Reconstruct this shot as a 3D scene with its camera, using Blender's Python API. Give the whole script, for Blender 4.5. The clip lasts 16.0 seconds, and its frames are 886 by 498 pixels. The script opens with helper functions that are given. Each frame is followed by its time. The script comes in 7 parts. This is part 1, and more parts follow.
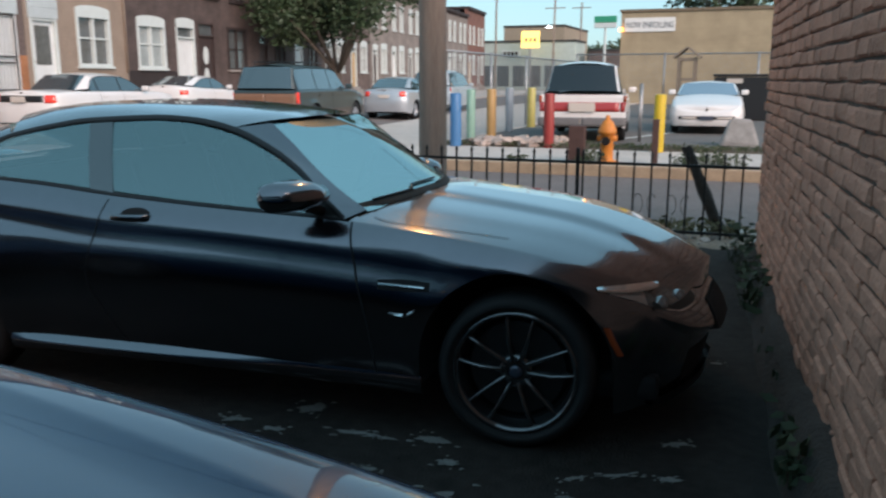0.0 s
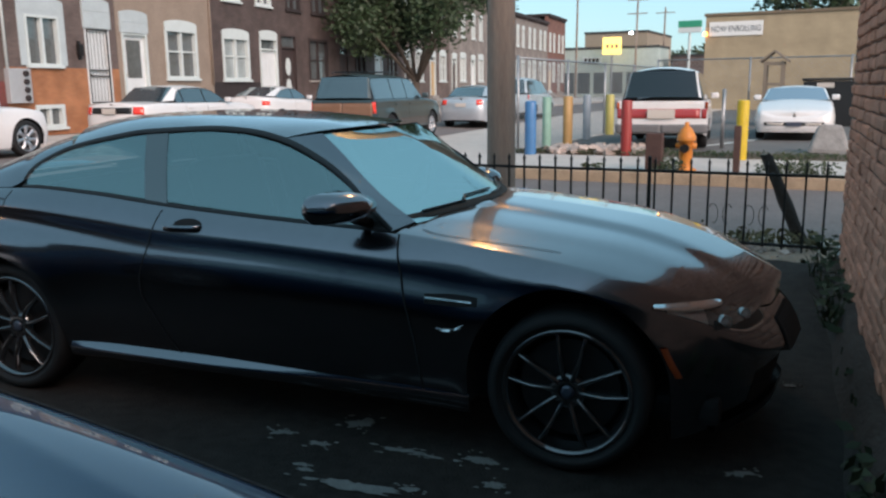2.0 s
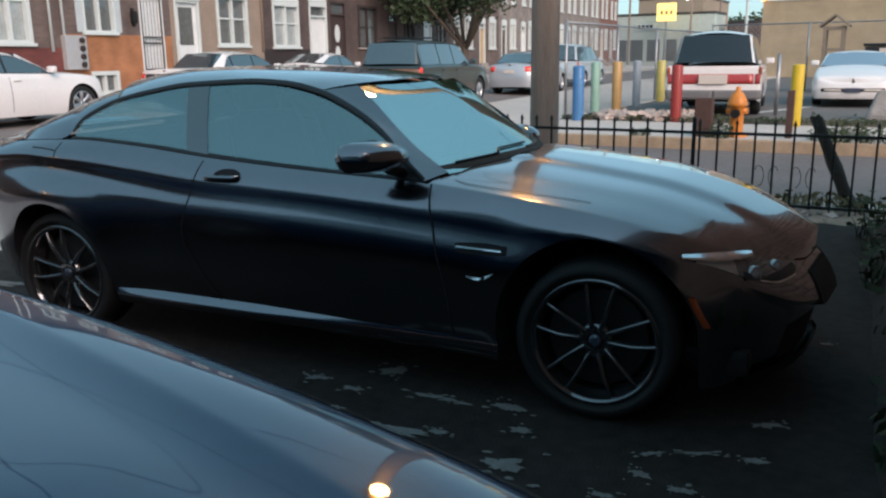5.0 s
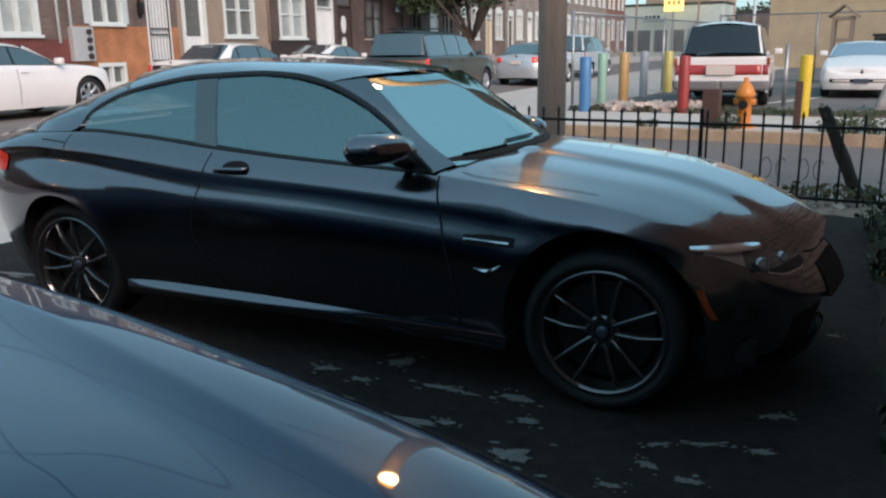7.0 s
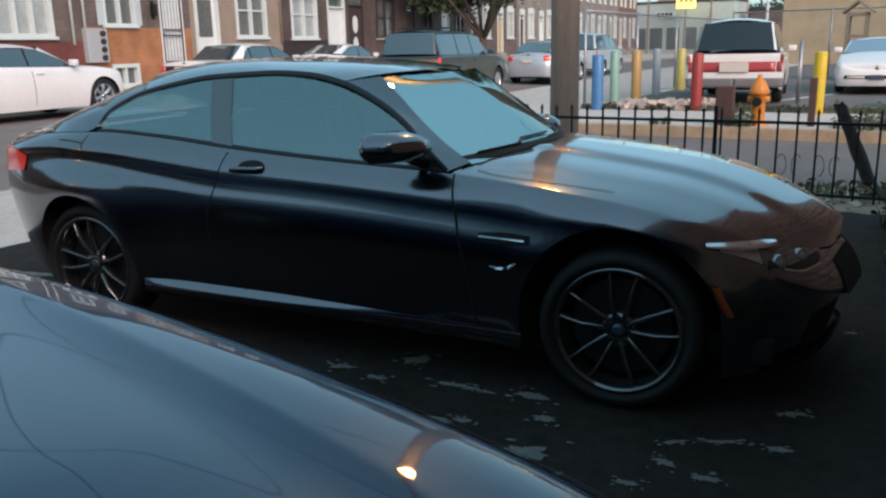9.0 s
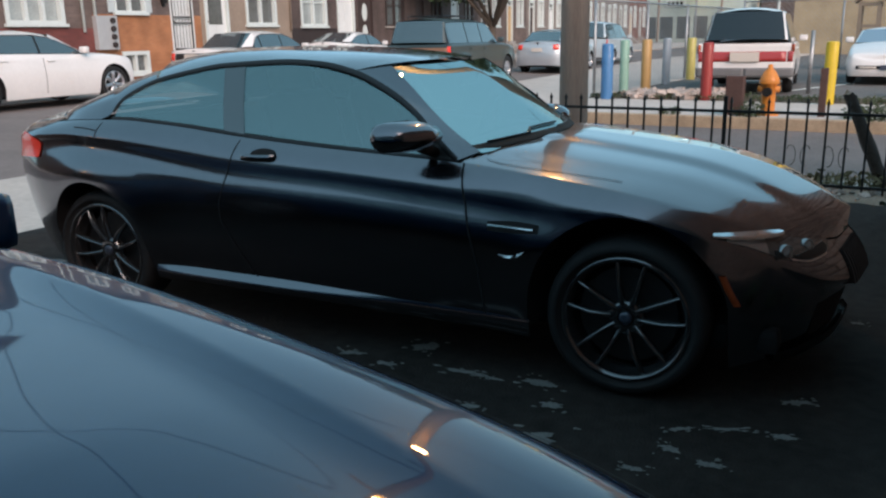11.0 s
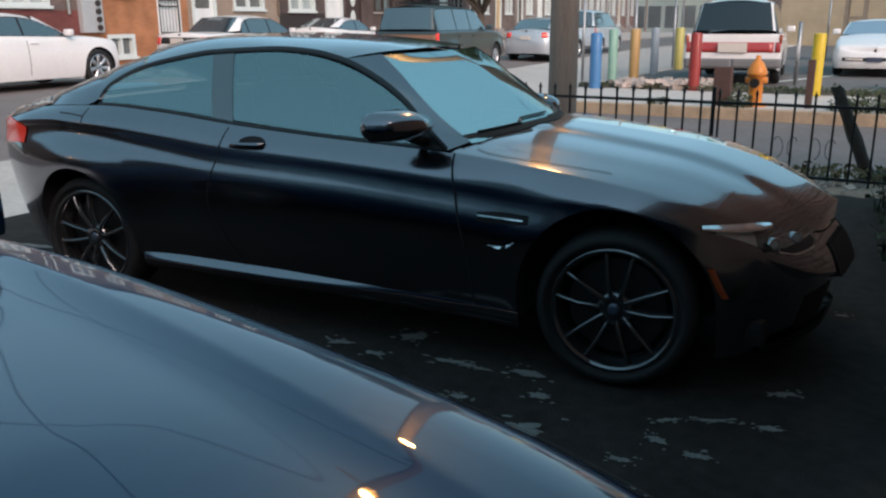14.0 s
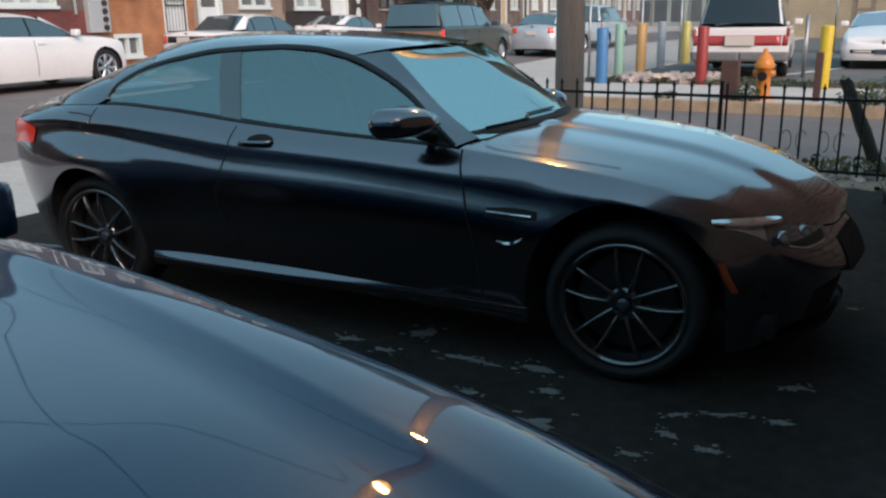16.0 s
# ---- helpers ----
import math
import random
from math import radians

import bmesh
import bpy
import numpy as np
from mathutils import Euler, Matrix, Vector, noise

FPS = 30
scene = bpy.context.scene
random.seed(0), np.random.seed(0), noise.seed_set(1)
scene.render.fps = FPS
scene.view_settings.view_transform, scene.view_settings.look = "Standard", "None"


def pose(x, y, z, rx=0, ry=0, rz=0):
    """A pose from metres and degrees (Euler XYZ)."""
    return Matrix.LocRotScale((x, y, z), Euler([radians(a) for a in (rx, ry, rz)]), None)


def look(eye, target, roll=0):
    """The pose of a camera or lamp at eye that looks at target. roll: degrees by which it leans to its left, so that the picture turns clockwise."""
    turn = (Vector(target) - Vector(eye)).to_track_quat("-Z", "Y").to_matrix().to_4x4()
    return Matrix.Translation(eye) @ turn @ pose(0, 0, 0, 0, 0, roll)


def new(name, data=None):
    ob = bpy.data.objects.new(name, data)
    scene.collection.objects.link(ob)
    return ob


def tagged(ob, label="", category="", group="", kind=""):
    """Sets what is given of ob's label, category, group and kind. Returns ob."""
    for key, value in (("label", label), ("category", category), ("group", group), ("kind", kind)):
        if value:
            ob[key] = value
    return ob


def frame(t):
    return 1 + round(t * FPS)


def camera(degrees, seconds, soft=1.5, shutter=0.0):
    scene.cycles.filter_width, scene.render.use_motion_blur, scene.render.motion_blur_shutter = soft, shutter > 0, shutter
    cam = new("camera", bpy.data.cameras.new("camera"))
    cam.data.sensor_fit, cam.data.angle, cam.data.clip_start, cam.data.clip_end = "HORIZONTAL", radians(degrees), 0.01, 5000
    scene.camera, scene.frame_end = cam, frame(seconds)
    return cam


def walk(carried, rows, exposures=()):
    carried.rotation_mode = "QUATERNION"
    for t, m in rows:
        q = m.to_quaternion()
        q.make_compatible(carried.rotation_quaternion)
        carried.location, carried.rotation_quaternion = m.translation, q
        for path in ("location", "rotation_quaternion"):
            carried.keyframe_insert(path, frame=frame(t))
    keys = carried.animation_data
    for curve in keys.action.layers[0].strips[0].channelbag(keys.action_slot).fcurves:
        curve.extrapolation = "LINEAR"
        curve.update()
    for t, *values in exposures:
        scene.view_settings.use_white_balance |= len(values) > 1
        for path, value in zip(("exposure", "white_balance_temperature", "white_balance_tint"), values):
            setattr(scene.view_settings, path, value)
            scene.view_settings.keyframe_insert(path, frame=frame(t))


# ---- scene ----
cam = camera(56.4, 16.0, 2.3, 0.5)
PATH = [
    (0, (0.739, -2.753, 1.366), (0.049, -0.921, 0.961), 0.0),
    (0.5, (0.807, -2.794, 1.387), (-0.005, -1.013, 0.976), -1.3),
    (1, (0.784, -2.7, 1.387), (-0.07, -0.928, 1.024), -1.5),
    (1.5, (0.808, -2.641, 1.362), (-0.001, -0.861, 0.943), -1.7),
    (2, (0.807, -2.604, 1.364), (-0.061, -0.844, 0.979), -0.7),
    (2.5, (0.842, -2.607, 1.36), (-0.033, -0.845, 0.999), 1.8),
    (3, (0.856, -2.611, 1.333), (-0.14, -0.917, 0.962), 1.0),
    (3.5, (0.851, -2.578, 1.314), (-0.229, -0.943, 0.913), -0.9),
    (4, (0.873, -2.596, 1.312), (-0.111, -0.905, 0.897), -0.0),
    (4.5, (0.886, -2.613, 1.293), (-0.077, -0.919, 0.845), -0.7),
    (6.8, (0.914, -2.655, 1.301), (-0.067, -0.974, 0.839), -1.2),
    (7, (0.895, -2.641, 1.299), (-0.081, -0.961, 0.824), -0.9),
    (7.5, (0.897, -2.643, 1.297), (-0.093, -0.97, 0.826), -0.9),
    (8, (0.892, -2.645, 1.295), (-0.092, -0.971, 0.814), -1.0),
    (8.5, (0.89, -2.648, 1.297), (-0.098, -0.98, 0.807), -1.0),
    (8.7, (0.887, -2.649, 1.295), (-0.114, -0.984, 0.819), -1.3),
    (10.8, (0.886, -2.692, 1.315), (-0.121, -1.037, 0.817), -1.0),
    (11, (0.9, -2.688, 1.303), (-0.114, -1.039, 0.801), -1.1),
    (11.5, (0.901, -2.692, 1.306), (-0.089, -1.029, 0.802), -0.4),
    (12, (0.899, -2.694, 1.307), (-0.092, -1.031, 0.804), -0.5),
    (12.5, (0.891, -2.688, 1.308), (-0.092, -1.024, 0.792), -0.0),
    (13, (0.898, -2.699, 1.307), (-0.098, -1.045, 0.786), -0.6),
    (13.5, (0.891, -2.692, 1.309), (-0.094, -1.031, 0.787), -0.6),
    (14, (0.886, -2.689, 1.313), (-0.096, -1.03, 0.781), -0.4),
    (14.5, (0.888, -2.691, 1.309), (-0.106, -1.039, 0.777), -0.8),
    (15, (0.881, -2.691, 1.312), (-0.108, -1.035, 0.781), -0.4),
    (15.5, (0.891, -2.698, 1.315), (-0.099, -1.044, 0.78), -0.2),
    (16, (0.882, -2.694, 1.313), (-0.114, -1.046, 0.773), -1.0),
]
EXPOSURES = [(0, 0.85, 6500, 10), (16, 0.85, 6500, 10)]
walk(cam, [(t, look(eye, target, roll)) for t, eye, target, roll in PATH], EXPOSURES)

# ---- sky and lamps ----
world = bpy.data.worlds.new("dusk")
world.use_nodes = True
scene.world = world
wt = world.node_tree
sky = wt.nodes.new("ShaderNodeTexSky")
sky.sky_type = "NISHITA"
sky.sun_disc = False
sky.sun_elevation = radians(30.0)
sky.sun_rotation = radians(125.0)
sky.air_density, sky.dust_density, sky.ozone_density = 1.0, 1.0, 1.6
wt.nodes["Background"].inputs["Strength"].default_value = 0.15
# a thin even veil of dusk cloud over the clear sky
veil = wt.nodes.new("ShaderNodeMix")
veil.data_type = "RGBA"
veil.inputs["Factor"].default_value = 0.72
veil.inputs["B"].default_value = (1.24, 2.42, 2.92, 1)
wt.links.new(sky.outputs["Color"], veil.inputs["A"])
wt.links.new(veil.outputs["Result"], wt.nodes["Background"].inputs["Color"])

sun = new("sun", bpy.data.lights.new("sun", "SUN"))
sun.data.energy, sun.data.angle, sun.data.color = 2.1, radians(40), (1.0, 0.745, 0.65)
sun.matrix_world = look((0, 0, 0), (-0.71, 0.50, -0.50))


# ---- materials ----
def mat(name, colour, rough=0.6, metal=0.0, coat=0.0, vary=0.0, scale=8.0, bump=0.0, bump_scale=60.0, spec=0.5, coat_ior=1.5):
    m = bpy.data.materials.new(name)
    m.use_nodes = True
    nt = m.node_tree
    b = nt.nodes["Principled BSDF"]
    b.inputs["Base Color"].default_value = (*colour, 1)
    b.inputs["Roughness"].default_value = rough
    b.inputs["Metallic"].default_value = metal
    b.inputs["Coat Weight"].default_value = coat
    b.inputs["Coat Roughness"].default_value = 0.03
    b.inputs["Coat IOR"].default_value = coat_ior
    b.inputs["Specular IOR Level"].default_value = spec
    co = nt.nodes.new("ShaderNodeTexCoord")
    if vary:
        n1 = nt.nodes.new("ShaderNodeTexNoise")
        n1.inputs["Scale"].default_value, n1.inputs["Detail"].default_value = scale, 8
        nt.links.new(co.outputs["Object"], n1.inputs["Vector"])
        n2 = nt.nodes.new("ShaderNodeTexNoise")
        n2.inputs["Scale"].default_value, n2.inputs["Detail"].default_value = scale * 9, 4
        nt.links.new(co.outputs["Object"], n2.inputs["Vector"])
        ad = nt.nodes.new("ShaderNodeMath")
        ad.operation = "ADD"
        nt.links.new(n1.outputs["Fac"], ad.inputs[0])
        nt.links.new(n2.outputs["Fac"], ad.inputs[1])
        mr = nt.nodes.new("ShaderNodeMapRange")
        mr.inputs["From Min"].default_value, mr.inputs["From Max"].default_value = 0.6, 1.4
        mr.inputs["To Min"].default_value, mr.inputs["To Max"].default_value = 1 - vary, 1 + vary
        nt.links.new(ad.outputs[0], mr.inputs["Value"])
        mx = nt.nodes.new("ShaderNodeVectorMath")
        mx.operation = "SCALE"
        mx.inputs[0].default_value = colour
        nt.links.new(mr.outputs["Result"], mx.inputs["Scale"])
        nt.links.new(mx.outputs["Vector"], b.inputs["Base Color"])
    if bump:
        n3 = nt.nodes.new("ShaderNodeTexNoise")
        n3.inputs["Scale"].default_value, n3.inputs["Detail"].default_value = bump_scale, 6
        nt.links.new(co.outputs["Object"], n3.inputs["Vector"])
        bp = nt.nodes.new("ShaderNodeBump")
        bp.inputs["Strength"].default_value, bp.inputs["Distance"].default_value = bump, 0.02
        nt.links.new(n3.outputs["Fac"], bp.inputs["Height"])
        nt.links.new(bp.outputs["Normal"], b.inputs["Normal"])
    return m


def glow(name, colour, strength):
    m = bpy.data.materials.new(name)
    m.use_nodes = True
    b = m.node_tree.nodes["Principled BSDF"]
    b.inputs["Base Color"].default_value = (*colour, 1)
    b.inputs["Emission Color"].default_value = (*colour, 1)
    b.inputs["Emission Strength"].default_value = strength
    return m


def window_glass(name, tint, rough=0.02, ior=1.6):
    """A thin pane: tinted see-through with a Fresnel gloss."""
    m = bpy.data.materials.new(name)
    m.use_nodes = True
    nt = m.node_tree
    nt.nodes.remove(nt.nodes["Principled BSDF"])
    tr = nt.nodes.new("ShaderNodeBsdfTransparent")
    tr.inputs["Color"].default_value = (*tint, 1)
    gl = nt.nodes.new("ShaderNodeBsdfGlossy")
    gl.inputs["Roughness"].default_value = rough
    gl.inputs["Color"].default_value = (0.80, 1.0, 1.0, 1)
    fr = nt.nodes.new("ShaderNodeFresnel")
    fr.inputs["IOR"].default_value = ior
    mx = nt.nodes.new("ShaderNodeMixShader")
    nt.links.new(fr.outputs[0], mx.inputs[0])
    nt.links.new(tr.outputs[0], mx.inputs[1])
    nt.links.new(gl.outputs[0], mx.inputs[2])
    nt.links.new(mx.outputs[0], nt.nodes["Material Output"].inputs["Surface"])
    return m


def masonry(name, c1, c2, mortar, vertical="Z", along="Y", brick=(0.205, 0.068), gap=0.008, vary=0.25, bump=0.35):
    """Brickwork for walls that stay far off: object coordinates, along the wall and up."""
    m = bpy.data.materials.new(name)
    m.use_nodes = True
    nt = m.node_tree
    b = nt.nodes["Principled BSDF"]
    b.inputs["Roughness"].default_value = 0.85
    co = nt.nodes.new("ShaderNodeTexCoord")
    sp = nt.nodes.new("ShaderNodeSeparateXYZ")
    cb = nt.nodes.new("ShaderNodeCombineXYZ")
    nt.links.new(co.outputs["Object"], sp.inputs[0])
    nt.links.new(sp.outputs[along], cb.inputs["X"])
    nt.links.new(sp.outputs[vertical], cb.inputs["Y"])
    br = nt.nodes.new("ShaderNodeTexBrick")
    br.inputs["Scale"].default_value = 1.0
    br.inputs["Brick Width"].default_value, br.inputs["Row Height"].default_value = brick[0] + gap, brick[1] + gap
    br.inputs["Mortar Size"].default_value = gap / 2
    br.inputs["Color1"].default_value, br.inputs["Color2"].default_value = (*c1, 1), (*c2, 1)
    br.inputs["Mortar"].default_value = (*mortar, 1)
    nt.links.new(cb.outputs[0], br.inputs["Vector"])
    no = nt.nodes.new("ShaderNodeTexNoise")
    no.inputs["Scale"].default_value, no.inputs["Detail"].default_value = 1.3, 8
    nt.links.new(co.outputs["Object"], no.inputs["Vector"])
    mr = nt.nodes.new("ShaderNodeMapRange")
    mr.inputs["From Min"].default_value, mr.inputs["From Max"].default_value = 0.3, 0.7
    mr.inputs["To Min"].default_value, mr.inputs["To Max"].default_value = 1 - vary, 1 + vary
    nt.links.new(no.outputs["Fac"], mr.inputs["Value"])
    vm = nt.nodes.new("ShaderNodeVectorMath")
    vm.operation = "SCALE"
    nt.links.new(br.outputs["Color"], vm.inputs[0])
    nt.links.new(mr.outputs["Result"], vm.inputs["Scale"])
    nt.links.new(vm.outputs["Vector"], b.inputs["Base Color"])
    bp = nt.nodes.new("ShaderNodeBump")
    bp.invert = True
    bp.inputs["Strength"].default_value, bp.inputs["Distance"].default_value = bump, 0.01
    nt.links.new(br.outputs["Fac"], bp.inputs["Height"])
    nt.links.new(bp.outputs["Normal"], b.inputs["Normal"])
    return m


PAINT_DARK = mat("dark_grey_paint", (0.165, 0.160, 0.178), 0.18, 1.0, 1.0, 0.06, 3, coat_ior=1.58)
PAINT_BLUE = mat("blue_paint", (0.002, 0.030, 0.085), 0.38, 0.25, 1.0, 0.08, 3, spec=0.15, coat_ior=1.47)
PAINT_WHITE = mat("white_paint", (0.72, 0.70, 0.69), 0.35, 0, 0.7, 0.05, 2)
PAINT_SILVER = mat("silver_paint", (0.46, 0.49, 0.52), 0.35, 0.5, 0.7, 0.05, 2)
PAINT_PALE_BLUE = mat("pale_blue_silver_paint", (0.55, 0.62, 0.66), 0.35, 0.2, 0.7, 0.05, 2)
PAINT_GREEN = mat("dark_green_paint", (0.035, 0.055, 0.06), 0.35, 0.2, 0.7, 0.08, 2)
TRIM_BLACK = mat("black_plastic", (0.012, 0.012, 0.013), 0.45, 0, 0, 0.1, 20)
SEAM = mat("dark_seam", (0.004, 0.004, 0.005), 0.8)
RUBBER = mat("tyre_rubber", (0.009, 0.009, 0.010), 0.75, 0, 0, 0.25, 25, 0.2, 120)
ALLOY_DARK = mat("dark_alloy", (0.15, 0.15, 0.155), 0.13, 0.9, 0.3, 0.1, 12)
ALLOY = mat("silver_alloy", (0.55, 0.55, 0.57), 0.3, 0.9, 0.3, 0.1, 12)
STEEL = mat("brake_steel", (0.06, 0.06, 0.062), 0.45, 0.9, 0, 0.2, 30)
PIANO_BLACK = mat("gloss_black_trim", (0.010, 0.011, 0.013), 0.15, 0, 1.0, coat_ior=2.1)
HUB_BADGE = mat("hub_badge", (0.05, 0.065, 0.095), 0.3, 0.2, 0.5, 0.2, 40)
CHROME = mat("chrome", (0.72, 0.73, 0.75), 0.1, 1.0)
LEATHER = mat("dark_leather", (0.02, 0.02, 0.022), 0.6, 0, 0, 0.2, 30, 0.2, 200)
RED_LENS = mat("red_lens", (0.78, 0.045, 0.025), 0.15, 0, 0.35, 0.2, 30)
AMBER_LENS = mat("amber_lens", (0.35, 0.06, 0.015), 0.2, 0, 1.0, 0.2, 30)
CLEAR_LENS = mat("clear_lens", (0.32, 0.33, 0.34), 0.12, 0.5, 1.0, 0.3, 18)
GLASS_CAR = window_glass("tinted_car_glass", (0.40, 0.46, 0.46), 0.01, 3.0)
GLASS_SCREEN = window_glass("pale_windscreen_glass", (0.28, 0.32, 0.32), 0.015, 9.0)
GLASS_FAR = mat("dark_car_window", (0.035, 0.055, 0.066), 0.05, 0, 1.0, coat_ior=2.0)
GLASS_BLACK = mat("black_tinted_glass", (0.01, 0.011, 0.013), 0.08, 0, 0.8)
PLATE = mat("pale_plate", (0.55, 0.5, 0.45), 0.5, 0, 0, 0.1, 30)
PLATE_DARK = mat("dark_plate", (0.05, 0.06, 0.09), 0.5)

# ---- building helpers ----
def part(name, bm, material, parent=None, label="", smooth=False, kind="", category="", group=""):
    me = bpy.data.meshes.new(name)
    bmesh.ops.recalc_face_normals(bm, faces=bm.faces)
    bm.to_mesh(me)
    bm.free()
    for mm in material if isinstance(material, (list, tuple)) else (material,):
        me.materials.append(mm)
    if smooth:
        me.shade_smooth()
    ob = new(name, me)
    if parent is not None:
        ob.parent = parent
    return tagged(ob, label, category, group, kind)


def empty(name, m, label, category, group="", kind=""):
    ob = new(name)
    ob.empty_display_size = 0.2
    ob.matrix_world = m
    return tagged(ob, label, category, group, kind)


def box(bm, x0, x1, y0, y1, z0, z1, bevel=0.0, m=None):
    vs = [bm.verts.new((x, y, z)) for x in (x0, x1) for y in (y0, y1) for z in (z0, z1)]
    fs = [bm.faces.new([vs[i] for i in f]) for f in ((0, 1, 3, 2), (4, 6, 7, 5), (0, 4, 5, 1), (2, 3, 7, 6), (0, 2, 6, 4), (1, 5, 7, 3))]
    if bevel:
        es = {e for f in fs for e in f.edges}
        r = bmesh.ops.bevel(bm, geom=list(es), offset=bevel, segments=2, affect="EDGES", profile=0.6)
        vs = list({v for f in r["faces"] for v in f.verts} | {v for v in vs if v.is_valid})
    if m is not None:
        bmesh.ops.transform(bm, matrix=m, verts=[v for v in vs if v.is_valid])
    return vs


def tube(bm, p, q, r0, r1=None, n=10, caps=True):
    """A round bar from p to q, tapering from r0 to r1."""
    r1 = r0 if r1 is None else r1
    p, q = Vector(p), Vector(q)
    turn = (q - p).to_track_quat("Z", "Y").to_matrix()
    rings = []
    for c, r in ((p, r0), (q, r1)):
        rings.append([bm.verts.new(c + turn @ Vector((r * math.cos(2 * math.pi * k / n), r * math.sin(2 * math.pi * k / n), 0))) for k in range(n)])
    for k in range(n):
        bm.faces.new((rings[0][k], rings[0][(k + 1) % n], rings[1][(k + 1) % n], rings[1][k]))
    if caps:
        bm.faces.new(rings[0][::-1])
        bm.faces.new(rings[1])


def lathe(bm, profile, n=24, axis="Z", centre=(0, 0, 0), close=False):
    """Turns (radius, height) pairs about an axis through the centre."""
    rings = []
    for r, h in profile:
        ring = []
        for k in range(n):
            a = 2 * math.pi * k / n
            u, v = r * math.cos(a), r * math.sin(a)
            p = {"Z": (u, v, h), "Y": (u, h, v), "X": (h, u, v)}[axis]
            ring.append(bm.verts.new(Vector(centre) + Vector(p)))
        rings.append(ring)
    pairs = list(zip(rings, rings[1:])) + ([(rings[-1], rings[0])] if close else [])
    for a, b in pairs:
        for k in range(n):
            bm.faces.new((a[k], a[(k + 1) % n], b[(k + 1) % n], b[k]))
    return rings


def sheet(bm, rows, mirror=False, close=False):
    """Joins rows of points into a skin of quads; mirror adds the other side of a vehicle."""
    for s in (1, -1) if mirror else (1,):
        grid = [[bm.verts.new((p[0], s * p[1], p[2])) for p in row] for row in rows]
        for a, b in zip(grid, grid[1:]):
            for k in range(len(a) - (0 if close else 1)):
                k2 = (k + 1) % len(a)
                try:
                    bm.faces.new((a[k], a[k2], b[k2], b[k]))
                except ValueError:
                    pass
    return bm


def weld(bm, dist=0.0004):
    bmesh.ops.remove_doubles(bm, verts=bm.verts, dist=dist)
    return bm


def flow(points):
    """A smooth curve through (x, value) pairs that does not overshoot."""
    pts = sorted(points)
    xs, ys = np.array([p[0] for p in pts], float), np.array([p[1] for p in pts], float)
    d = np.diff(ys) / np.diff(xs)
    s = np.zeros(len(xs))
    s[0], s[-1] = d[0], d[-1]
    for i in range(1, len(xs) - 1):
        s[i] = 0 if d[i - 1] * d[i] <= 0 else 2 * d[i - 1] * d[i] / (d[i - 1] + d[i])

    def at(x):
        x = min(max(x, xs[0]), xs[-1])
        i = min(max(int(np.searchsorted(xs, x)) - 1, 0), len(xs) - 2)
        h = xs[i + 1] - xs[i]
        t = (x - xs[i]) / h
        return float((2 * t ** 3 - 3 * t * t + 1) * ys[i] + (t ** 3 - 2 * t * t + t) * h * s[i] + (3 * t * t - 2 * t ** 3) * ys[i + 1] + (t ** 3 - t * t) * h * s[i + 1])

    return at


def path_points(points, n):
    """n points spaced evenly along a smooth path through the given 2D or 3D points."""
    dist = [0.0]
    for a, b in zip(points, points[1:]):
        dist.append(dist[-1] + (Vector(b) - Vector(a)).length)
    fs = [flow(list(zip(dist, [p[k] for p in points]))) for k in range(len(points[0]))]
    return [tuple(f(dist[-1] * i / (n - 1)) for f in fs) for i in range(n)]

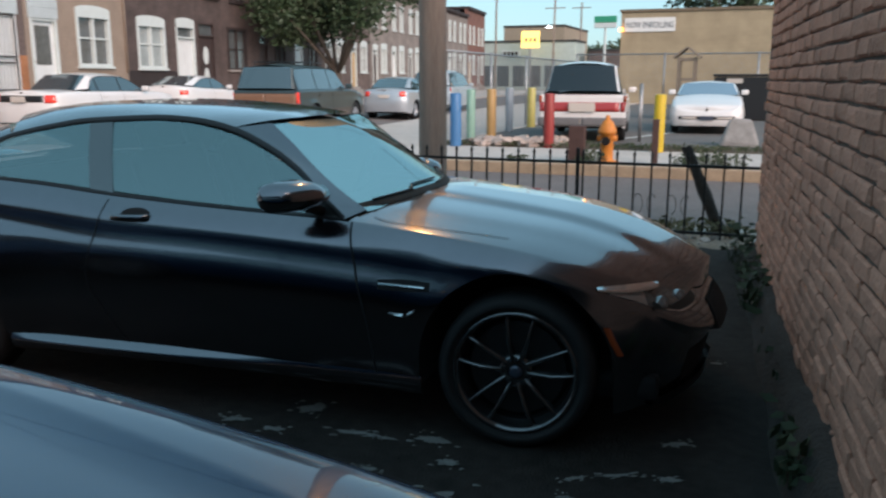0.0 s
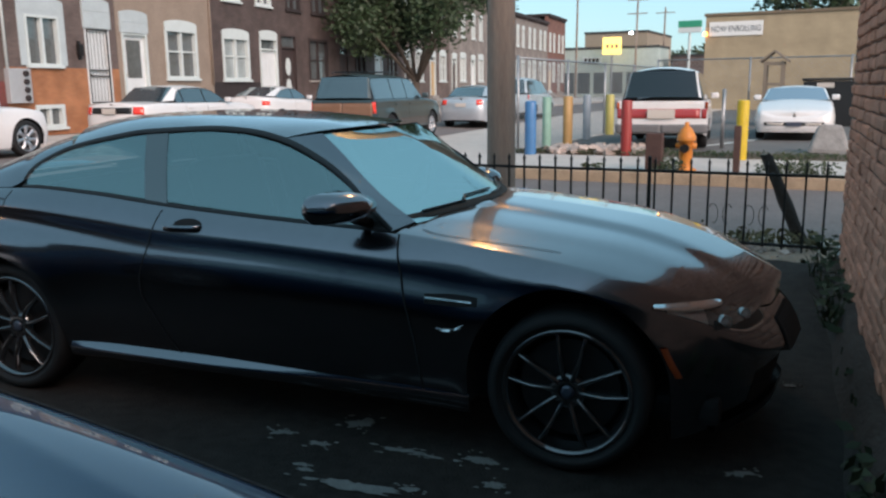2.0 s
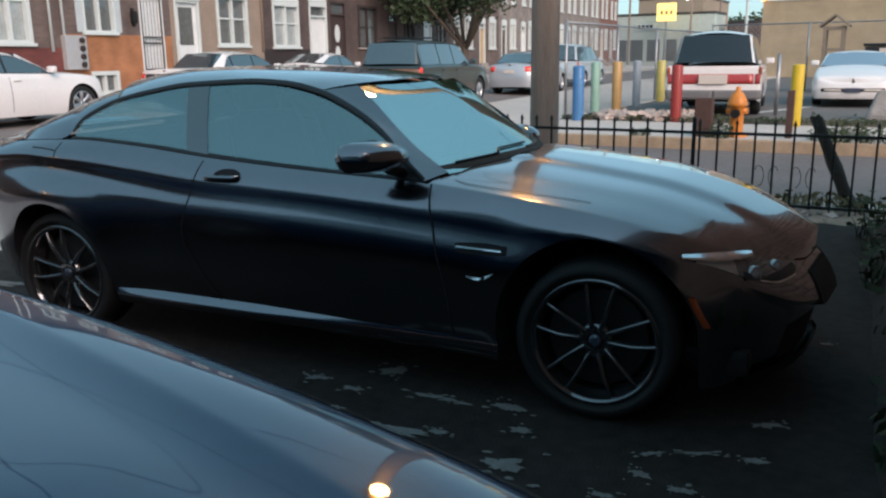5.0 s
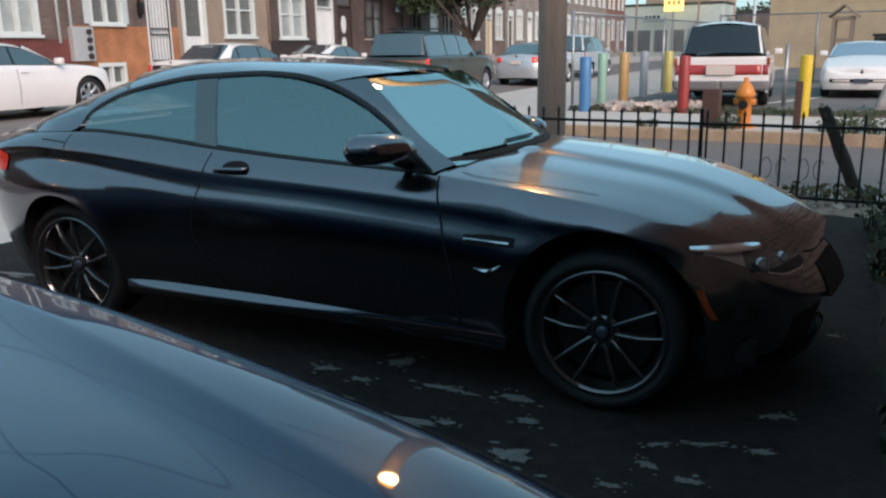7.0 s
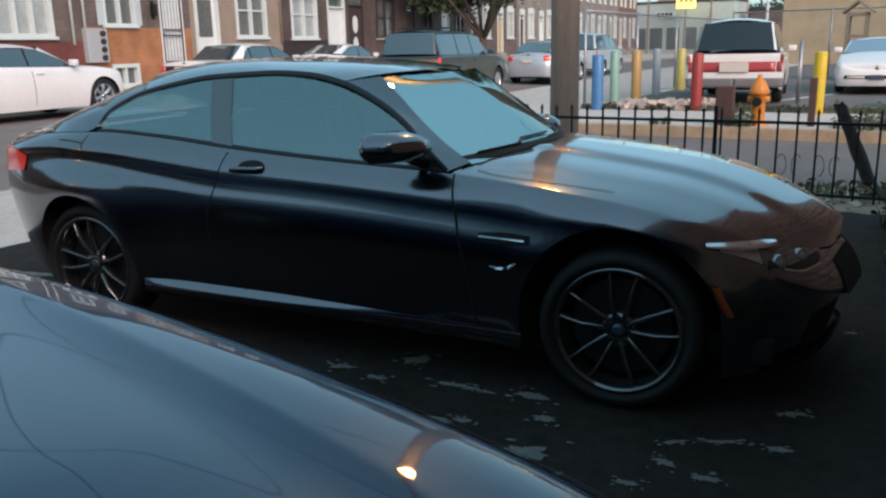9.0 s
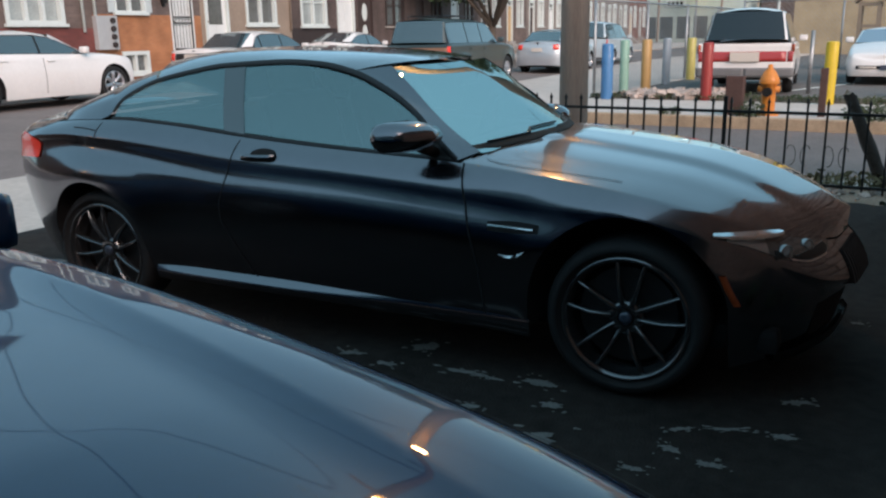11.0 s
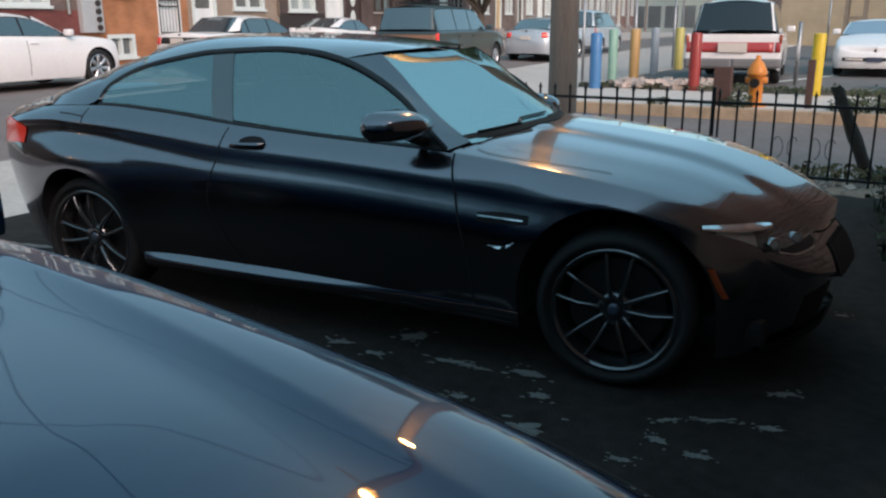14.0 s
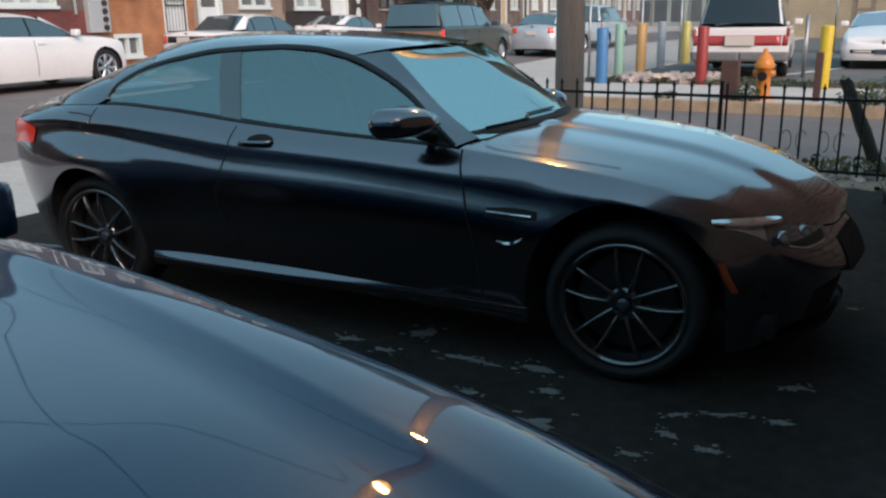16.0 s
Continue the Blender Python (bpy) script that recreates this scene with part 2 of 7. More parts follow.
# ---- vehicles: a shell whose plan line is swept upward, with a cabin on it ----
class Shell:
    """The lower body of a vehicle. x forward from the front axle, y outward, z up; the near and far side are alike."""

    def __init__(self, plan, belt, spine, inset, sill, wb, arch, hub, flare=0.0, rear_arch=0.0):
        self.P = path_points(plan, 420)
        self.belt, self.spine, self.ins, self.sill = flow(belt), flow(spine), inset, flow(sill)
        self.wb, self.arch, self.hub, self.flare = wb, arch, hub, flare
        self.rear_arch = rear_arch or arch

    def plan(self, s):
        k = min(max(s, 0.0), 1.0) * (len(self.P) - 1)
        i = min(int(k), len(self.P) - 2)
        a, b = Vector(self.P[i]), Vector(self.P[i + 1])
        d = (b - a).normalized()
        return a.lerp(b, k - i), Vector((d.y, -d.x)) * -1

    def side(self, x):
        """The place along the plan line at which the flank passes x."""
        best = min(range(60, len(self.P) - 60), key=lambda i: abs(self.P[i][0] - x))
        i = best if self.P[best][0] >= x else best - 1
        i = min(max(i, 0), len(self.P) - 2)
        a, b = self.P[i][0], self.P[i + 1][0]
        return (i + ((x - a) / (b - a) if b != a else 0)) / (len(self.P) - 1)

    def point(self, s, z, out=0.0):
        p, n = self.plan(s)
        if n.dot(Vector((p.x + self.wb / 2, p.y))) > 0:
            n = -n
        d = self.ins(p.x, z, self.belt(p.x)) - out
        if self.flare:
            for xc, R in ((0, self.arch), (-self.wb, self.rear_arch)):
                r = math.hypot(p.x - xc, z - self.hub)
                d -= self.flare * math.exp(-((r - R) / 0.11) ** 2)
        return (p.x + n.x * d, max(p.y + n.y * d, 0.0), z)

    def at(self, x, z, out=0.0):
        return self.point(self.side(x), z, out)

    def low(self, x, y):
        z = self.sill(x)
        if y > 0.3:
            for xc, R in ((0, self.arch), (-self.wb, self.rear_arch)):
                if abs(x - xc) < R:
                    z = max(z, self.hub + math.sqrt(R * R - (x - xc) ** 2))
        return z

    def stations(self):
        ss = [i / 130 for i in range(131)]
        for xc, R in ((0, self.arch), (-self.wb, self.rear_arch)):
            lo, hi = self.side(xc + R + 0.01), self.side(xc - R - 0.01)
            ss = [s for s in ss if not lo <= s <= hi]
            ss += [lo, hi] + [self.side(xc + R * math.cos(math.pi * (k + 0.02) / 24.04)) for k in range(25)]
        return sorted(ss)

    def skin(self, rise, cabin):
        """The flanks, and the bonnet and boot lid between them. rise: heights of the rows, as a function of x, low and belt."""
        flank, top, tub = [], [], []
        for s in self.stations():
            p, _ = self.plan(s)
            zb = self.belt(p.x)
            col = [self.point(s, z) for z in rise(p.x, self.low(p.x, p.y), zb)]
            flank.append(col)
            T = col[-1]
            row = []
            for k in range(13):
                y = T[1] * (1 - k / 12)
                zc = self.spine(T[0])
                f = (abs(y) / T[1]) ** 2.3 if T[1] > 1e-6 else 0
                row.append((T[0], y, zc + (zb - zc) * f))
            if cabin[1] < T[0] < cabin[0]:
                tub.append([T, (T[0], T[1] - 0.05, T[2] - 0.01), (T[0], T[1] - 0.07, 0.35), (T[0], 0, 0.35)])
                if not top or top[-1][0][0] > cabin[0]:
                    top.append(row)
                rear = row
            else:
                if tub and top and top[-1][0][0] > cabin[1] + 0.2 and not top[-1] is None:
                    top.append(None)
                    top.append(rear)
                top.append(row)
        return flank, top, tub

    def ribbon(self, bm, pts, width, out=0.0015, mirror=True):
        """A thin line laid on the flank through (x, z) points."""
        rows = []
        for k, (x, z) in enumerate(pts):
            a, b = pts[max(k - 1, 0)], pts[min(k + 1, len(pts) - 1)]
            d = Vector((b[0] - a[0], b[1] - a[1])).normalized()
            n = Vector((-d.y, d.x)) * width / 2
            rows.append([self.at(x + n.x, z + n.y, out), self.at(x - n.x, z - n.y, out)])
        return sheet(bm, rows, mirror)

    def patch(self, bm, s0, s1, lo, hi, out, n=14, m=5, mirror=True):
        """A raised panel on the skin between two heights, with rounded-over rims."""
        rows = []
        for i in range(n + 1):
            s = s0 + (s1 - s0) * i / n
            x = self.plan(s)[0].x
            a, b = lo(i / n), hi(i / n)
            col = [self.point(s, a, -0.004)]
            col += [self.point(s, a + (b - a) * j / m, out) for j in range(m + 1)]
            col += [self.point(s, b, -0.004)]
            rows.append(col)
        e0 = [self.point(s0, p[2], -0.004) for p in rows[0]]
        e1 = [self.point(s1, p[2], -0.004) for p in rows[-1]]
        return sheet(bm, [e0] + rows + [e1], mirror)


def split_rows(bm, rows, mirror=True):
    run = []
    for row in rows + [None]:
        if row is None:
            if len(run) > 1:
                sheet(bm, run, mirror)
            run = []
        else:
            run.append(row)
    return bm


def strip(A, B, n, m, power=0.75):
    """A skin from the edge A up to the edge B, rounded over like a roof."""
    a, b = path_points(A, n), path_points(B, n)
    rows = []
    for p, q in zip(a, b):
        row = []
        for k in range(m + 1):
            t = k / m
            e = math.sin(t * math.pi / 2) ** power if k else 0.0
            row.append((p[0] + (q[0] - p[0]) * t, p[1] + (q[1] - p[1]) * t, p[2] + (q[2] - p[2]) * (e if abs(q[1] - p[1]) > 0.2 else t)))
        rows.append(row)
    return rows


def pane_between(bm, edge, bulge, lift=0.0, n=10, m=14):
    """A windscreen between an edge line and its mirror image."""
    rows = []
    for x, y, z in path_points(edge, n):
        rows.append([(x + bulge * (1 - (2 * k / m - 1) ** 2), y * (1 - 2 * k / m), z + lift * (1 - (2 * k / m - 1) ** 2)) for k in range(m + 1)])
    return sheet(bm, rows)


def wheel(parent, x, y, r, rim, width, z, style, out=1, rim_mat=None, label="", spin=0.0):
    """A wheel whose outer face looks along y * out: tyre, rim with spokes, brake disc, hub cap."""
    w = empty("wheel", Matrix.Identity(4), label or "", "")
    w.parent = parent
    w.location = (x, y, z)
    if out < 0:
        w.rotation_euler = (0, 0, math.pi)
    h = width / 2
    bm = bmesh.new()
    lathe(bm, [(rim - 0.012, h - 0.03), (rim + 0.004, h - 0.012), (rim + 0.02, h - 0.002), (r - 0.045, h + 0.004), (r - 0.018, h - 0.008), (r - 0.004, h - 0.03), (r, h - 0.06),
               (r, -h + 0.06), (r - 0.018, -h + 0.008), (rim, -h)], 44, "Y")
    part("tyre", bm, RUBBER, w, "", True)
    rm = rim_mat or ALLOY
    bm = bmesh.new()
    lathe(bm, [(rim + 0.003, h - 0.010), (rim - 0.004, h - 0.004), (rim - 0.014, h - 0.010), (rim - 0.022, h - 0.03), (rim - 0.04, h - 0.10), (rim - 0.05, -h + 0.02)], 44, "Y")
    for k in range(style):
        pair = style == 10
        a0 = 2 * math.pi * (k // 2) / 5 + (0.33 if k % 2 else -0.33) + math.pi / 2 + spin if pair else 2 * math.pi * k / style + math.pi / 2
        a1 = 2 * math.pi * (k // 2) / 5 + (0.227 if k % 2 else -0.227) + math.pi / 2 + spin if pair else a0
        r0, r1 = rim * 0.19, rim - 0.012
        w0, w1 = (0.0125, 0.0085) if pair else (0.03, 0.045)
        sec = []
        for t in (0, 0.15, 0.5, 0.85, 1.0):
            a, rr = a0 + (a1 - a0) * t, r0 + (r1 - r0) * t
            c = Vector((rr * math.cos(a), 0, rr * math.sin(a)))
            n = Vector((-math.sin(a), 0, math.cos(a))) * (w0 + (w1 - w0) * t)
            f = h - 0.035 + 0.016 * math.sin(t * math.pi) + 0.012 * t
            sec.append([c + n + Vector((0, f - 0.028, 0)), c + n * 0.75 + Vector((0, f - 0.004, 0)), c + n * 0.3 + Vector((0, f, 0)),
                        c - n * 0.3 + Vector((0, f, 0)), c - n * 0.75 + Vector((0, f - 0.004, 0)), c - n + Vector((0, f - 0.028, 0))])
        sheet(bm, sec)
    lathe(bm, [(rim * 0.29, h - 0.075), (rim * 0.28, h - 0.045), (rim * 0.22, h - 0.036), (rim * 0.13, h - 0.036)], 30, "Y")
    part("rim", bm, rm, w, "", True)
    bm = bmesh.new()
    q = 0.75 if style == 10 else 1.0
    lathe(bm, [(rim * 0.14 * q, h - 0.038), (rim * 0.135 * q, h - 0.030), (rim * 0.06 * q, h - 0.028), (0.001, h - 0.028)], 20, "Y")
    part("hub_cap", bm, CHROME if style != 10 else HUB_BADGE, w, "", True)
    bm = bmesh.new()
    lathe(bm, [(0.02, h - 0.09), (rim * 0.78, h - 0.09), (rim * 0.78, h - 0.115), (0.02, h - 0.115)], 30, "Y")
    for k in range(5):
        a = 2 * math.pi * k / 5 + 0.3
        tube(bm, (rim * 0.21 * math.cos(a), h - 0.05, rim * 0.21 * math.sin(a)), (rim * 0.21 * math.cos(a), h - 0.030, rim * 0.21 * math.sin(a)), 0.009, n=6)
    part("brake_disc", bm, STEEL, w)
    # flat black disc closes the wheel, for the shade behind the spokes
    bm = bmesh.new()
    lathe(bm, [(rim * 0.96, -0.02), (0.02, -0.02)], 24, "Y")
    part("inner_barrel", bm, SEAM, w)
    return w


def arch_liner(shell, parent):
    for xc, R in ((0, shell.arch), (-shell.wb, shell.rear_arch)):
        rows = []
        for k in range(25):
            a = math.pi * (k - 1.5) / 21
            x, z = xc + R * math.cos(a), shell.hub + R * math.sin(a)
            zz = max(z, shell.sill(x) + 0.01)
            e = shell.at(x, zz, -0.001)
            rows.append([e, (x, e[1] - 0.02, zz + 0.004), (x, e[1] - 0.34, zz + 0.02), (x + 0.25 * (xc - x), e[1] - 0.345, max(zz - 0.25, shell.sill(x)))])
        for s in (1, -1):
            bm = bmesh.new()
            sheet(bm, [[(p[0], s * p[1], p[2]) for p in row] for row in rows])
            part("wheel_arch", bm, SEAM, parent, "", True)


def row_of(fractions):
    return lambda x, lo, zb: [lo + (zb - lo) * f for f in fractions]


def plain_inset(depth, tuck=0.05):
    f = flow([(0, tuck), (0.15, tuck * 0.4), (0.4, 0), (0.62, 0.004), (0.68, 0.012), (0.86, 0.03), (0.95, depth * 0.6), (1, depth)])
    return lambda x, z, zb: f((z - 0.2) / (zb - 0.2))


def vehicle(name, m, label, category, paint, length, wb, nose, half, belt, spine, roof, dlo, wheel_r=0.32, rim=0.21, sill=0.2, round_front=0.45, round_rear=0.4, corner=0.6,
            ws=None, rw=None, lean=0.42, mirror_back=0.12, pillars=(), box_rear=False, glass=None, lower=None, spokes=7, depth=0.09, crown=None, ws_bulge=0.07, mirror_drop=0.0, rims=None):
    """A parked vehicle seen from some way off. roof: (x, z) along the middle; dlo: (x, z) along the top of the side windows from the
    front to the rear; ws, rw: edges of the windscreen and rear window as (x, y, z) from the base to the top."""
    glass = glass or GLASS_FAR
    tail = nose - length
    car = empty(name, m, label, category)
    R = wheel_r * 1.12
    plan = [(nose, 0), (nose - 0.02, half * corner * 0.6), (nose - round_front * 0.28, half * corner * 1.15), (nose - round_front * 0.75, half * 0.96), (nose - round_front * 1.6, half * 0.99),
            (-wb / 2, half), (tail + round_rear * 1.5, half * 0.985), (tail + round_rear * 0.6, half * 0.93), (tail + round_rear * 0.18, half * corner * 1.15), (tail + 0.015, half * corner * 0.6), (tail, 0)]
    sh = Shell(plan, belt, spine, plain_inset(depth), [(tail, sill + 0.08), (tail + 0.6, sill), (nose - 0.6, sill), (nose, sill + 0.02)], wb, R, wheel_r, 0.012)
    cab = (ws[0][0], rw[0][0])
    flank, top, tub = sh.skin(row_of([0, 0.1, 0.25, 0.42, 0.58, 0.66, 0.72, 0.8, 0.88, 0.94, 0.98, 1]), cab)
    bm = bmesh.new()
    sheet(bm, flank, True)
    if crown:
        top = [row and [(row[0][0], row[0][1] * (1 - k / 120), crown(row[0][0], row[0][1] * (1 - k / 120), *row[0][1:], row[-1][2])) for k in range(121)] for row in top]
    split_rows(bm, top)
    part("body", weld(bm, 0.002), paint, car, "", True)
    if lower:
        bm = bmesh.new()
        for s0, s1 in ((0.0, sh.side(R + 0.02)), (sh.side(-R - 0.02), sh.side(-wb + R + 0.02)), (sh.side(-wb - R - 0.02), 1.0)):
            sheet(bm, [[sh.point(s0 + (s1 - s0) * i / 24, sill + 0.06 + (lower[0] - sill - 0.06) * k / 4, 0.007) for k in range(5)] for i in range(25)], True)
        part("lower_cladding", bm, lower[1], car, "", True)
    arch_liner(sh, car)
    bm = bmesh.new()
    box(bm, tail + 0.25, nose - 0.25, -half + 0.15, half - 0.15, sill + 0.02, sill + 0.1, 0.02)
    part("underbody", bm, SEAM, car)

    def yside(x, z):
        return sh.at(x, sh.belt(x))[1] - 0.012 - lean * max(z - sh.belt(x), 0)

    # cabin shell: pillars and roof
    A = [(x, yside(x, z), z) for x, z in dlo]
    i0 = min(range(len(A)), key=lambda i: abs(A[i][0] - ws[-1][0]))
    i1 = min(range(len(A)), key=lambda i: abs(A[i][0] - rw[-1][0]))
    i0, i1 = max(i0, 1), min(max(i1, i0 + 1), len(A) - 2)
    rz = flow(roof)
    w1, r1 = ws[-1], rw[-1]
    bm = bmesh.new()
    rows = strip(A[: i0 + 1], ws, 14, 4)
    sheet(bm, rows, True)
    xs = [w1[0] + (r1[0] - w1[0]) * k / 16 for k in range(17)]
    da = flow([(p[0], p[2]) for p in A[i0 : i1 + 1]])
    rows = []
    for x in xs:
        xa = min(max(x, A[i1][0]), A[i0][0])
        za, ya = da(xa), yside(xa, da(xa))
        zc = rz(x)
        rows.append([(xa + (x - xa) * k / 8, ya * (1 - k / 8), za + (zc - za) * math.sin(k / 8 * math.pi / 2) ** 0.7) for k in range(9)])
    sheet(bm, rows, True)
    sheet(bm, strip(A[i1:], rw[::-1], 14, 4), True)
    part("roof", weld(bm, 0.003), paint, car, "", True)
    bm = bmesh.new()
    pane_between(bm, ws, ws_bulge, 0.01)
    part("windscreen", bm, glass, car, "", True)
    bm = bmesh.new()
    pane_between(bm, rw, -0.05, 0.01)
    part("rear_window", bm, glass, car, "", True)
    # side windows, each between two pillars
    up = flow(dlo)
    cuts = [dlo[0][0] - 0.06] + list(pillars) + [dlo[-1][0] + 0.06]
    for a, b in zip(cuts, cuts[1:]):
        for s in (1, -1):
            bm = bmesh.new()
            rows = []
            for k in range(15):
                x = a - 0.025 + (b - a + 0.05) * k / 14
                lo, hi = sh.belt(x) + 0.015, max(up(x) - 0.02, sh.belt(x) + 0.02)
                rows.append([(x, s * (yside(x, lo + (hi - lo) * j / 6) + 0.002), lo + (hi - lo) * j / 6) for j in range(7)])
            sheet(bm, rows)
            part("side_window", bm, glass, car, "", True)
    rows = []
    n = 40
    for k in range(n + 1):
        x = dlo[0][0] + (dlo[-1][0] - dlo[0][0]) * k / n
        zb, zu = sh.belt(x), max(up(x), sh.belt(x) + 0.005)
        rows.append([(x, yside(x, zb + (zu - zb) * j / 5) - 0.006, zb + (zu - zb) * j / 5) for j in range(6)])
    for s in (1, -1):
        bm = bmesh.new()
        sheet(bm, [[(x, s * y, z) for x, y, z in row] for row in rows])
        part("window_surround", bm, TRIM_BLACK if glass is not GLASS_CAR else paint, car, "", True)
    for x in (0, -wb):
        for s in (1, -1):
            wheel(car, x, s * (half - 0.125), wheel_r, rim, 0.2, wheel_r, spokes, s, rims)
    # mirrors and door handles
    for s in (1, -1):
        mi = sh.at(dlo[0][0] - mirror_back, sh.belt(dlo[0][0] - mirror_back))
        mi = (mi[0], mi[1], mi[2] - mirror_drop)
        bm = bmesh.new()
        box(bm, mi[0] - 0.05, mi[0] + 0.07, s * (mi[1] + 0.02), s * (mi[1] + 0.2), mi[2] + 0.02, mi[2] + 0.15, 0.03)
        part("wing_mirror", bm, paint, car, "", True)
        for px in pillars:
            bm = bmesh.new()
            p = sh.at(px + 0.16, sh.belt(px) - 0.13)
            box(bm, p[0] - 0.09, p[0] + 0.09, s * (p[1] - 0.005), s * (p[1] + 0.03), p[2] - 0.012, p[2] + 0.014, 0.008)
            part("door_handle", bm, paint, car)
            bm = bmesh.new()
            sh.ribbon(bm, [(px, sh.belt(px) - 0.01 - (sh.belt(px) - sill - 0.1) * k / 10) for k in range(11)], 0.012, 0.002, False)
            for v in bm.verts:
                v.co.y *= s
            part("door_seam", bm, SEAM, car)
    return car, sh


def lamp_patch(car, sh, name, s0, s1, z0, z1, material, out=0.008):
    for s in (1, -1) if s1 < 0.99 else (0,):
        bm = bmesh.new()
        sh.patch(bm, s0, s1, lambda u: z0, lambda u: z1, out, 8, 3, not s)
        for v in bm.verts:
            v.co.y *= s or 1
        part(name, bm, material, car, "", True)


HEADLAMP = mat("headlamp_glass", (0.13, 0.12, 0.12), 0.14, 0.5, 1.0, 0.4, 30)


# ---- the dark coupe by the wall ----
def dark_coupe(m):
    car = empty("coupe", m, "dark grey metallic sports coupe parked nose to the brick wall", "car")
    wb, R, hub = 2.812, 0.362, 0.33
    plan = [(0.69, 0), (0.682, 0.25), (0.64, 0.48), (0.56, 0.68), (0.44, 0.815), (0.27, 0.892), (0.0, 0.925), (-0.6, 0.915), (-1.4, 0.915), (-2.1, 0.92), (-2.8, 0.94), (-3.2, 0.915),
            (-3.5, 0.85), (-3.68, 0.72), (-3.80, 0.48), (-3.86, 0.2), (-3.87, 0)]
    belt = [(0.69, 0.52), (0.66, 0.548), (0.60, 0.585), (0.52, 0.628), (0.45, 0.655), (0.28, 0.705), (0.0, 0.765), (-0.3, 0.805), (-0.7, 0.845), (-1.15, 0.872), (-1.4, 0.888), (-1.82, 0.922), (-2.3, 0.972), (-2.65, 0.995),
            (-3.0, 0.99), (-3.4, 0.965), (-3.7, 0.955), (-3.83, 0.95)]
    spine = [(0.69, 0.522), (0.66, 0.555), (0.615, 0.59), (0.55, 0.625), (0.49, 0.655), (0.405, 0.692), (0.27, 0.742), (0.09, 0.788), (-0.09, 0.815), (-0.3, 0.842), (-0.46, 0.86), (-0.66, 0.88), (-3.2, 1.04), (-3.5, 1.0), (-3.72, 1.005), (-3.83, 0.95)]
    crease = flow([(0.69, 0.36), (0.60, 0.44), (0.50, 0.53), (0.4, 0.59), (0.2, 0.66), (0.0, 0.695), (-0.3, 0.71), (-0.56, 0.735), (-0.92, 0.765), (-1.2, 0.785), (-1.5, 0.80), (-1.85, 0.815), (-2.2, 0.85), (-2.66, 0.90), (-3.0, 0.92), (-3.4, 0.90), (-3.83, 0.86)])
    below = flow([(-0.72, 0.085), (-0.60, 0.062), (-0.52, 0.036), (-0.42, 0.014), (-0.27, 0.0), (-0.16, -0.004), (-0.11, 0.001), (-0.07, 0.0135), (-0.03, 0.0225), (0.0, 0.024)])
    sidef = flow([(0.74, 0.75), (0.45, 0.65), (0.2, 0.3), (-0.2, 0.55), (-0.6, 1.0), (-3.0, 1.0), (-3.4, 0.5), (-3.83, 0.3)])

    front = flow([(0.74, 0.0), (0.5, 0.05), (0.38, 0.3), (0.2, 0.9), (0.05, 1.0), (-3.83, 1.0)])
    lean_in = flow([(0.74, 0.085), (0.45, 0.075), (0.2, 0.06), (-0.35, 0.058), (-0.55, 0.07), (-0.72, 0.085), (-3.83, 0.085)])
    hip = flow([(0.74, 0), (-1.7, 0), (-2.1, 0.15), (-2.5, 0.8), (-2.85, 1.0), (-3.2, 0.7), (-3.5, 0.1), (-3.83, 0)])

    def inset(x, z, zb):
        c = crease(x)
        k = sidef(x)
        if z <= c:
            tuck = min(max((x - 0.2) / 0.3, 0), 1) * 0.085 * min(max((0.56 - z) / 0.36, 0), 1) ** 1.1
            u = min(max((c - 0.05 - z) / 0.17, 0), 1)
            return below(z - c) * (0.35 + 0.65 * k) * front(x) + tuck + min(max((-3.2 - x) / 0.3, 0), 1) * 0.05 * min(max((0.70 - z) / 0.5, 0), 1) - 0.030 * hip(x) * u * u * (3 - 2 * u)
        u = (z - c) / max(zb - c, 1e-4)
        d0 = 0.024 * (0.35 + 0.65 * k) * front(x)
        return d0 + (lean_in(x) - d0) * (0.35 * u + 0.65 * u ** 2.2)

    sh = Shell(plan, belt, spine, inset, [(0.74, 0.19), (0.3, 0.17), (-0.4, 0.20), (-2.4, 0.22), (-3.2, 0.24), (-3.83, 0.30)], wb, R, hub, 0.010)

    def rise(x, lo, zb):
        c = crease(x)
        mid = max(c - 0.12, lo + 0.012)
        zs = [lo + (mid - lo) * k / 10 for k in range(10)]
        up = [-0.12, -0.10, -0.08, -0.06, -0.04, -0.02, 0.0]
        lo2 = mid
        zs += [lo2 + (max(c, lo2 + 0.006) - lo2) * (u + 0.12) / 0.12 for u in up]
        top = zs[-1]
        return zs + [top + (zb - top) * k / 9 for k in range(1, 10)]

    flank, top, tub = sh.skin(rise, (-0.66, -3.18))
    bm = bmesh.new()
    sheet(bm, flank, True)
    # bonnet with its raised centre and two creases
    def dome(p):
        x, y, z = p
        if x > -0.7:
            f = min(max((0.70 - x) / 0.35, 0), 1) * min(max((x + 0.75) / 0.25, 0), 1)
            a = abs(y)
            z += f * (0.017 / (1 + math.exp((a - 0.32 - 0.12 * x) / 0.020)) + 0.008 / (1 + math.exp((a - 0.62) / 0.03)))
        elif x < -3.55:
            z += 0.018 * min(max((-3.55 - x) / 0.15, 0), 1) * (1 if abs(y) < 0.62 else max(0, 1 - (abs(y) - 0.62) / 0.1))
        return (x, y, z)
    fine = []
    for row in top:
        if row is None:
            fine.append(None)
            continue
        T = row[0]
        zc, zb = row[-1][2], row[0][2]
        fine.append([dome((T[0], T[1] * (1 - k / 40), zc + (zb - zc) * (1 - k / 40) ** 4)) for k in range(41)])
    split_rows(bm, fine)
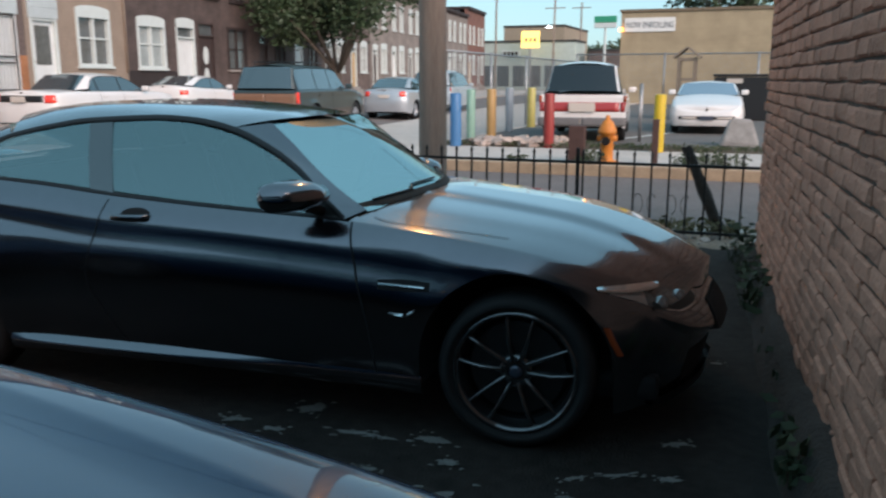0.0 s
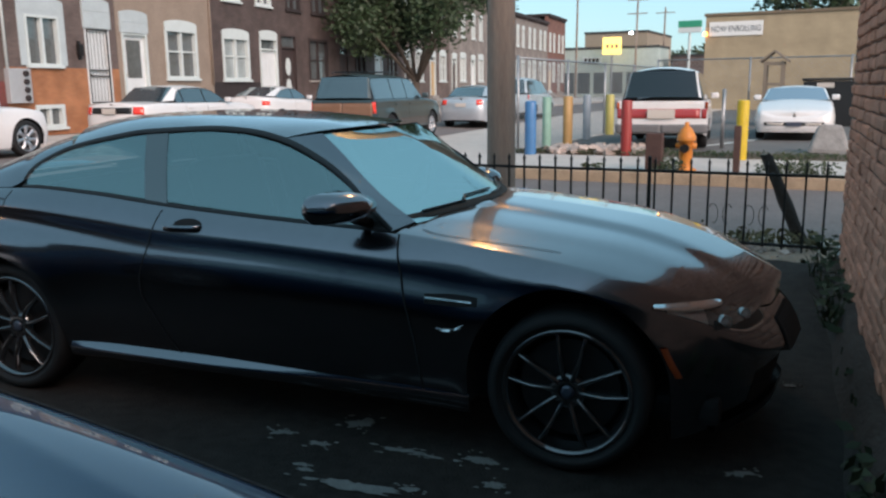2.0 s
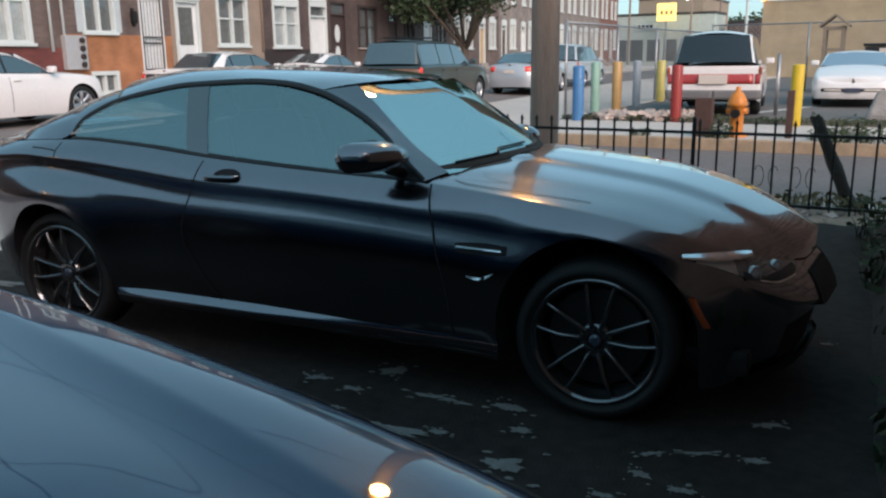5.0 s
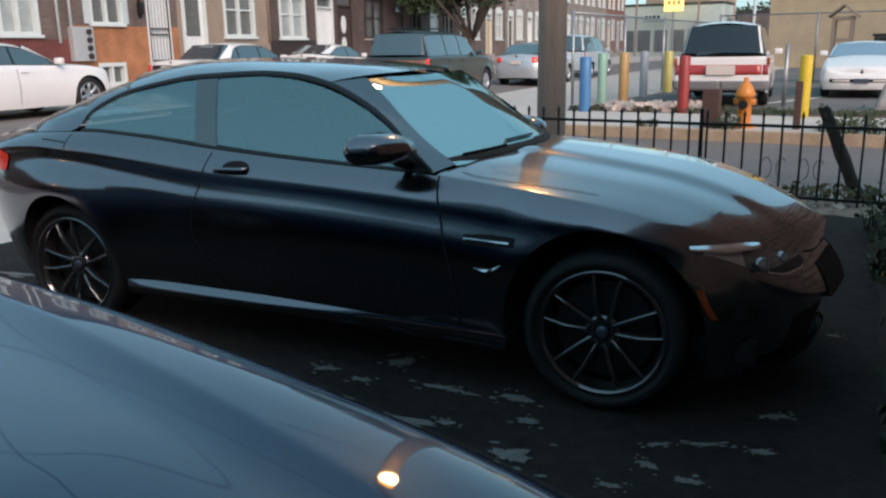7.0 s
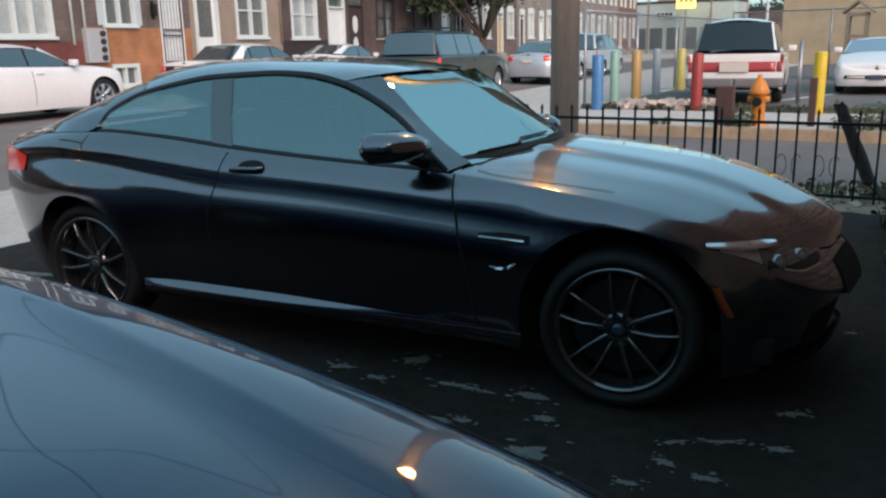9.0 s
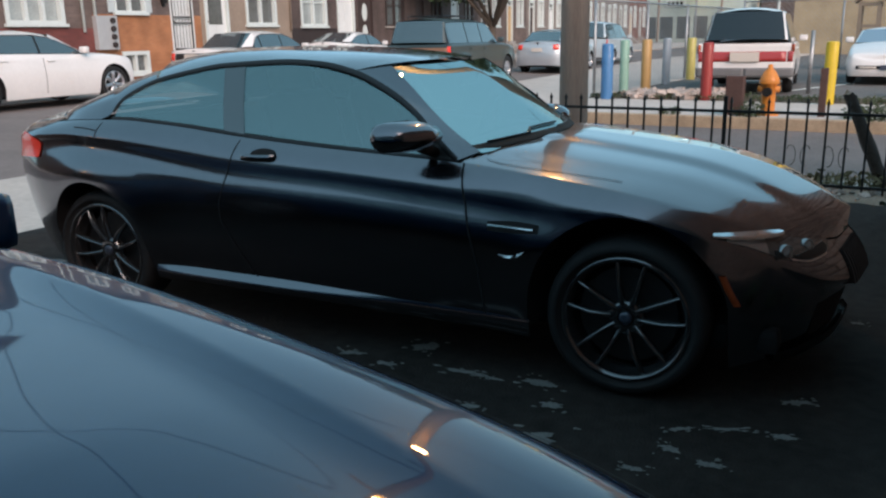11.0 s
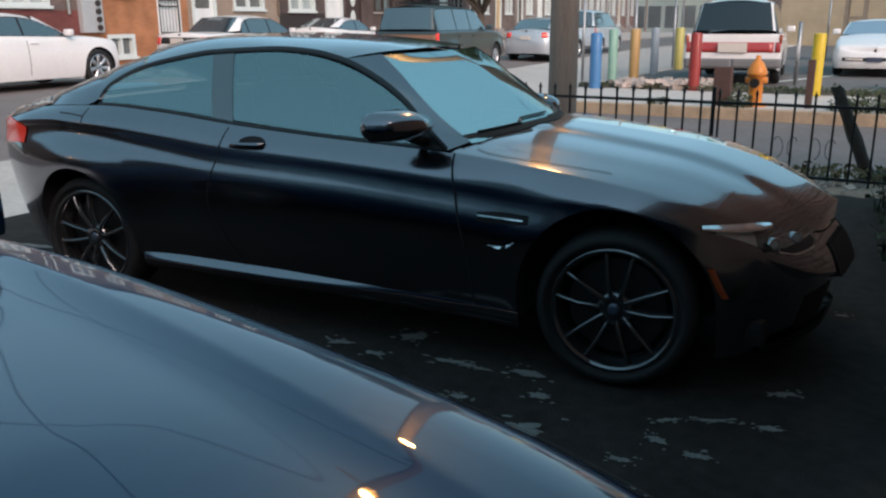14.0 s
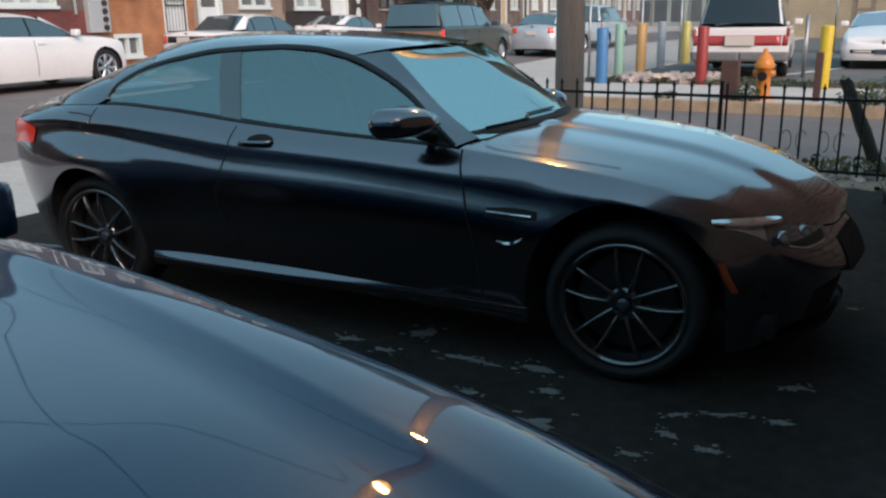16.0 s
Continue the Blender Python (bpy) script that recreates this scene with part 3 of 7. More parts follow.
    part("body", weld(bm, 0.0015), PAINT_DARK, car, "dark grey metallic body with pale sky reflections", True)
    bm = bmesh.new()
    sheet(bm, tub, True)
    part("cabin_floor", bm, LEATHER, car, "", True)
    arch_liner(sh, car)
    bm = bmesh.new()
    box(bm, -3.5, 0.5, -0.74, 0.74, 0.2, 0.3, 0.03)
    part("underbody", bm, SEAM, car)

    # cabin
    dlo = [(-0.70, 0.852), (-0.80, 0.925), (-0.935, 1.032), (-1.10, 1.122), (-1.30, 1.196), (-1.49, 1.233), (-1.70, 1.247), (-2.04, 1.24), (-2.24, 1.216), (-2.44, 1.178), (-2.57, 1.13), (-2.66, 1.078), (-2.69, 1.035)]

    def yside(x, z):
        return sh.at(x, sh.belt(x))[1] - 0.008 - 0.40 * max(z - sh.belt(x), 0) - 0.35 * max(z - sh.belt(x), 0) ** 2

    A = [(x, yside(x, z), z) for x, z in dlo]
    Arear = A[-4:] + [(x, sh.at(x, sh.belt(x))[1] - 0.006 - g, sh.belt(x) + 0.003) for x, g in ((-2.78, 0.0), (-2.92, 0.004), (-3.08, 0.02), (-3.22, 0.06))] + [(-3.32, 0.68, 1.005)]
    bm = bmesh.new()
    ws = [(-0.66, 0.70, 0.872), (-0.80, 0.675, 0.955), (-0.91, 0.65, 1.035), (-1.04, 0.615, 1.140), (-1.15, 0.575, 1.212)]
    rw = [(-3.30, 0.56, 1.035), (-3.1, 0.55, 1.10), (-2.9, 0.535, 1.17), (-2.70, 0.52, 1.226)]
    sheet(bm, strip(A[:5], ws, 26, 5), True)
    roof = flow([(-1.15, 1.228), (-1.3, 1.252), (-1.6, 1.286), (-1.8, 1.303), (-2.05, 1.318), (-2.28, 1.322), (-2.5, 1.310), (-2.72, 1.278)])
    da = flow([(p[0], p[2]) for p in A[4:10]])
    rows = []
    for k in range(41):
        x = -1.15 + (-2.72 + 1.15) * k / 40
        xa = A[4][0] + (A[9][0] - A[4][0]) * k / 40
        za, ya, zc = da(xa), yside(xa, da(xa)), roof(x)
        rows.append([(xa + (x - xa) * min(j / 10, 1), ya * (1 - j / 20), za + (zc - za) * (1 - (1 - j / 20) ** 4)) for j in range(21)])
    sheet(bm, rows, True)
    sheet(bm, strip(Arear, rw[::-1], 26, 8, 0.5), True)
    part("roof", weld(bm, 0.002), PAINT_DARK, car, "", True)
    bm = bmesh.new()
    rows = []
    for i, (x, y, z) in enumerate(path_points([(x + 0.005, y, z - 0.006) for x, y, z in ws], 24)):
        t = i / 23
        row = []
        for k in range(33):
            c = 1 - (k / 16 - 1) ** 2
            b = 0.020 * 4 * t * (1 - t) * c
            row.append((x + (0.004 + 0.09 * (1 - t) ** 2) * c + 0.57 * b, y * (1 - k / 16), z + 0.004 * c + 0.82 * b))
        rows.append(row)
    sheet(bm, rows)
    screen = rows
    part("windscreen", bm, GLASS_SCREEN, car, "", True)
    bm = bmesh.new()
    pane_between(bm, [(x - 0.004, y, z - 0.006) for x, y, z in rw], -0.05, 0.046, 12, 20)
    part("rear_window", bm, GLASS_CAR, car, "", True)
    up = flow(dlo)
    for name, a, b, tilt in (("door_window", -0.86, -1.872, -0.105), ("quarter_window", -1.975, -2.675, -0.06)):
        for s in (1, -1):
            bm = bmesh.new()
            rows = []
            for k in range(33):
                x = a + (b - a) * k / 32
                lo, hi = sh.belt(x) + 0.014, max(up(x) - 0.014, sh.belt(x) + 0.016)
                f = k / 32 if name == "door_window" else 1 - k / 32
                rows.append([(x + tilt * f * (j / 8 - 0.5), s * (yside(x, lo + (hi - lo) * j / 8) - 0.002), lo + (hi - lo) * j / 8) for j in range(9)])
            sheet(bm, rows)
            part(name, bm, GLASS_CAR, car, "", True)
    # black frame round the side glass, and the pillar between
    for s in (1, -1):
        bm = bmesh.new()
        ring_lo = [(x, sh.belt(x) + 0.004) for x in np.linspace(-0.72, -2.69, 40)]
        for line, w in ((path_points(dlo, 60), 0.022), (ring_lo, 0.022)):
            rows = []
            for k, (x, z) in enumerate(line):
                a, b = line[max(k - 1, 0)], line[min(k + 1, len(line) - 1)]
                d = Vector((b[0] - a[0], b[1] - a[1])).normalized()
                n = Vector((-d.y, d.x)) * w / 2
                q = [(x + n.x, z + n.y), (x, z), (x - n.x, z - n.y)]
                rows.append([(q[0][0], s * (yside(*q[0]) + 0.002), q[0][1]), (x, s * (yside(x, z) + 0.009), z), (q[2][0], s * (yside(*q[2]) + 0.002), q[2][1])])
            sheet(bm, rows)
        part("window_frame", bm, TRIM_BLACK, car, "", True)
        bm = bmesh.new()
        rows = []
        for j in range(9):
            lo, hi = sh.belt(-1.86), up(-1.86)
            z = lo + (hi - lo) * j / 8
            t = -0.105 * (j / 8 - 0.5)
            rows.append([(x + t, s * (yside(x, z) + 0.001), z) for x in (-1.862, -1.92, -1.985)])
        sheet(bm, rows)
        part("door_pillar", bm, PIANO_BLACK, car, "", True)
        bm = bmesh.new()
        sheet(bm, [[(x, s * (yside(x, z) + 0.001), z) for z in (sh.belt(x) + 0.002, (sh.belt(x) + up(x)) / 2, up(x))] for x in np.linspace(-0.72, -0.87, 8)])
        part("mirror_triangle", bm, TRIM_BLACK, car, "", True)
    # seams
    for s in (1, -1):
        for line, w in (([(-0.66 + 0.14 * k / 16 - 0.03 * max(0, k - 10) / 6, 0.845 - 0.62 * k / 16) for k in range(17)], 0.008),
                        ([(-1.82 - 0.10 * min(k / 8, 1) + 0.18 * max(0, k - 10) / 8, 0.91 - 0.66 * k / 18) for k in range(19)], 0.0045),
                        ([(-0.50 - 1.3 * k / 30, 0.245) for k in range(31)], 0.007)):
            bm = bmesh.new()
            sh.ribbon(bm, line, w, 0.003, False)
            for v in bm.verts:
                v.co.y *= s
            part("door_seam", bm, SEAM, car)
    bm = bmesh.new()
    for pts in ([(-2.74, 0.985), (-2.755, 0.94), (-2.76, 0.90)], [(-2.76, 0.945), (-2.85, 0.955), (-2.95, 0.96)], [(-2.77, 0.865), (-2.87, 0.868), (-2.97, 0.872)]):
        sh.ribbon(bm, path_points(pts, 6), 0.005, 0.0015, False)
    for v in bm.verts:
        v.co.y *= -1
    part("fuel_flap_seam", bm, SEAM, car)
    # bonnet shut line
    for s in (1, -1):
        bm = bmesh.new()
        line = path_points([(-0.60, 0.755), (-0.52, 0.785), (-0.42, 0.79), (-0.25, 0.78), (-0.05, 0.765)], 40)
        rows = []
        for x, y in line:
            T = sh.at(x, sh.belt(x))
            for_z = lambda yy: dome((x, yy, sh.spine(T[0]) + (sh.belt(x) - sh.spine(T[0])) * (min(abs(yy) / T[1], 1)) ** 4))[2] + 0.003
            rows.append([(x, s * (y - 0.0028), for_z(y - 0.0028)), (x, s * (y + 0.0028), for_z(y + 0.0028))])
        sheet(bm, rows)
        part("bonnet_seam", bm, SEAM, car)
    # cowl strip and wipers
    bm = bmesh.new()
    rows = []
    for k in range(33):
        g0, g1 = Vector(screen[1][k]), Vector(screen[2][k])
        x, y = g0.x + 0.014, g0.y
        T = sh.at(x, sh.belt(x))
        zb = dome((x, y, sh.spine(x) + (sh.belt(x) - sh.spine(x)) * min(abs(y) / T[1], 1) ** 4))[2] + 0.002
        rows.append([(x, y, zb), (g1.x + 0.004, y, max(g1.z, zb) + 0.004), (g1.x - 0.01, y, g1.z - 0.01)])
    sheet(bm, rows)
    part("cowl", bm, SEAM, car, "", True)
    for y0, y1 in ((-0.60, -0.02), (-0.05, 0.55)):
        bm = bmesh.new()
        bow = []
        for i, y in enumerate(np.linspace(y0, y1, 9)):
            row = screen[2 + i // 5]
            g = Vector(min(row, key=lambda q: abs(q[1] - y)))
            bow.append(g + Vector((0.005, 0, 0.006)))
        for a_, b_ in zip(bow, bow[1:]):
            tube(bm, a_, b_, 0.005, 0.005, 6)
        part("wiper", bm, TRIM_BLACK, car)
    # wing mirrors on short stalks
    for s in (1, -1):
        bm = bmesh.new()
        rows = []
        prof = [(0.0, 0.02, 0.02), (0.04, 0.7, 0.75), (0.11, 1.0, 1.0), (0.17, 1.0, 0.98), (0.215, 0.86, 0.9), (0.232, 0.55, 0.6), (0.236, 0.02, 0.02)]
        for d, fx, fz in prof:
            c = Vector((-0.82 - 0.30 * (d - 0.1), 0.845 + 1.17 * d, (0.958 if s < 0 else 0.875) + 0.03 * (d - 0.1)))
            ring = []
            for k in range(16):
                a = 2 * math.pi * k / 16
                ca, sa = math.cos(a), math.sin(a)
                ring.append((c.x + fx * (0.125 if ca > 0 else 0.062) * ca, s * c.y, c.z + fz * (0.064 if sa > 0 else 0.056) * sa))
            rows.append(ring)
        sheet(bm, rows, False, True)
        hm = part("wing_mirror", bm, PAINT_DARK, car, "black glossy wing mirror on a twin stalk", True)
        bm = bmesh.new()
        for zz in (0.905, 0.925):
            tube(bm, (-0.80, s * 0.80, 0.875), (-0.83, s * 0.89, zz), 0.022, 0.016, 8)
        part("mirror_stalk", bm, TRIM_BLACK, hm, "", True)
        bm = bmesh.new()
        sheet(bm, [[(-0.877 - 0.30 * (d - 0.1), s * (0.845 + 1.17 * d), (0.958 if s < 0 else 0.875) + zz) for zz in (-0.04, 0.045)] for d in (0.05, 0.2)])
        part("mirror_glass", bm, CHROME, hm)
    # door handles, each with a flat dark patch behind for the shade of its recess
    for s in (1, -1):
        bm = bmesh.new()
        rows = []
        for k in range(13):
            x = -1.585 - 0.20 * k / 12
            e = math.sin(math.pi * k / 12) ** 0.35
            p = sh.at(x, 0.836)
            rows.append([(x, s * (p[1] + 0.028 * e + 0.02 * 0.5 * math.cos(a) * 0.6), p[2] + 0.006 + 0.014 * math.sin(a)) for a in np.linspace(0, 2 * math.pi, 9)[:-1]])
        sheet(bm, rows, False, True)
        hd = part("door_handle", bm, PAINT_DARK, car, "", True)
        bm = bmesh.new()
        c = sh.at(-1.70, 0.852)
        ring = []
        rows = []
        for r in (0.0, 0.6, 1.0):
            rows.append([(sh.at(-1.66 + 0.075 * r * math.cos(a), 0.853 + 0.026 * r * math.sin(a), 0.002)) for a in np.linspace(0, 2 * math.pi, 17)[:-1]])
        rows = [[(p[0], s * p[1], p[2]) for p in row] for row in rows]
        sheet(bm, rows, False, True)
        part("handle_recess", bm, SEAM, hd)
    # side gill with its bright bar and badge
    for s in (1, -1):
        bm = bmesh.new()
        lo = flow([(0, 0.606), (0.5, 0.604), (1.0, 0.61)])
        hi = flow([(0, 0.642), (0.5, 0.648), (1.0, 0.642)])
        rows = []
        for k in range(13):
            x = -0.525 + 0.215 * k / 12
            rows.append([sh.at(x, lo(k / 12) + (hi(k / 12) - lo(k / 12)) * j / 6, 0.002) for j in range(7)])
        rows = [[(p[0], s * p[1], p[2]) for p in row] for row in rows]
        sheet(bm, rows)
        gill = part("side_gill", bm, SEAM, car, "", True)
        bm = bmesh.new()
        rows = []
        for k in range(11):
            x = -0.52 + 0.19 * k / 10
            z = 0.628 - 0.004 * k / 10
            rows.append([(q[0], s * q[1], q[2]) for q in (sh.at(x, z - 0.005, 0.002), sh.at(x, z - 0.002, 0.009), sh.at(x, z + 0.002, 0.009), sh.at(x, z + 0.005, 0.002))])
        sheet(bm, rows)
        part("gill_bar", bm, CHROME, gill, "bright metal bar")
        bm = bmesh.new()
        rows = [[(q[0], s * q[1], q[2]) for q in (sh.at(x, z - h, 0.003), sh.at(x, z, 0.013), sh.at(x, z + h, 0.003))] for x, z, h in ((-0.475, 0.520, 0.002), (-0.45, 0.514, 0.005), (-0.42, 0.513, 0.008), (-0.395, 0.520, 0.009), (-0.375, 0.531, 0.007), (-0.362, 0.542, 0.002))]
        sheet(bm, rows)
        part("gill_badge", bm, CHROME, gill)
    # headlights: clear cover over a dark bowl with round lamps
    sA, sB = sh.side(0.305), 0.070
    hl = flow([(0, 0.640), (0.25, 0.590), (0.4, 0.552), (0.65, 0.518), (0.85, 0.516), (1, 0.54)])
    hh = lambda u: 0.652 - 0.010 * u - 0.075 * u ** 2.2
    for s in (1, -1):
        def ribbon(u0, u1, n, edge, material, name, label=""):
            """A moulding along the lamp: edge(u, k) gives heights and how far each stands out."""
            bm = bmesh.new()
            rows = []
            for k in range(n + 1):
                u = u0 + (u1 - u0) * k / n
                rows.append([sh.point(sA + (sB - sA) * u, z, out) for z, out in edge(u, k / n)])
            sheet(bm, [[(p[0], s * p[1], p[2]) for p in row] for row in rows])
            return part(name, bm, material, lamp, label, True)

        bm = bmesh.new()
        rows = []
        for k in range(25):
            u = k / 24
            rows.append([sh.point(sA + (sB - sA) * u, hl(u) + (hh(u) - hl(u)) * j / 6, 0.003) for j in range(7)])
        sheet(bm, [[(p[0], s * p[1], p[2]) for p in row] for row in rows])
        lamp = part("headlight", bm, HEADLAMP, car, "clear headlight with a bright upper edge", True)
        # bright brow along the top, pale reflector bowl below its outer end, dark bezel; a chrome strip stands for the
        # glass shine below
        def brow(u, k):
            h = 0.004 + 0.013 * math.sin(math.pi * min(0.10 + 0.90 * k, 1)) ** 0.7
            return [(hh(u) - h, 0.004), (hh(u) - h * 0.97, 0.004 + 1.9 * h), (hh(u) - h * 0.5, 0.004 + 1.0 * h), (hh(u) + 0.001, 0.003)]
        ribbon(0.0, 0.52, 24, brow, CHROME, "brow", "bright brow strip")
        ribbon(0.07, 0.30, 12, lambda u, k: [(hl(u) + (hh(u) - 0.018 - hl(u)) * j / 3, 0.005 + 0.006 * math.sin(math.pi * k) * (j == 1)) for j in range(4)], ALLOY, "reflector", "pale reflector bowl")
        ribbon(0.34, 0.92, 16, lambda u, k: [(hl(u) + 0.010, 0.0045), (hl(u) + 0.022, 0.0075), (0.556, 0.0055)], TRIM_BLACK, "bezel", "black bezel")
        ribbon(0.45, 0.88, 16, lambda u, k: [(hl(u) + 0.002, 0.004), (hl(u) + 0.005, 0.004 + 0.006 * math.sin(math.pi * k) ** 0.5), (hl(u) + 0.008, 0.004)], CHROME, "lower_rim")
        for u, r in ((0.42, 0.024), (0.68, 0.022)):
            c = Vector(sh.point(sA + (sB - sA) * u, 0.578 - 0.02 * u, 0.0))
            c.y *= s
            dirn = Vector((0.75, 0.6 * s, 0.0)).normalized()
            bm = bmesh.new()
            lathe(bm, [(r * 1.15, -0.01), (r * 1.15, 0.009), (r * 0.98, 0.011), (r * 0.92, 0.005), (r * 0.75, 0.010), (r * 0.45, 0.015), (0.001, 0.017)], 20, "Y")
            bm.transform(Matrix.Translation(c) @ Vector((0, 1, 0)).rotation_difference(dirn).to_matrix().to_4x4())
            part("projector", bm, CLEAR_LENS, lamp, "", True)
        bm = bmesh.new()
        sheet(bm, [[(q[0], s * q[1], q[2]) for q in (sh.at(x - 0.011, z, 0.004), sh.at(x, z, 0.009), sh.at(x + 0.011, z, 0.004))] for x, z in path_points([(0.335, 0.51), (0.355, 0.46), (0.385, 0.40)], 8)])
        part("side_marker", bm, AMBER_LENS, car, "dull amber side marker", True)
        # tail lamps wrap round the corner
        bm = bmesh.new()
        t0, t1 = sh.side(-3.24), 0.94
        rows = []
        for k in range(17):
            u = k / 16
            ss = t0 + (t1 - t0) * u
            lo_, hi_ = 0.765 + 0.035 * (1 - u), 0.925 - 0.05 * (1 - min(u * 3, 1)) ** 2
            rows.append([sh.point(ss, lo_ + (hi_ - lo_) * j / 5, 0.006) for j in range(6)])
        rows = [[(p[0], s * p[1], p[2]) for p in row] for row in rows]
        sheet(bm, rows)
        part("tail_lamp", bm, RED_LENS, car, "red wrap-round tail lamp", True)
    # kidney grille, lower intakes, splitter, skirts, diffuser
    for s in (1, -1):
        bm = bmesh.new()
        sheet(bm, [[sh.point(0.003 + 0.056 * k / 8, 0.375 + 0.13 * j / 5, 0.003) for j in range(6)] for k in range(9)])
        for v in bm.verts:
            v.co.y *= s
        grille = part("grille", bm, SEAM, car, "", True)
        for k in range(9):
            bm = bmesh.new()
            u = 0.006 + 0.050 * k / 8
            rows = [[sh.point(u + du, 0.380 + 0.12 * j / 4, out) for du, out in ((-0.0011, 0.003), (-0.0008, 0.009), (0.0008, 0.009), (0.0011, 0.003))] for j in range(5)]
            sheet(bm, [[(p[0], s * p[1], p[2]) for p in row] for row in rows])
            part("slat", bm, TRIM_BLACK, grille)
        bm = bmesh.new()
        sheet(bm, [[sh.point(0.035 + 0.055 * k / 10, 0.21 + 0.13 * j / 4, 0.002) for j in range(5)] for k in range(11)])
        for v in bm.verts:
            v.co.y *= s
        part("bumper_intake", bm, SEAM, car, "", True)
        bm = bmesh.new()
        rows = []
        for k in range(41):
            x = -0.36 - 2.06 * k / 40
            f = math.sin(math.pi * min(k, 40 - k, 6) / 12)
            g = 0.08 + 0.92 * min(max((-0.95 - x) / 0.6, 0), 1)
            e = sh.at(x, 0.285)[1]
            rows.append([(x, s * (e - 0.004), 0.277 + 0.014 * g), (x, s * (e + g * (0.006 + 0.016 * f)), 0.264), (x, s * (e + g * (0.008 + 0.026 * f)), 0.246), (x, s * (e + g * (0.004 + 0.010 * f)), 0.220), (x, s * (e - 0.06), 0.185)])
        sheet(bm, rows)
        part("side_skirt", bm, PAINT_DARK, car, "", True)
    bm = bmesh.new()
    sheet(bm, [[sh.point(0.13 * k / 20, 0.20, 0.025), sh.point(0.13 * k / 20, 0.165, 0.02), sh.point(0.13 * k / 20, 0.165, -0.15)] for k in range(21)], True)
    part("splitter", bm, TRIM_BLACK, car, "", True)
    # low lip along the boot lid
    def deck(x, y):
        T = sh.at(x, sh.belt(x))
        return dome((x, y, sh.spine(x) + (sh.belt(x) - sh.spine(x)) * min(abs(y) / max(T[1], 0.3), 1) ** 4))[2]
    bm = bmesh.new()
    rows = []
    for k in range(25):
        y = 0.5 * (k / 12 - 1)
        e = 1 - abs(k / 12 - 1) ** 4
        x0 = -3.60 + 0.10 * (y / 0.5) ** 2
        rows.append([(x0 - dx, y, deck(x0 - dx, y) + dz * (0.15 + 0.85 * e)) for dx, dz in ((0.0, -0.002), (0.04, 0.008), (0.075, 0.024), (0.085, 0.02), (0.088, -0.004))])
    sheet(bm, rows)
    part("boot_spoiler", bm, PAINT_DARK, car, "", True)
    for y in (0.33, -0.33):
        bm = bmesh.new()
        tube(bm, (-3.75, y, 0.29), (-3.84, y, 0.29), 0.042, n=14, caps=False)
        part("exhaust", bm, CHROME, car, "", True)
    # inside: seats, dash, steering wheel, inside mirror
    for y in (-0.37, 0.37):
        bm = bmesh.new()
        box(bm, -1.72, -1.20, y - 0.24, y + 0.24, 0.42, 0.60, 0.06)
        box(bm, -0.06, 0.08, -0.23, 0.23, 0.0, 0.60, 0.06, pose(-1.72, y, 0.52, 0, -16, 0))
        box(bm, -0.05, 0.05, -0.13, 0.13, 0.60, 0.74, 0.04, pose(-1.72, y, 0.52, 0, -16, 0))
        part("seat", bm, LEATHER, car, "dark leather bucket seat", True)
    bm = bmesh.new()
    box(bm, -2.75, -2.25, -0.6, 0.6, 0.42, 0.62, 0.06)
    box(bm, -2.85, -2.72, -0.6, 0.6, 0.5, 1.0, 0.05)
    part("rear_bench", bm, LEATHER, car, "", True)
    bm = bmesh.new()
    box(bm, -1.02, -0.70, -0.66, 0.66, 0.55, 0.85, 0.05)
    part("dashboard", bm, LEATHER, car, "", True)
    bm = bmesh.new()
    lathe(bm, [(0.18 + 0.016 * math.cos(a), 0.016 * math.sin(a)) for a in np.linspace(0, 2 * math.pi, 9)[:-1]], 28, "X", close=True)
    box(bm, -0.01, 0.01, -0.17, 0.17, -0.03, 0.03, 0.008)
    bmesh.ops.transform(bm, matrix=pose(-1.10, 0.37, 0.86, 0, 22, 0), verts=bm.verts)
    part("steering_wheel", bm, LEATHER, car, "", True)
    bm = bmesh.new()
    box(bm, -1.10, -1.07, -0.12, 0.12, 1.10, 1.165, 0.02)
    part("inside_mirror", bm, TRIM_BLACK, car)
    # warp the shell along the camera's sight lines, at 0.95 scale, to keep its outline in view
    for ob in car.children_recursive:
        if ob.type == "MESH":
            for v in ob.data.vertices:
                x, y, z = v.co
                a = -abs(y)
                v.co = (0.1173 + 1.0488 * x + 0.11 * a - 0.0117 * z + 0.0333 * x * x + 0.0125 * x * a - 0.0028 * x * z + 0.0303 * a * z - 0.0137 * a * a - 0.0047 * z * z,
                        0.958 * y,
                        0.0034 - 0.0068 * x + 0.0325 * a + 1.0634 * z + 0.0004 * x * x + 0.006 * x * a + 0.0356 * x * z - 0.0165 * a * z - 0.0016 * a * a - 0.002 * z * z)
    for x, spin in ((0, 0.06), (-2.671, -0.26)):
        for s in (1, -1):
            wheel(car, x, s * 0.757, 0.3145, 0.246, 0.225, 0.3145, 10, s, ALLOY_DARK, spin=spin)
    return car

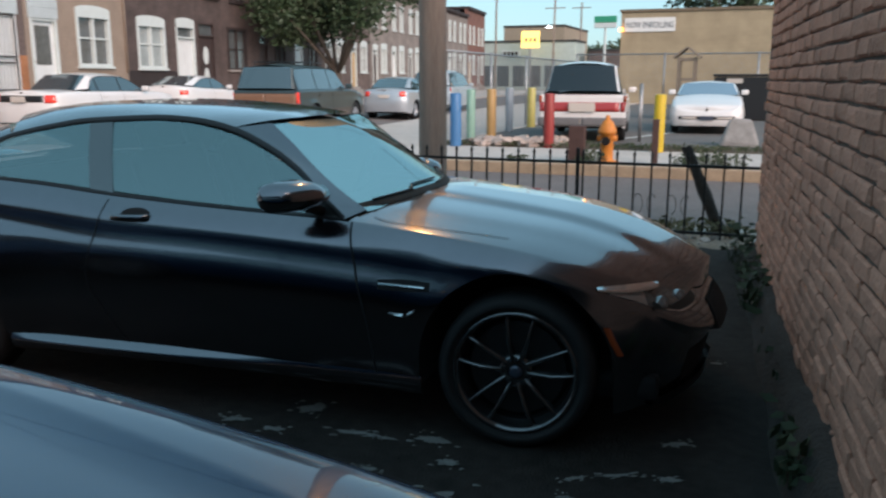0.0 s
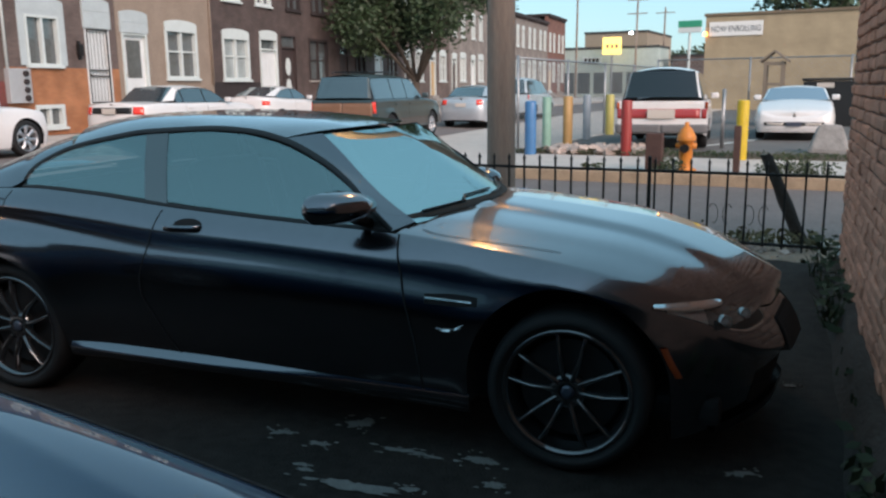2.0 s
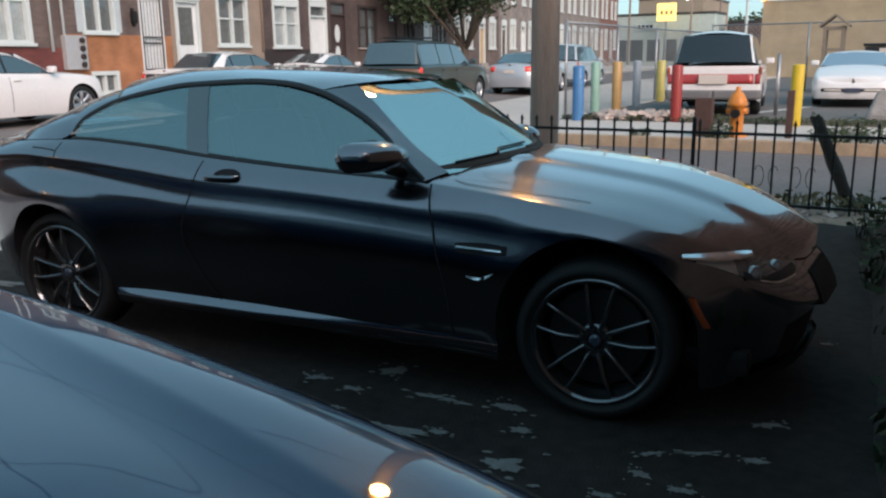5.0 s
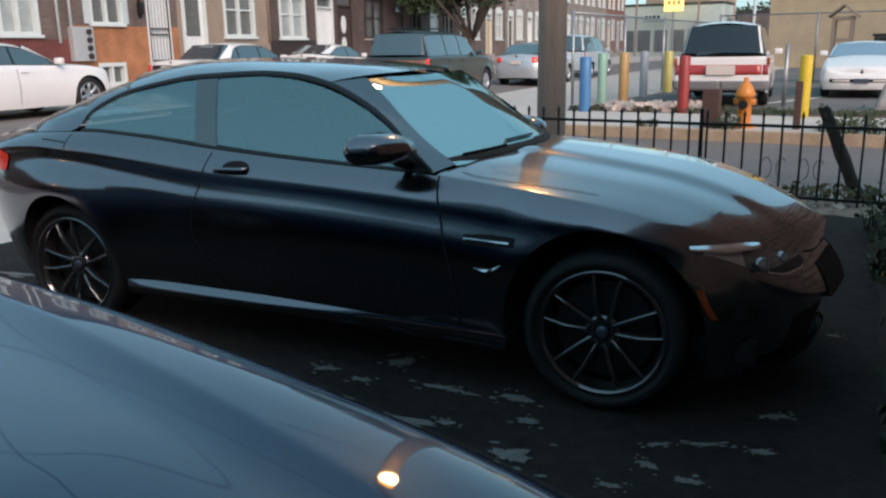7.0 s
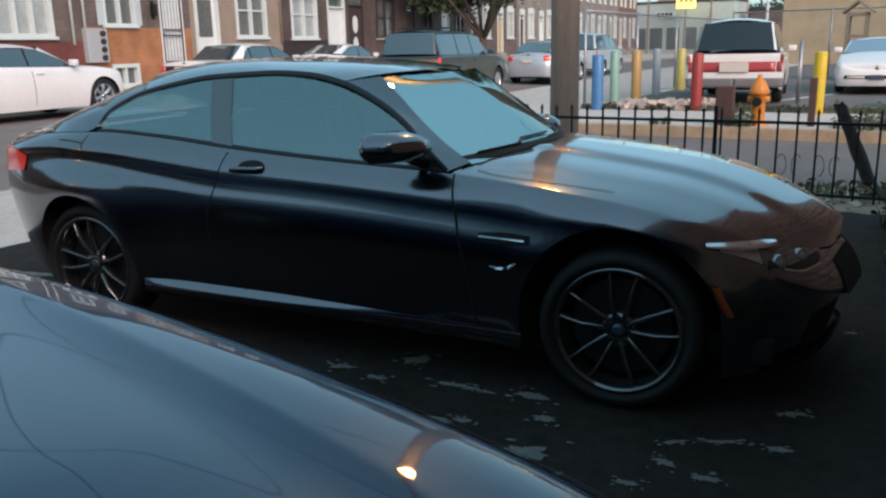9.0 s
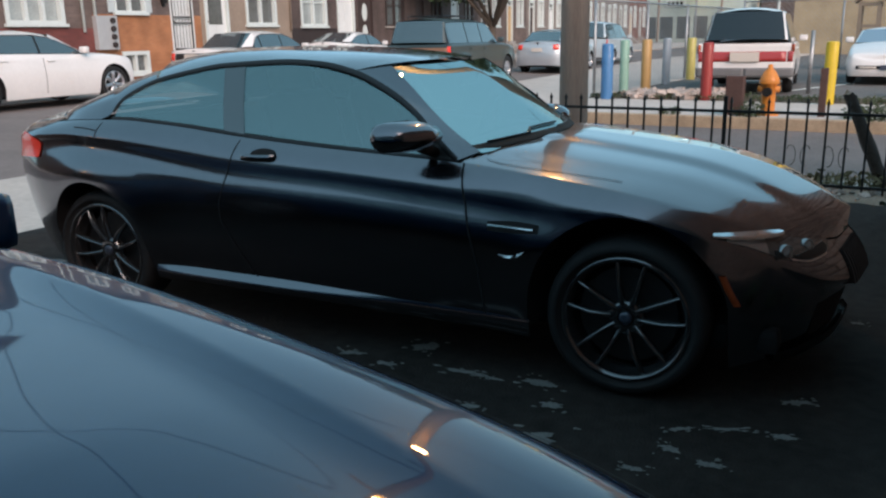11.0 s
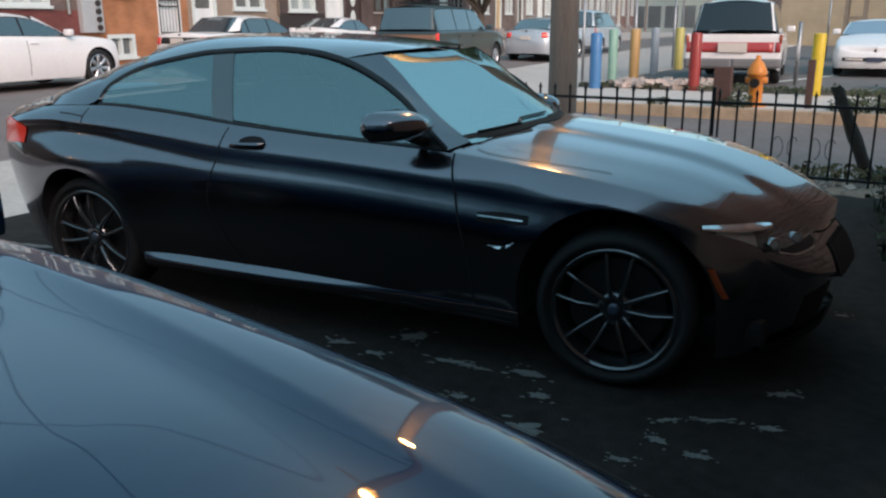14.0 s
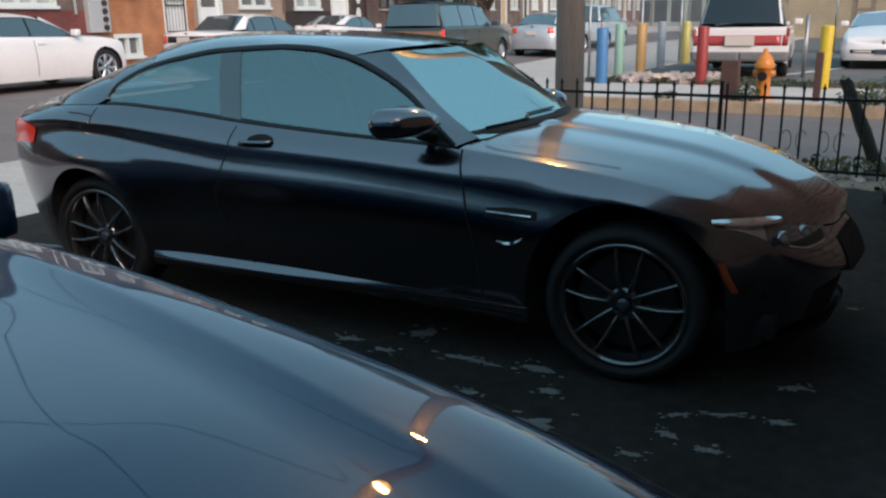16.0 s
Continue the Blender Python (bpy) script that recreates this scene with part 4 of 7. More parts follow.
# ---- ground ----
ASPHALT_LOT = mat("old_lot_asphalt", (0.030, 0.025, 0.0225), 0.9, 0, 0, 0.55, 1.7, 0.5, 90, spec=0.2)
ASPHALT_ROAD = mat("road_asphalt", (0.172, 0.146, 0.138), 0.85, 0, 0, 0.2, 1.2, 0.4, 80)
CONCRETE = mat("pavement_concrete", (0.50, 0.45, 0.41), 0.85, 0, 0, 0.18, 1.6, 0.3, 60)
KERB = mat("worn_kerb", (0.42, 0.31, 0.21), 0.85, 0, 0, 0.25, 5, 0.3, 40)
PALE_PATCH = mat("pale_flaking_patch", (0.205, 0.195, 0.185), 0.9, 0, 0, 0.3, 14, 0.4, 80)
DIRT = mat("dirt", (0.10, 0.075, 0.05), 0.95, 0, 0, 0.4, 4, 0.6, 40)


def slab(name, x0, x1, y0, y1, top, bottom, material, label, category="ground", edge=0.02):
    bm = bmesh.new()
    box(bm, x0, x1, y0, y1, bottom, top, edge)
    return part(name, bm, material, None, label, False, "structure", category)


bm = bmesh.new()
def road_z(x):
    """Road height, raised along the side street to fit the parked cars in the camera's view."""
    u = min(max((-6.5 - x) / 7.0, 0), 1)
    return -0.17 + 0.22 * u * u * (3 - 2 * u)


xs = [-900, -300, -100, -40] + [-20 + 0.5 * k for k in range(45)] + [10, 60, 200, 900]
ys = [-900, -300, -100, -40, -10, 0, 10, 20, 40, 80, 120, 300, 900]
sheet(bm, [[(x, y, road_z(x)) for x in xs] for y in ys])
part("ground", bm, ASPHALT_ROAD, None, "grey road asphalt that runs on to the horizon", False, "structure", "ground")

# the lot falls gently from the wall to the street; its shallow dip seats the coupe as fitted to the view
def ease(u):
    u = min(max(u, 0), 1)
    return u * u * (3 - 2 * u)


def lot_z(x, y):
    dip = ease((y + 1.5) / 1.2) * (1 - ease((y - 2.4) / 1.8))
    return max(0.0285 * x, -0.125) * (1 - dip) + (-0.079 - 0.009 * x) * dip


bm = bmesh.new()
rows = []
for i in range(41):
    x = -4.8 + 7.6 * i / 40
    rows.append([(x, -9 + 13.5 * j / 60, lot_z(x, -9 + 13.5 * j / 60) + 0.004 * noise.noise((x * 1.7, j * 0.4, 0))) for j in range(61)])
rows = [[(rows[0][j][0], rows[0][j][1], -0.3) for j in range(61)]] + rows
sheet(bm, rows)
part("parking_lot", bm, ASPHALT_LOT, None, "black worn asphalt of the small parking lot", True, "structure", "ground")
slab("pavement_west", -7.5, -4.8, -40, 5.4, -0.075, -0.3, CONCRETE, "pale concrete pavement beside the lot", "pavement")
slab("pavement_north", -4.8, 1.0, 4.5, 5.3, -0.01, -0.3, CONCRETE, "narrow weedy concrete pavement behind the fence", "pavement")
slab("kerb_north", -4.8, 3.0, 5.304, 5.45, -0.02, -0.3, KERB, "worn kerb of the near pavement", "kerb")
slab("pavement_far", -8.2, 14, 10.62, 13.45, 0.0, -0.3, CONCRETE, "pale concrete pavement across the street", "pavement")
slab("kerb_far", -8.2, 14, 10.45, 10.616, 0.004, -0.3, KERB, "worn yellowish kerb across the street", "kerb")
slab("pavement_corner", -8.2, -5.55, 13.454, 75, 0.004, -0.3, CONCRETE, "pale concrete pavement along the side street", "pavement")
# the pavement widens up to the parked cars, whose kerb is turned with the street
bm = bmesh.new()
edge = [(-8.204, 10.62), (-8.204, 75.0), (-15.4, 75.0), (-9.05, 13.2), (-8.75, 11.6)]
low = [bm.verts.new((x, y, -0.3)) for x, y in edge]
upp = [bm.verts.new((x, y, 0.002)) for x, y in edge]
bm.faces.new(upp)
bm.faces.new(low[::-1])
for k in range(5):
    bm.faces.new((low[k], low[(k + 1) % 5], upp[(k + 1) % 5], upp[k]))
part("pavement_street", bm, CONCRETE, None, "pale concrete pavement beside the parked cars", False, "structure", "pavement")
slab("far_lot", -5.546, 40, 13.454, 44, -0.012, -0.3, mat("far_lot_asphalt", (0.12, 0.115, 0.11), 0.9, 0, 0, 0.25, 1.5, 0.4, 60), "grey asphalt of the lot across the street", "ground")
slab("pavement_houses", -30, -16.75, -20, 80, 0.14, -0.3, CONCRETE, "concrete pavement in front of the row houses", "pavement")

# flaking pale patches on the lot, each a ragged thin scab
CRUMBS = bmesh.new()


def scab(x, y, sx, sy, seed, turn=0.0):
    r = random.Random(seed)
    bm = bmesh.new()
    z = lot_z(x, y) + 0.006
    for cx, cy, g in [(0, 0, 1.0)] + [(r.uniform(-1.5, 1.5) * sx, r.uniform(-2.2, 2.2) * sy, r.uniform(0.08, 0.28)) for _ in range(9)]:
        n = 44 if g == 1.0 else 12
        b_ = bm if g == 1.0 else CRUMBS
        ring = []
        for k in range(n):
            a = 2 * math.pi * k / n
            p = (math.cos(a) * 1.3 + seed * 3.1 + cx * 40, math.sin(a) * 1.3 + cy * 40, g * 9)
            f = g * (0.85 + 0.5 * noise.noise(p) + 0.4 * noise.noise([3.3 * q for q in p]) + 0.25 * noise.noise([9 * q for q in p]))
            f = max(f, 0.12 * g)
            u, v = cx + sx * f * math.cos(a), cy + (sy * f if g == 1.0 else (sx * 0.4 + sy * 0.6) * f * 0.6) * math.sin(a)
            ring.append(b_.verts.new((x + u * math.cos(turn) - v * math.sin(turn), y + u * math.sin(turn) + v * math.cos(turn), z)))
        mid = b_.verts.new((x + cx * math.cos(turn) - cy * math.sin(turn), y + cx * math.sin(turn) + cy * math.cos(turn), z + 0.004))
        for k in range(n):
            b_.faces.new((ring[k], ring[(k + 1) % n], mid))
    return tagged(part("asphalt_patch", bm, PALE_PATCH), "thin flaking pale patch on the black asphalt", "patch", "flaking patches on the lot")


for k, (x, y, sx, sy, tn) in enumerate([(-1.26, 0.04, 0.06, 0.03, 0.3), (-1.06, 0.01, 0.05, 0.022, 0.1), (-1.01, 0.26, 0.07, 0.05, 0.5), (-0.73, 0.10, 0.10, 0.018, 0.15), (-0.58, 0.10, 0.05, 0.012, 0.0),
                                        (-0.40, 0.16, 0.075, 0.035, 0.1), (-0.28, -0.01, 0.05, 0.028, 0.3), (-0.215, -0.28, 0.085, 0.055, 0.2), (-0.73, -0.24, 0.20, 0.045, 0.1), (0.21, -0.12, 0.035, 0.028, 0.0),
                                        (0.15, -0.31, 0.045, 0.018, 0.2), (0.20, 0.04, 0.05, 0.014, 0.6), (0.34, 0.12, 0.07, 0.012, 0.5), (0.20, -0.51, 0.06, 0.03, 0.6), (-0.54, -0.17, 0.045, 0.02, 0.2),
                                        (0.36, -0.16, 0.045, 0.026, 0.3), (0.53, 0.16, 0.045, 0.02, 0.2), (0.53, 0.48, 0.05, 0.025, 0.4), (-3.9, 0.34, 0.2, 0.03, 0.2), (0.63, 1.55, 0.035, 0.02, 0.1)]):
    scab(x, y, sx, sy, k + 3, tn)
part("asphalt_crumbs", CRUMBS, PALE_PATCH, None, "pale crumbs flaked off the worn black asphalt", False, "stuff", "crumbs")

# ---- the brick wall beside the car ----
WALL_M = pose(1.066, 0, 0, 0, 0, 4.19)
BRICK_MAT = mat("rough_red_brick", (0.46, 0.225, 0.155), 0.9, 0, 0, 0.22, 5, 0.5, 50)
nt = BRICK_MAT.node_tree
oi = nt.nodes.new("ShaderNodeObjectInfo")
gi = nt.nodes.new("ShaderNodeNewGeometry")
hs = nt.nodes.new("ShaderNodeHueSaturation")
adr = nt.nodes.new("ShaderNodeMath")
adr.operation = "ADD"
frc = nt.nodes.new("ShaderNodeMath")
frc.operation = "FRACT"
mrv = nt.nodes.new("ShaderNodeMapRange")
mrv.inputs["To Min"].default_value, mrv.inputs["To Max"].default_value = 0.84, 1.12
nt.links.new(oi.outputs["Random"], adr.inputs[0])
nt.links.new(gi.outputs["Random Per Island"], adr.inputs[1])
nt.links.new(adr.outputs[0], frc.inputs[0])
nt.links.new(frc.outputs[0], mrv.inputs["Value"])
nt.links.new(mrv.outputs["Result"], hs.inputs["Value"])
src = nt.nodes["Principled BSDF"].inputs["Base Color"].links[0].from_socket
nt.links.new(src, hs.inputs["Color"])
nt.links.new(hs.outputs["Color"], nt.nodes["Principled BSDF"].inputs["Base Color"])
MORTAR = mat("grey_mortar", (0.11, 0.08, 0.065), 0.95, 0, 0, 0.25, 6, 0.6, 60)

bm = bmesh.new()
box(bm, 0.014, 0.30, -14, 3.93, -0.3, 2.72)
wall_near = part("wall_brick", bm, MORTAR, None, "old rough brown brick wall of the neighbouring building", False, "structure", "wall")
wall_near.matrix_world = WALL_M
BRICK_L, BRICK_H, JOINT = 0.203, 0.064, 0.010


# ---- row houses ----
HOOD_PANEL = mat("pale_hood_panel", (0.44, 0.49, 0.50), 0.6, 0, 0, 0.1, 2)
WHITE_TRIM = mat("white_trim", (0.56, 0.61, 0.60), 0.6, 0, 0, 0.08, 3)
STUCCO = mat("tan_stucco", (0.27, 0.21, 0.165), 0.9, 0, 0, 0.2, 1.5, 0.3, 40)
BRICK_BROWN = masonry("brown_brick", (0.132, 0.095, 0.084), (0.102, 0.076, 0.068), (0.135, 0.108, 0.10))
BRICK_DARK_SHADED = masonry("dark_shaded_brick", (0.085, 0.06, 0.054), (0.066, 0.047, 0.044), (0.095, 0.078, 0.072))
BRICK_ORANGE = masonry("orange_brick", (0.37, 0.155, 0.07), (0.32, 0.13, 0.06), (0.29, 0.165, 0.095))
BRICK_MAROON = masonry("maroon_brick", (0.16, 0.045, 0.04), (0.13, 0.04, 0.035), (0.12, 0.05, 0.045))
# grey-tan brick made paler in colour for the haze over the far houses
BRICK_HAZY = masonry("hazy_grey_brick", (0.23, 0.195, 0.175), (0.19, 0.165, 0.15), (0.21, 0.19, 0.175))
BRICK_RED = masonry("old_red_brick", (0.20, 0.09, 0.07), (0.16, 0.075, 0.06), (0.17, 0.11, 0.09))
DARK_PAINT = mat("dark_painted_base", (0.03, 0.022, 0.022), 0.8, 0, 0, 0.2, 3)
PANE = mat("house_window_pane", (0.10, 0.115, 0.12), 0.06, 0, 1.0, 0.3, 0.8)
PANE_PALE = mat("window_with_pale_curtain", (0.33, 0.37, 0.37), 0.15, 0, 1.0, 0.25, 2.2)
DOOR_WHITE = mat("white_door", (0.66, 0.68, 0.68), 0.5, 0, 0, 0.08, 3)
DOOR_TAN = mat("tan_door", (0.48, 0.33, 0.17), 0.6, 0, 0, 0.15, 3)
DOOR_BROWN = mat("dark_brown_door", (0.045, 0.03, 0.028), 0.6, 0, 0, 0.15, 3)
IRON = mat("black_iron", (0.012, 0.011, 0.011), 0.6, 0.3, 0, 0.3, 20)
STONE = mat("grey_step_stone", (0.30, 0.28, 0.26), 0.9, 0, 0, 0.2, 4, 0.3, 30)
METER_GREY = mat("grey_meter_box", (0.42, 0.43, 0.44), 0.5, 0.2, 0, 0.1, 5)
ROOF_TAR = mat("tar_roof", (0.05, 0.05, 0.05), 0.95)
# the row is scaled about the camera's eye, so it fits the view unchanged
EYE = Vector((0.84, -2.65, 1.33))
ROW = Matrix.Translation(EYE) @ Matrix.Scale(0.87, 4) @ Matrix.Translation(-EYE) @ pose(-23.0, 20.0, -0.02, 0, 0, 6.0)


def wall_cells(bm, y0, y1, z0, z1, holes, thick):
    """A wall from -thick to 0 in x, with rectangular holes right through."""
    ys = sorted({y0, y1, *[h[0] for h in holes], *[h[1] for h in holes]})
    zs = sorted({z0, z1, *[h[2] for h in holes], *[h[3] for h in holes]})
    for a, b in zip(ys, ys[1:]):
        for c, d in zip(zs, zs[1:]):
            my, mz = (a + b) / 2, (c + d) / 2
            if not any(h[0] < my < h[1] and h[2] < mz < h[3] for h in holes):
                box(bm, -thick, 0, a, b, c, d)
    # one connected wall: join the cells and drop the faces between them
    weld(bm, 0.0005)
    bm.verts.index_update()
    seen = {}
    for f in bm.faces:
        seen.setdefault(frozenset(v.index for v in f.verts), []).append(f)
    bmesh.ops.delete(bm, geom=[f for fs in seen.values() if len(fs) > 1 for f in fs], context="FACES_ONLY")


def arch_head(bm, y0, y1, z, rise, x0, x1, n=10):
    """A filled panel with a shallow arched top."""
    mid, h = (y0 + y1) / 2, (y1 - y0) / 2
    top = [(mid - h * math.cos(math.pi * k / n), z + rise * math.sin(math.pi * k / n)) for k in range(n + 1)]
    loop = [(y0, z - 0.30)] + top + [(y1, z - 0.30)]
    f = [bm.verts.new((x1, y, zz)) for y, zz in loop]
    b = [bm.verts.new((x0, y, zz)) for y, zz in loop]
    bm.faces.new(f)
    bm.faces.new(b[::-1])
    for k in range(len(loop)):
        k2 = (k + 1) % len(loop)
        bm.faces.new((f[k], b[k], b[k2], f[k2]))


def house_window(parent, y0, y1, z0, z1, style, pane=None, trim=None):
    """White frame proud of the wall, sill, sashes and panes set back in the opening."""
    win = empty("window", Matrix.Identity(4), "", "")
    win.parent = parent
    w = 0.13
    trim = trim or WHITE_TRIM
    if style == "panel":
        bm = bmesh.new()
        box(bm, -0.14, 0.03, y0, y0 + 0.26, z0, z1)
        box(bm, -0.14, 0.03, y1 - 0.26, y1, z0, z1)
        box(bm, -0.14, 0.03, y0 + 0.26, y1 - 0.26, z1 - 0.42, z1)
        arch_head(bm, y0, y1, z1, 0.16, -0.05, 0.036)
        part("surround_panel", bm, HOOD_PANEL, win, "pale grey painted surround")
        y0, y1, z1, w, style = y0 + 0.262, y1 - 0.262, z1 - 0.422, 0.08, "slide"
    bm = bmesh.new()
    box(bm, -0.14, 0.05, y0, y0 + w, z0, z1)
    box(bm, -0.14, 0.05, y1 - w, y1, z0, z1)
    box(bm, -0.14, 0.05, y0 + w, y1 - w, z1 - w, z1)
    box(bm, -0.14, 0.05, y0 + w, y1 - w, z0, z0 + w * 0.7)
    if style in ("arch", "hood"):
        arch_head(bm, y0, y1, z1 - 0.02 + 0.30 * 0, 0.16, -0.05, 0.055)
    part("window_frame", bm, trim, win)
    bm = bmesh.new()
    box(bm, -0.05, 0.12, y0 - 0.06, y1 + 0.06, z0 - 0.09, z0 - 0.002, 0.01)
    part("window_sill", bm, trim if style != "plain" else STONE, win)
    cols = {"arch": 2, "plain": 2, "slide": 2, "triple": 3, "single": 1, "hood": 2}[style]
    a, b, c, d = y0 + w, y1 - w, z0 + w * 0.7, z1 - w
    bm = bmesh.new()
    for k in range(1, cols):
        m_ = a + (b - a) * k / cols
        box(bm, -0.12, 0.02, m_ - 0.05, m_ + 0.05, c, d)
    if style != "slide":
        zm = (c + d) / 2
        for k in range(cols):
            box(bm, -0.10, -0.04, a + (b - a) * k / cols + (0.05 if k else 0), a + (b - a) * (k + 1) / cols - (0.05 if k < cols - 1 else 0), zm - 0.03, zm + 0.03)
    if cols > 1 or style != "slide":
        part("mullion", bm, trim, win)
    for k in range(cols):
        bm = bmesh.new()
        p, q = a + (b - a) * k / cols + (0.05 if k else 0), a + (b - a) * (k + 1) / cols - (0.05 if k < cols - 1 else 0)
        box(bm, -0.13, -0.115, p, q, c, d)
        part("pane", bm, pane or PANE, win)
    return win


def house_door(parent, y0, y1, z0, z1, material, transom=0.0, surround=True, bars=False, oval=False, hood=None, light=False):
    door = empty("door", Matrix.Identity(4), "", "")
    door.parent = parent
    zt = z1 - transom
    bm = bmesh.new()
    box(bm, -0.14, -0.09, y0 + 0.09, y1 - 0.09, z0, zt - 0.04)
    for k in range(2):
        for j in range(2):
            ya = y0 + 0.20 + (y1 - y0 - 0.40) * k / 2 + 0.02
            box(bm, -0.09, -0.075, ya, ya + (y1 - y0 - 0.40) / 2 - 0.04, z0 + 0.2 + 0.9 * j, z0 + 0.95 + 0.9 * j, 0.006)
    part("door_leaf", bm, material, door)
    if hood:
        bm = bmesh.new()
        box(bm, -0.05, 0.07, y0 - 0.06, y1 + 0.06, z1 + 0.004, z1 + hood - 0.44)
        arch_head(bm, y0 - 0.06, y1 + 0.06, z1 + hood - 0.135, 0.14, -0.05, 0.07)
        part("hood_panel", bm, HOOD_PANEL, door, "pale arched panel over the door")
    if light:
        bm = bmesh.new()
        box(bm, -0.075, -0.06, y0 + 0.3, y1 - 0.3, z0 + 0.9, zt - 0.25)
        part("door_light", bm, PANE, door)
    if transom:
        bm = bmesh.new()
        box(bm, -0.13, -0.11, y0 + 0.09, y1 - 0.09, zt + 0.03, z1 - 0.08)
        part("transom_pane", bm, PANE, door)
    bm = bmesh.new()
    for ya, yb, za, zb in ((y0, y0 + 0.09, z0, z1), (y1 - 0.09, y1, z0, z1), (y0 + 0.09, y1 - 0.09, z1 - 0.08, z1), (y0 + 0.09, y1 - 0.09, zt - 0.04, zt + 0.03)):
        box(bm, -0.15, 0.05 if surround else 0.01, ya, yb, za, zb)
    if surround and hood is None:
        arch_head(bm, y0, y1, z1 - 0.02, 0.14, -0.05, 0.055)
    part("door_frame", bm, WHITE_TRIM if surround else material, door)
    bm = bmesh.new()
    tube(bm, (-0.09, y0 + 0.2, z0 + 1.0), (-0.03, y0 + 0.2, z0 + 1.0), 0.03, 0.035, 8)
    part("door_knob", bm, CHROME, door)
    if oval:
        bm = bmesh.new()
        for zc in (z0 + 1.55, z0 + 0.55):
            ring = [bm.verts.new((-0.06, (y0 + y1) / 2 + 0.24 * math.cos(a), zc + 0.42 * math.sin(a))) for a in np.linspace(0, 2 * math.pi, 19)[:-1]]
            back = [bm.verts.new((-0.09, v.co.y, v.co.z)) for v in ring]
            bm.faces.new(ring)
            for k in range(18):
                bm.faces.new((ring[k], back[k], back[(k + 1) % 18], ring[(k + 1) % 18]))
        part("oval_light", bm, WHITE_TRIM, door)
    if bars:
        bm = bmesh.new()
        for k in range(7):
            y = y0 + 0.10 + (y1 - y0 - 0.20) * k / 6
            tube(bm, (0.0, y, z0 + 0.05), (0.0, y, zt - 0.05), 0.008 if 0 < k < 6 else 0.03, n=6)
        for z in (z0 + 0.05, z0 + 0.95, z0 + 1.15, zt - 0.05):
            tube(bm, (0.0, y0 + 0.1, z), (0.0, y1 - 0.1, z), 0.025, n=6)
        part("security_grille", bm, IRON, door)
    # steps down to the pavement
    k = max(1, round(z0 / 0.19))
    for i in range(k):
        bm = bmesh.new()
        box(bm, -0.05 + 0.0, 0.25 * (k - i), y0 - 0.1, y1 + 0.1, z0 * i / k + 0.003, z0 * (i + 1) / k, 0.012)
        part("step", bm, STONE, door)
    return door


def along_row(y):
    """Distance along the slightly turned house row where the camera's sight line through a place on a line due north
    meets it.
    """
    k = 21.465 / (23.84 - 0.1051 * (y + 2.6))
    return 20 + (-22.6 + (y + 2.6) * k) / 0.9945


def house(y0, y1, top, wall_mat, base_mat, base_top, label, windows, doors, base_windows=(), turned=True):
    if turned:
        y0, y1 = along_row(y0), along_row(y1)
        windows, doors, base_windows = [[(along_row(w[0]), along_row(w[1]), *w[2:]) for w in ws_] for ws_ in (windows, doors, base_windows)]
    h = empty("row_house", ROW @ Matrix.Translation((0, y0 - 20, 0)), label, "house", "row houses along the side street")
    holes = [(a - y0, b - y0, c, d) for a, b, c, d, *_ in list(windows) + list(doors) + list(base_windows)]
    for name, z0, z1, mm in (("lower_wall", 0.0, base_top, base_mat), ("wall", base_top, top, wall_mat)):
        hh = [(a, b, max(c, z0), min(d, z1)) for a, b, c, d in holes if d > z0 and c < z1]
        bm = bmesh.new()
        wall_cells(bm, 0.004, y1 - y0 - 0.004, z0, z1, hh, 0.35)
        part(name, bm, mm, h)
    # solid block coloured near-black to stand for the unlit rooms
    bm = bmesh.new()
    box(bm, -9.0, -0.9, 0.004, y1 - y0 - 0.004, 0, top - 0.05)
    part("house_block", bm, mat("unlit_interior", (0.02, 0.02, 0.022), 0.9) if "unlit_interior" not in bpy.data.materials else bpy.data.materials["unlit_interior"], h)
    bm = bmesh.new()
    box(bm, -9.1, 0.22, 0.004, y1 - y0 - 0.004, top + 0.004, top + 0.28, 0.03)
    for k in range(max(2, int((y1 - y0) / 0.6))):
        ya = 0.2 + k * 0.6
        box(bm, 0.02, 0.18, ya, ya + 0.14, top - 0.22, top + 0.0, 0.01)
    part("cornice", bm, DARK_PAINT, h)
    for a, b, c, d, st, *p in list(windows) + list(base_windows):
        house_window(h, a - y0, b - y0, c, d, st, *p)
    for a, b, c, d, kw in doors:
        house_door(h, a - y0, b - y0, c, d, **kw)
    return h


def upper(a, b, style="arch", *looks):
    return (a, b, 5.15, 7.05, style, *looks)


TOPZ = 8.35
H = []
H.append(house(4.6, 9.4, TOPZ, BRICK_BROWN, BRICK_BROWN, 1.0, "brown brick row house with white window frames", [(5.2, 6.9, 1.85, 4.0, "arch"), upper(5.3, 6.5), upper(7.6, 8.7)], [(7.9, 8.9, 0.75, 3.5, dict(material=DOOR_WHITE, transom=0.5))]))
H.append(house(9.4, 15.0, TOPZ, BRICK_BROWN, BRICK_MAROON, 1.72, "brown brick row house with a maroon painted base", [(12.05, 13.98, 1.85, 4.35, "triple", PANE_PALE), upper(10.2, 11.4), upper(12.4, 13.6)],
             [(10.0, 11.25, 0.75, 3.9, dict(material=DOOR_TAN, transom=0.4))], [(12.3, 13.6, 0.3, 0.95, "slide")]))
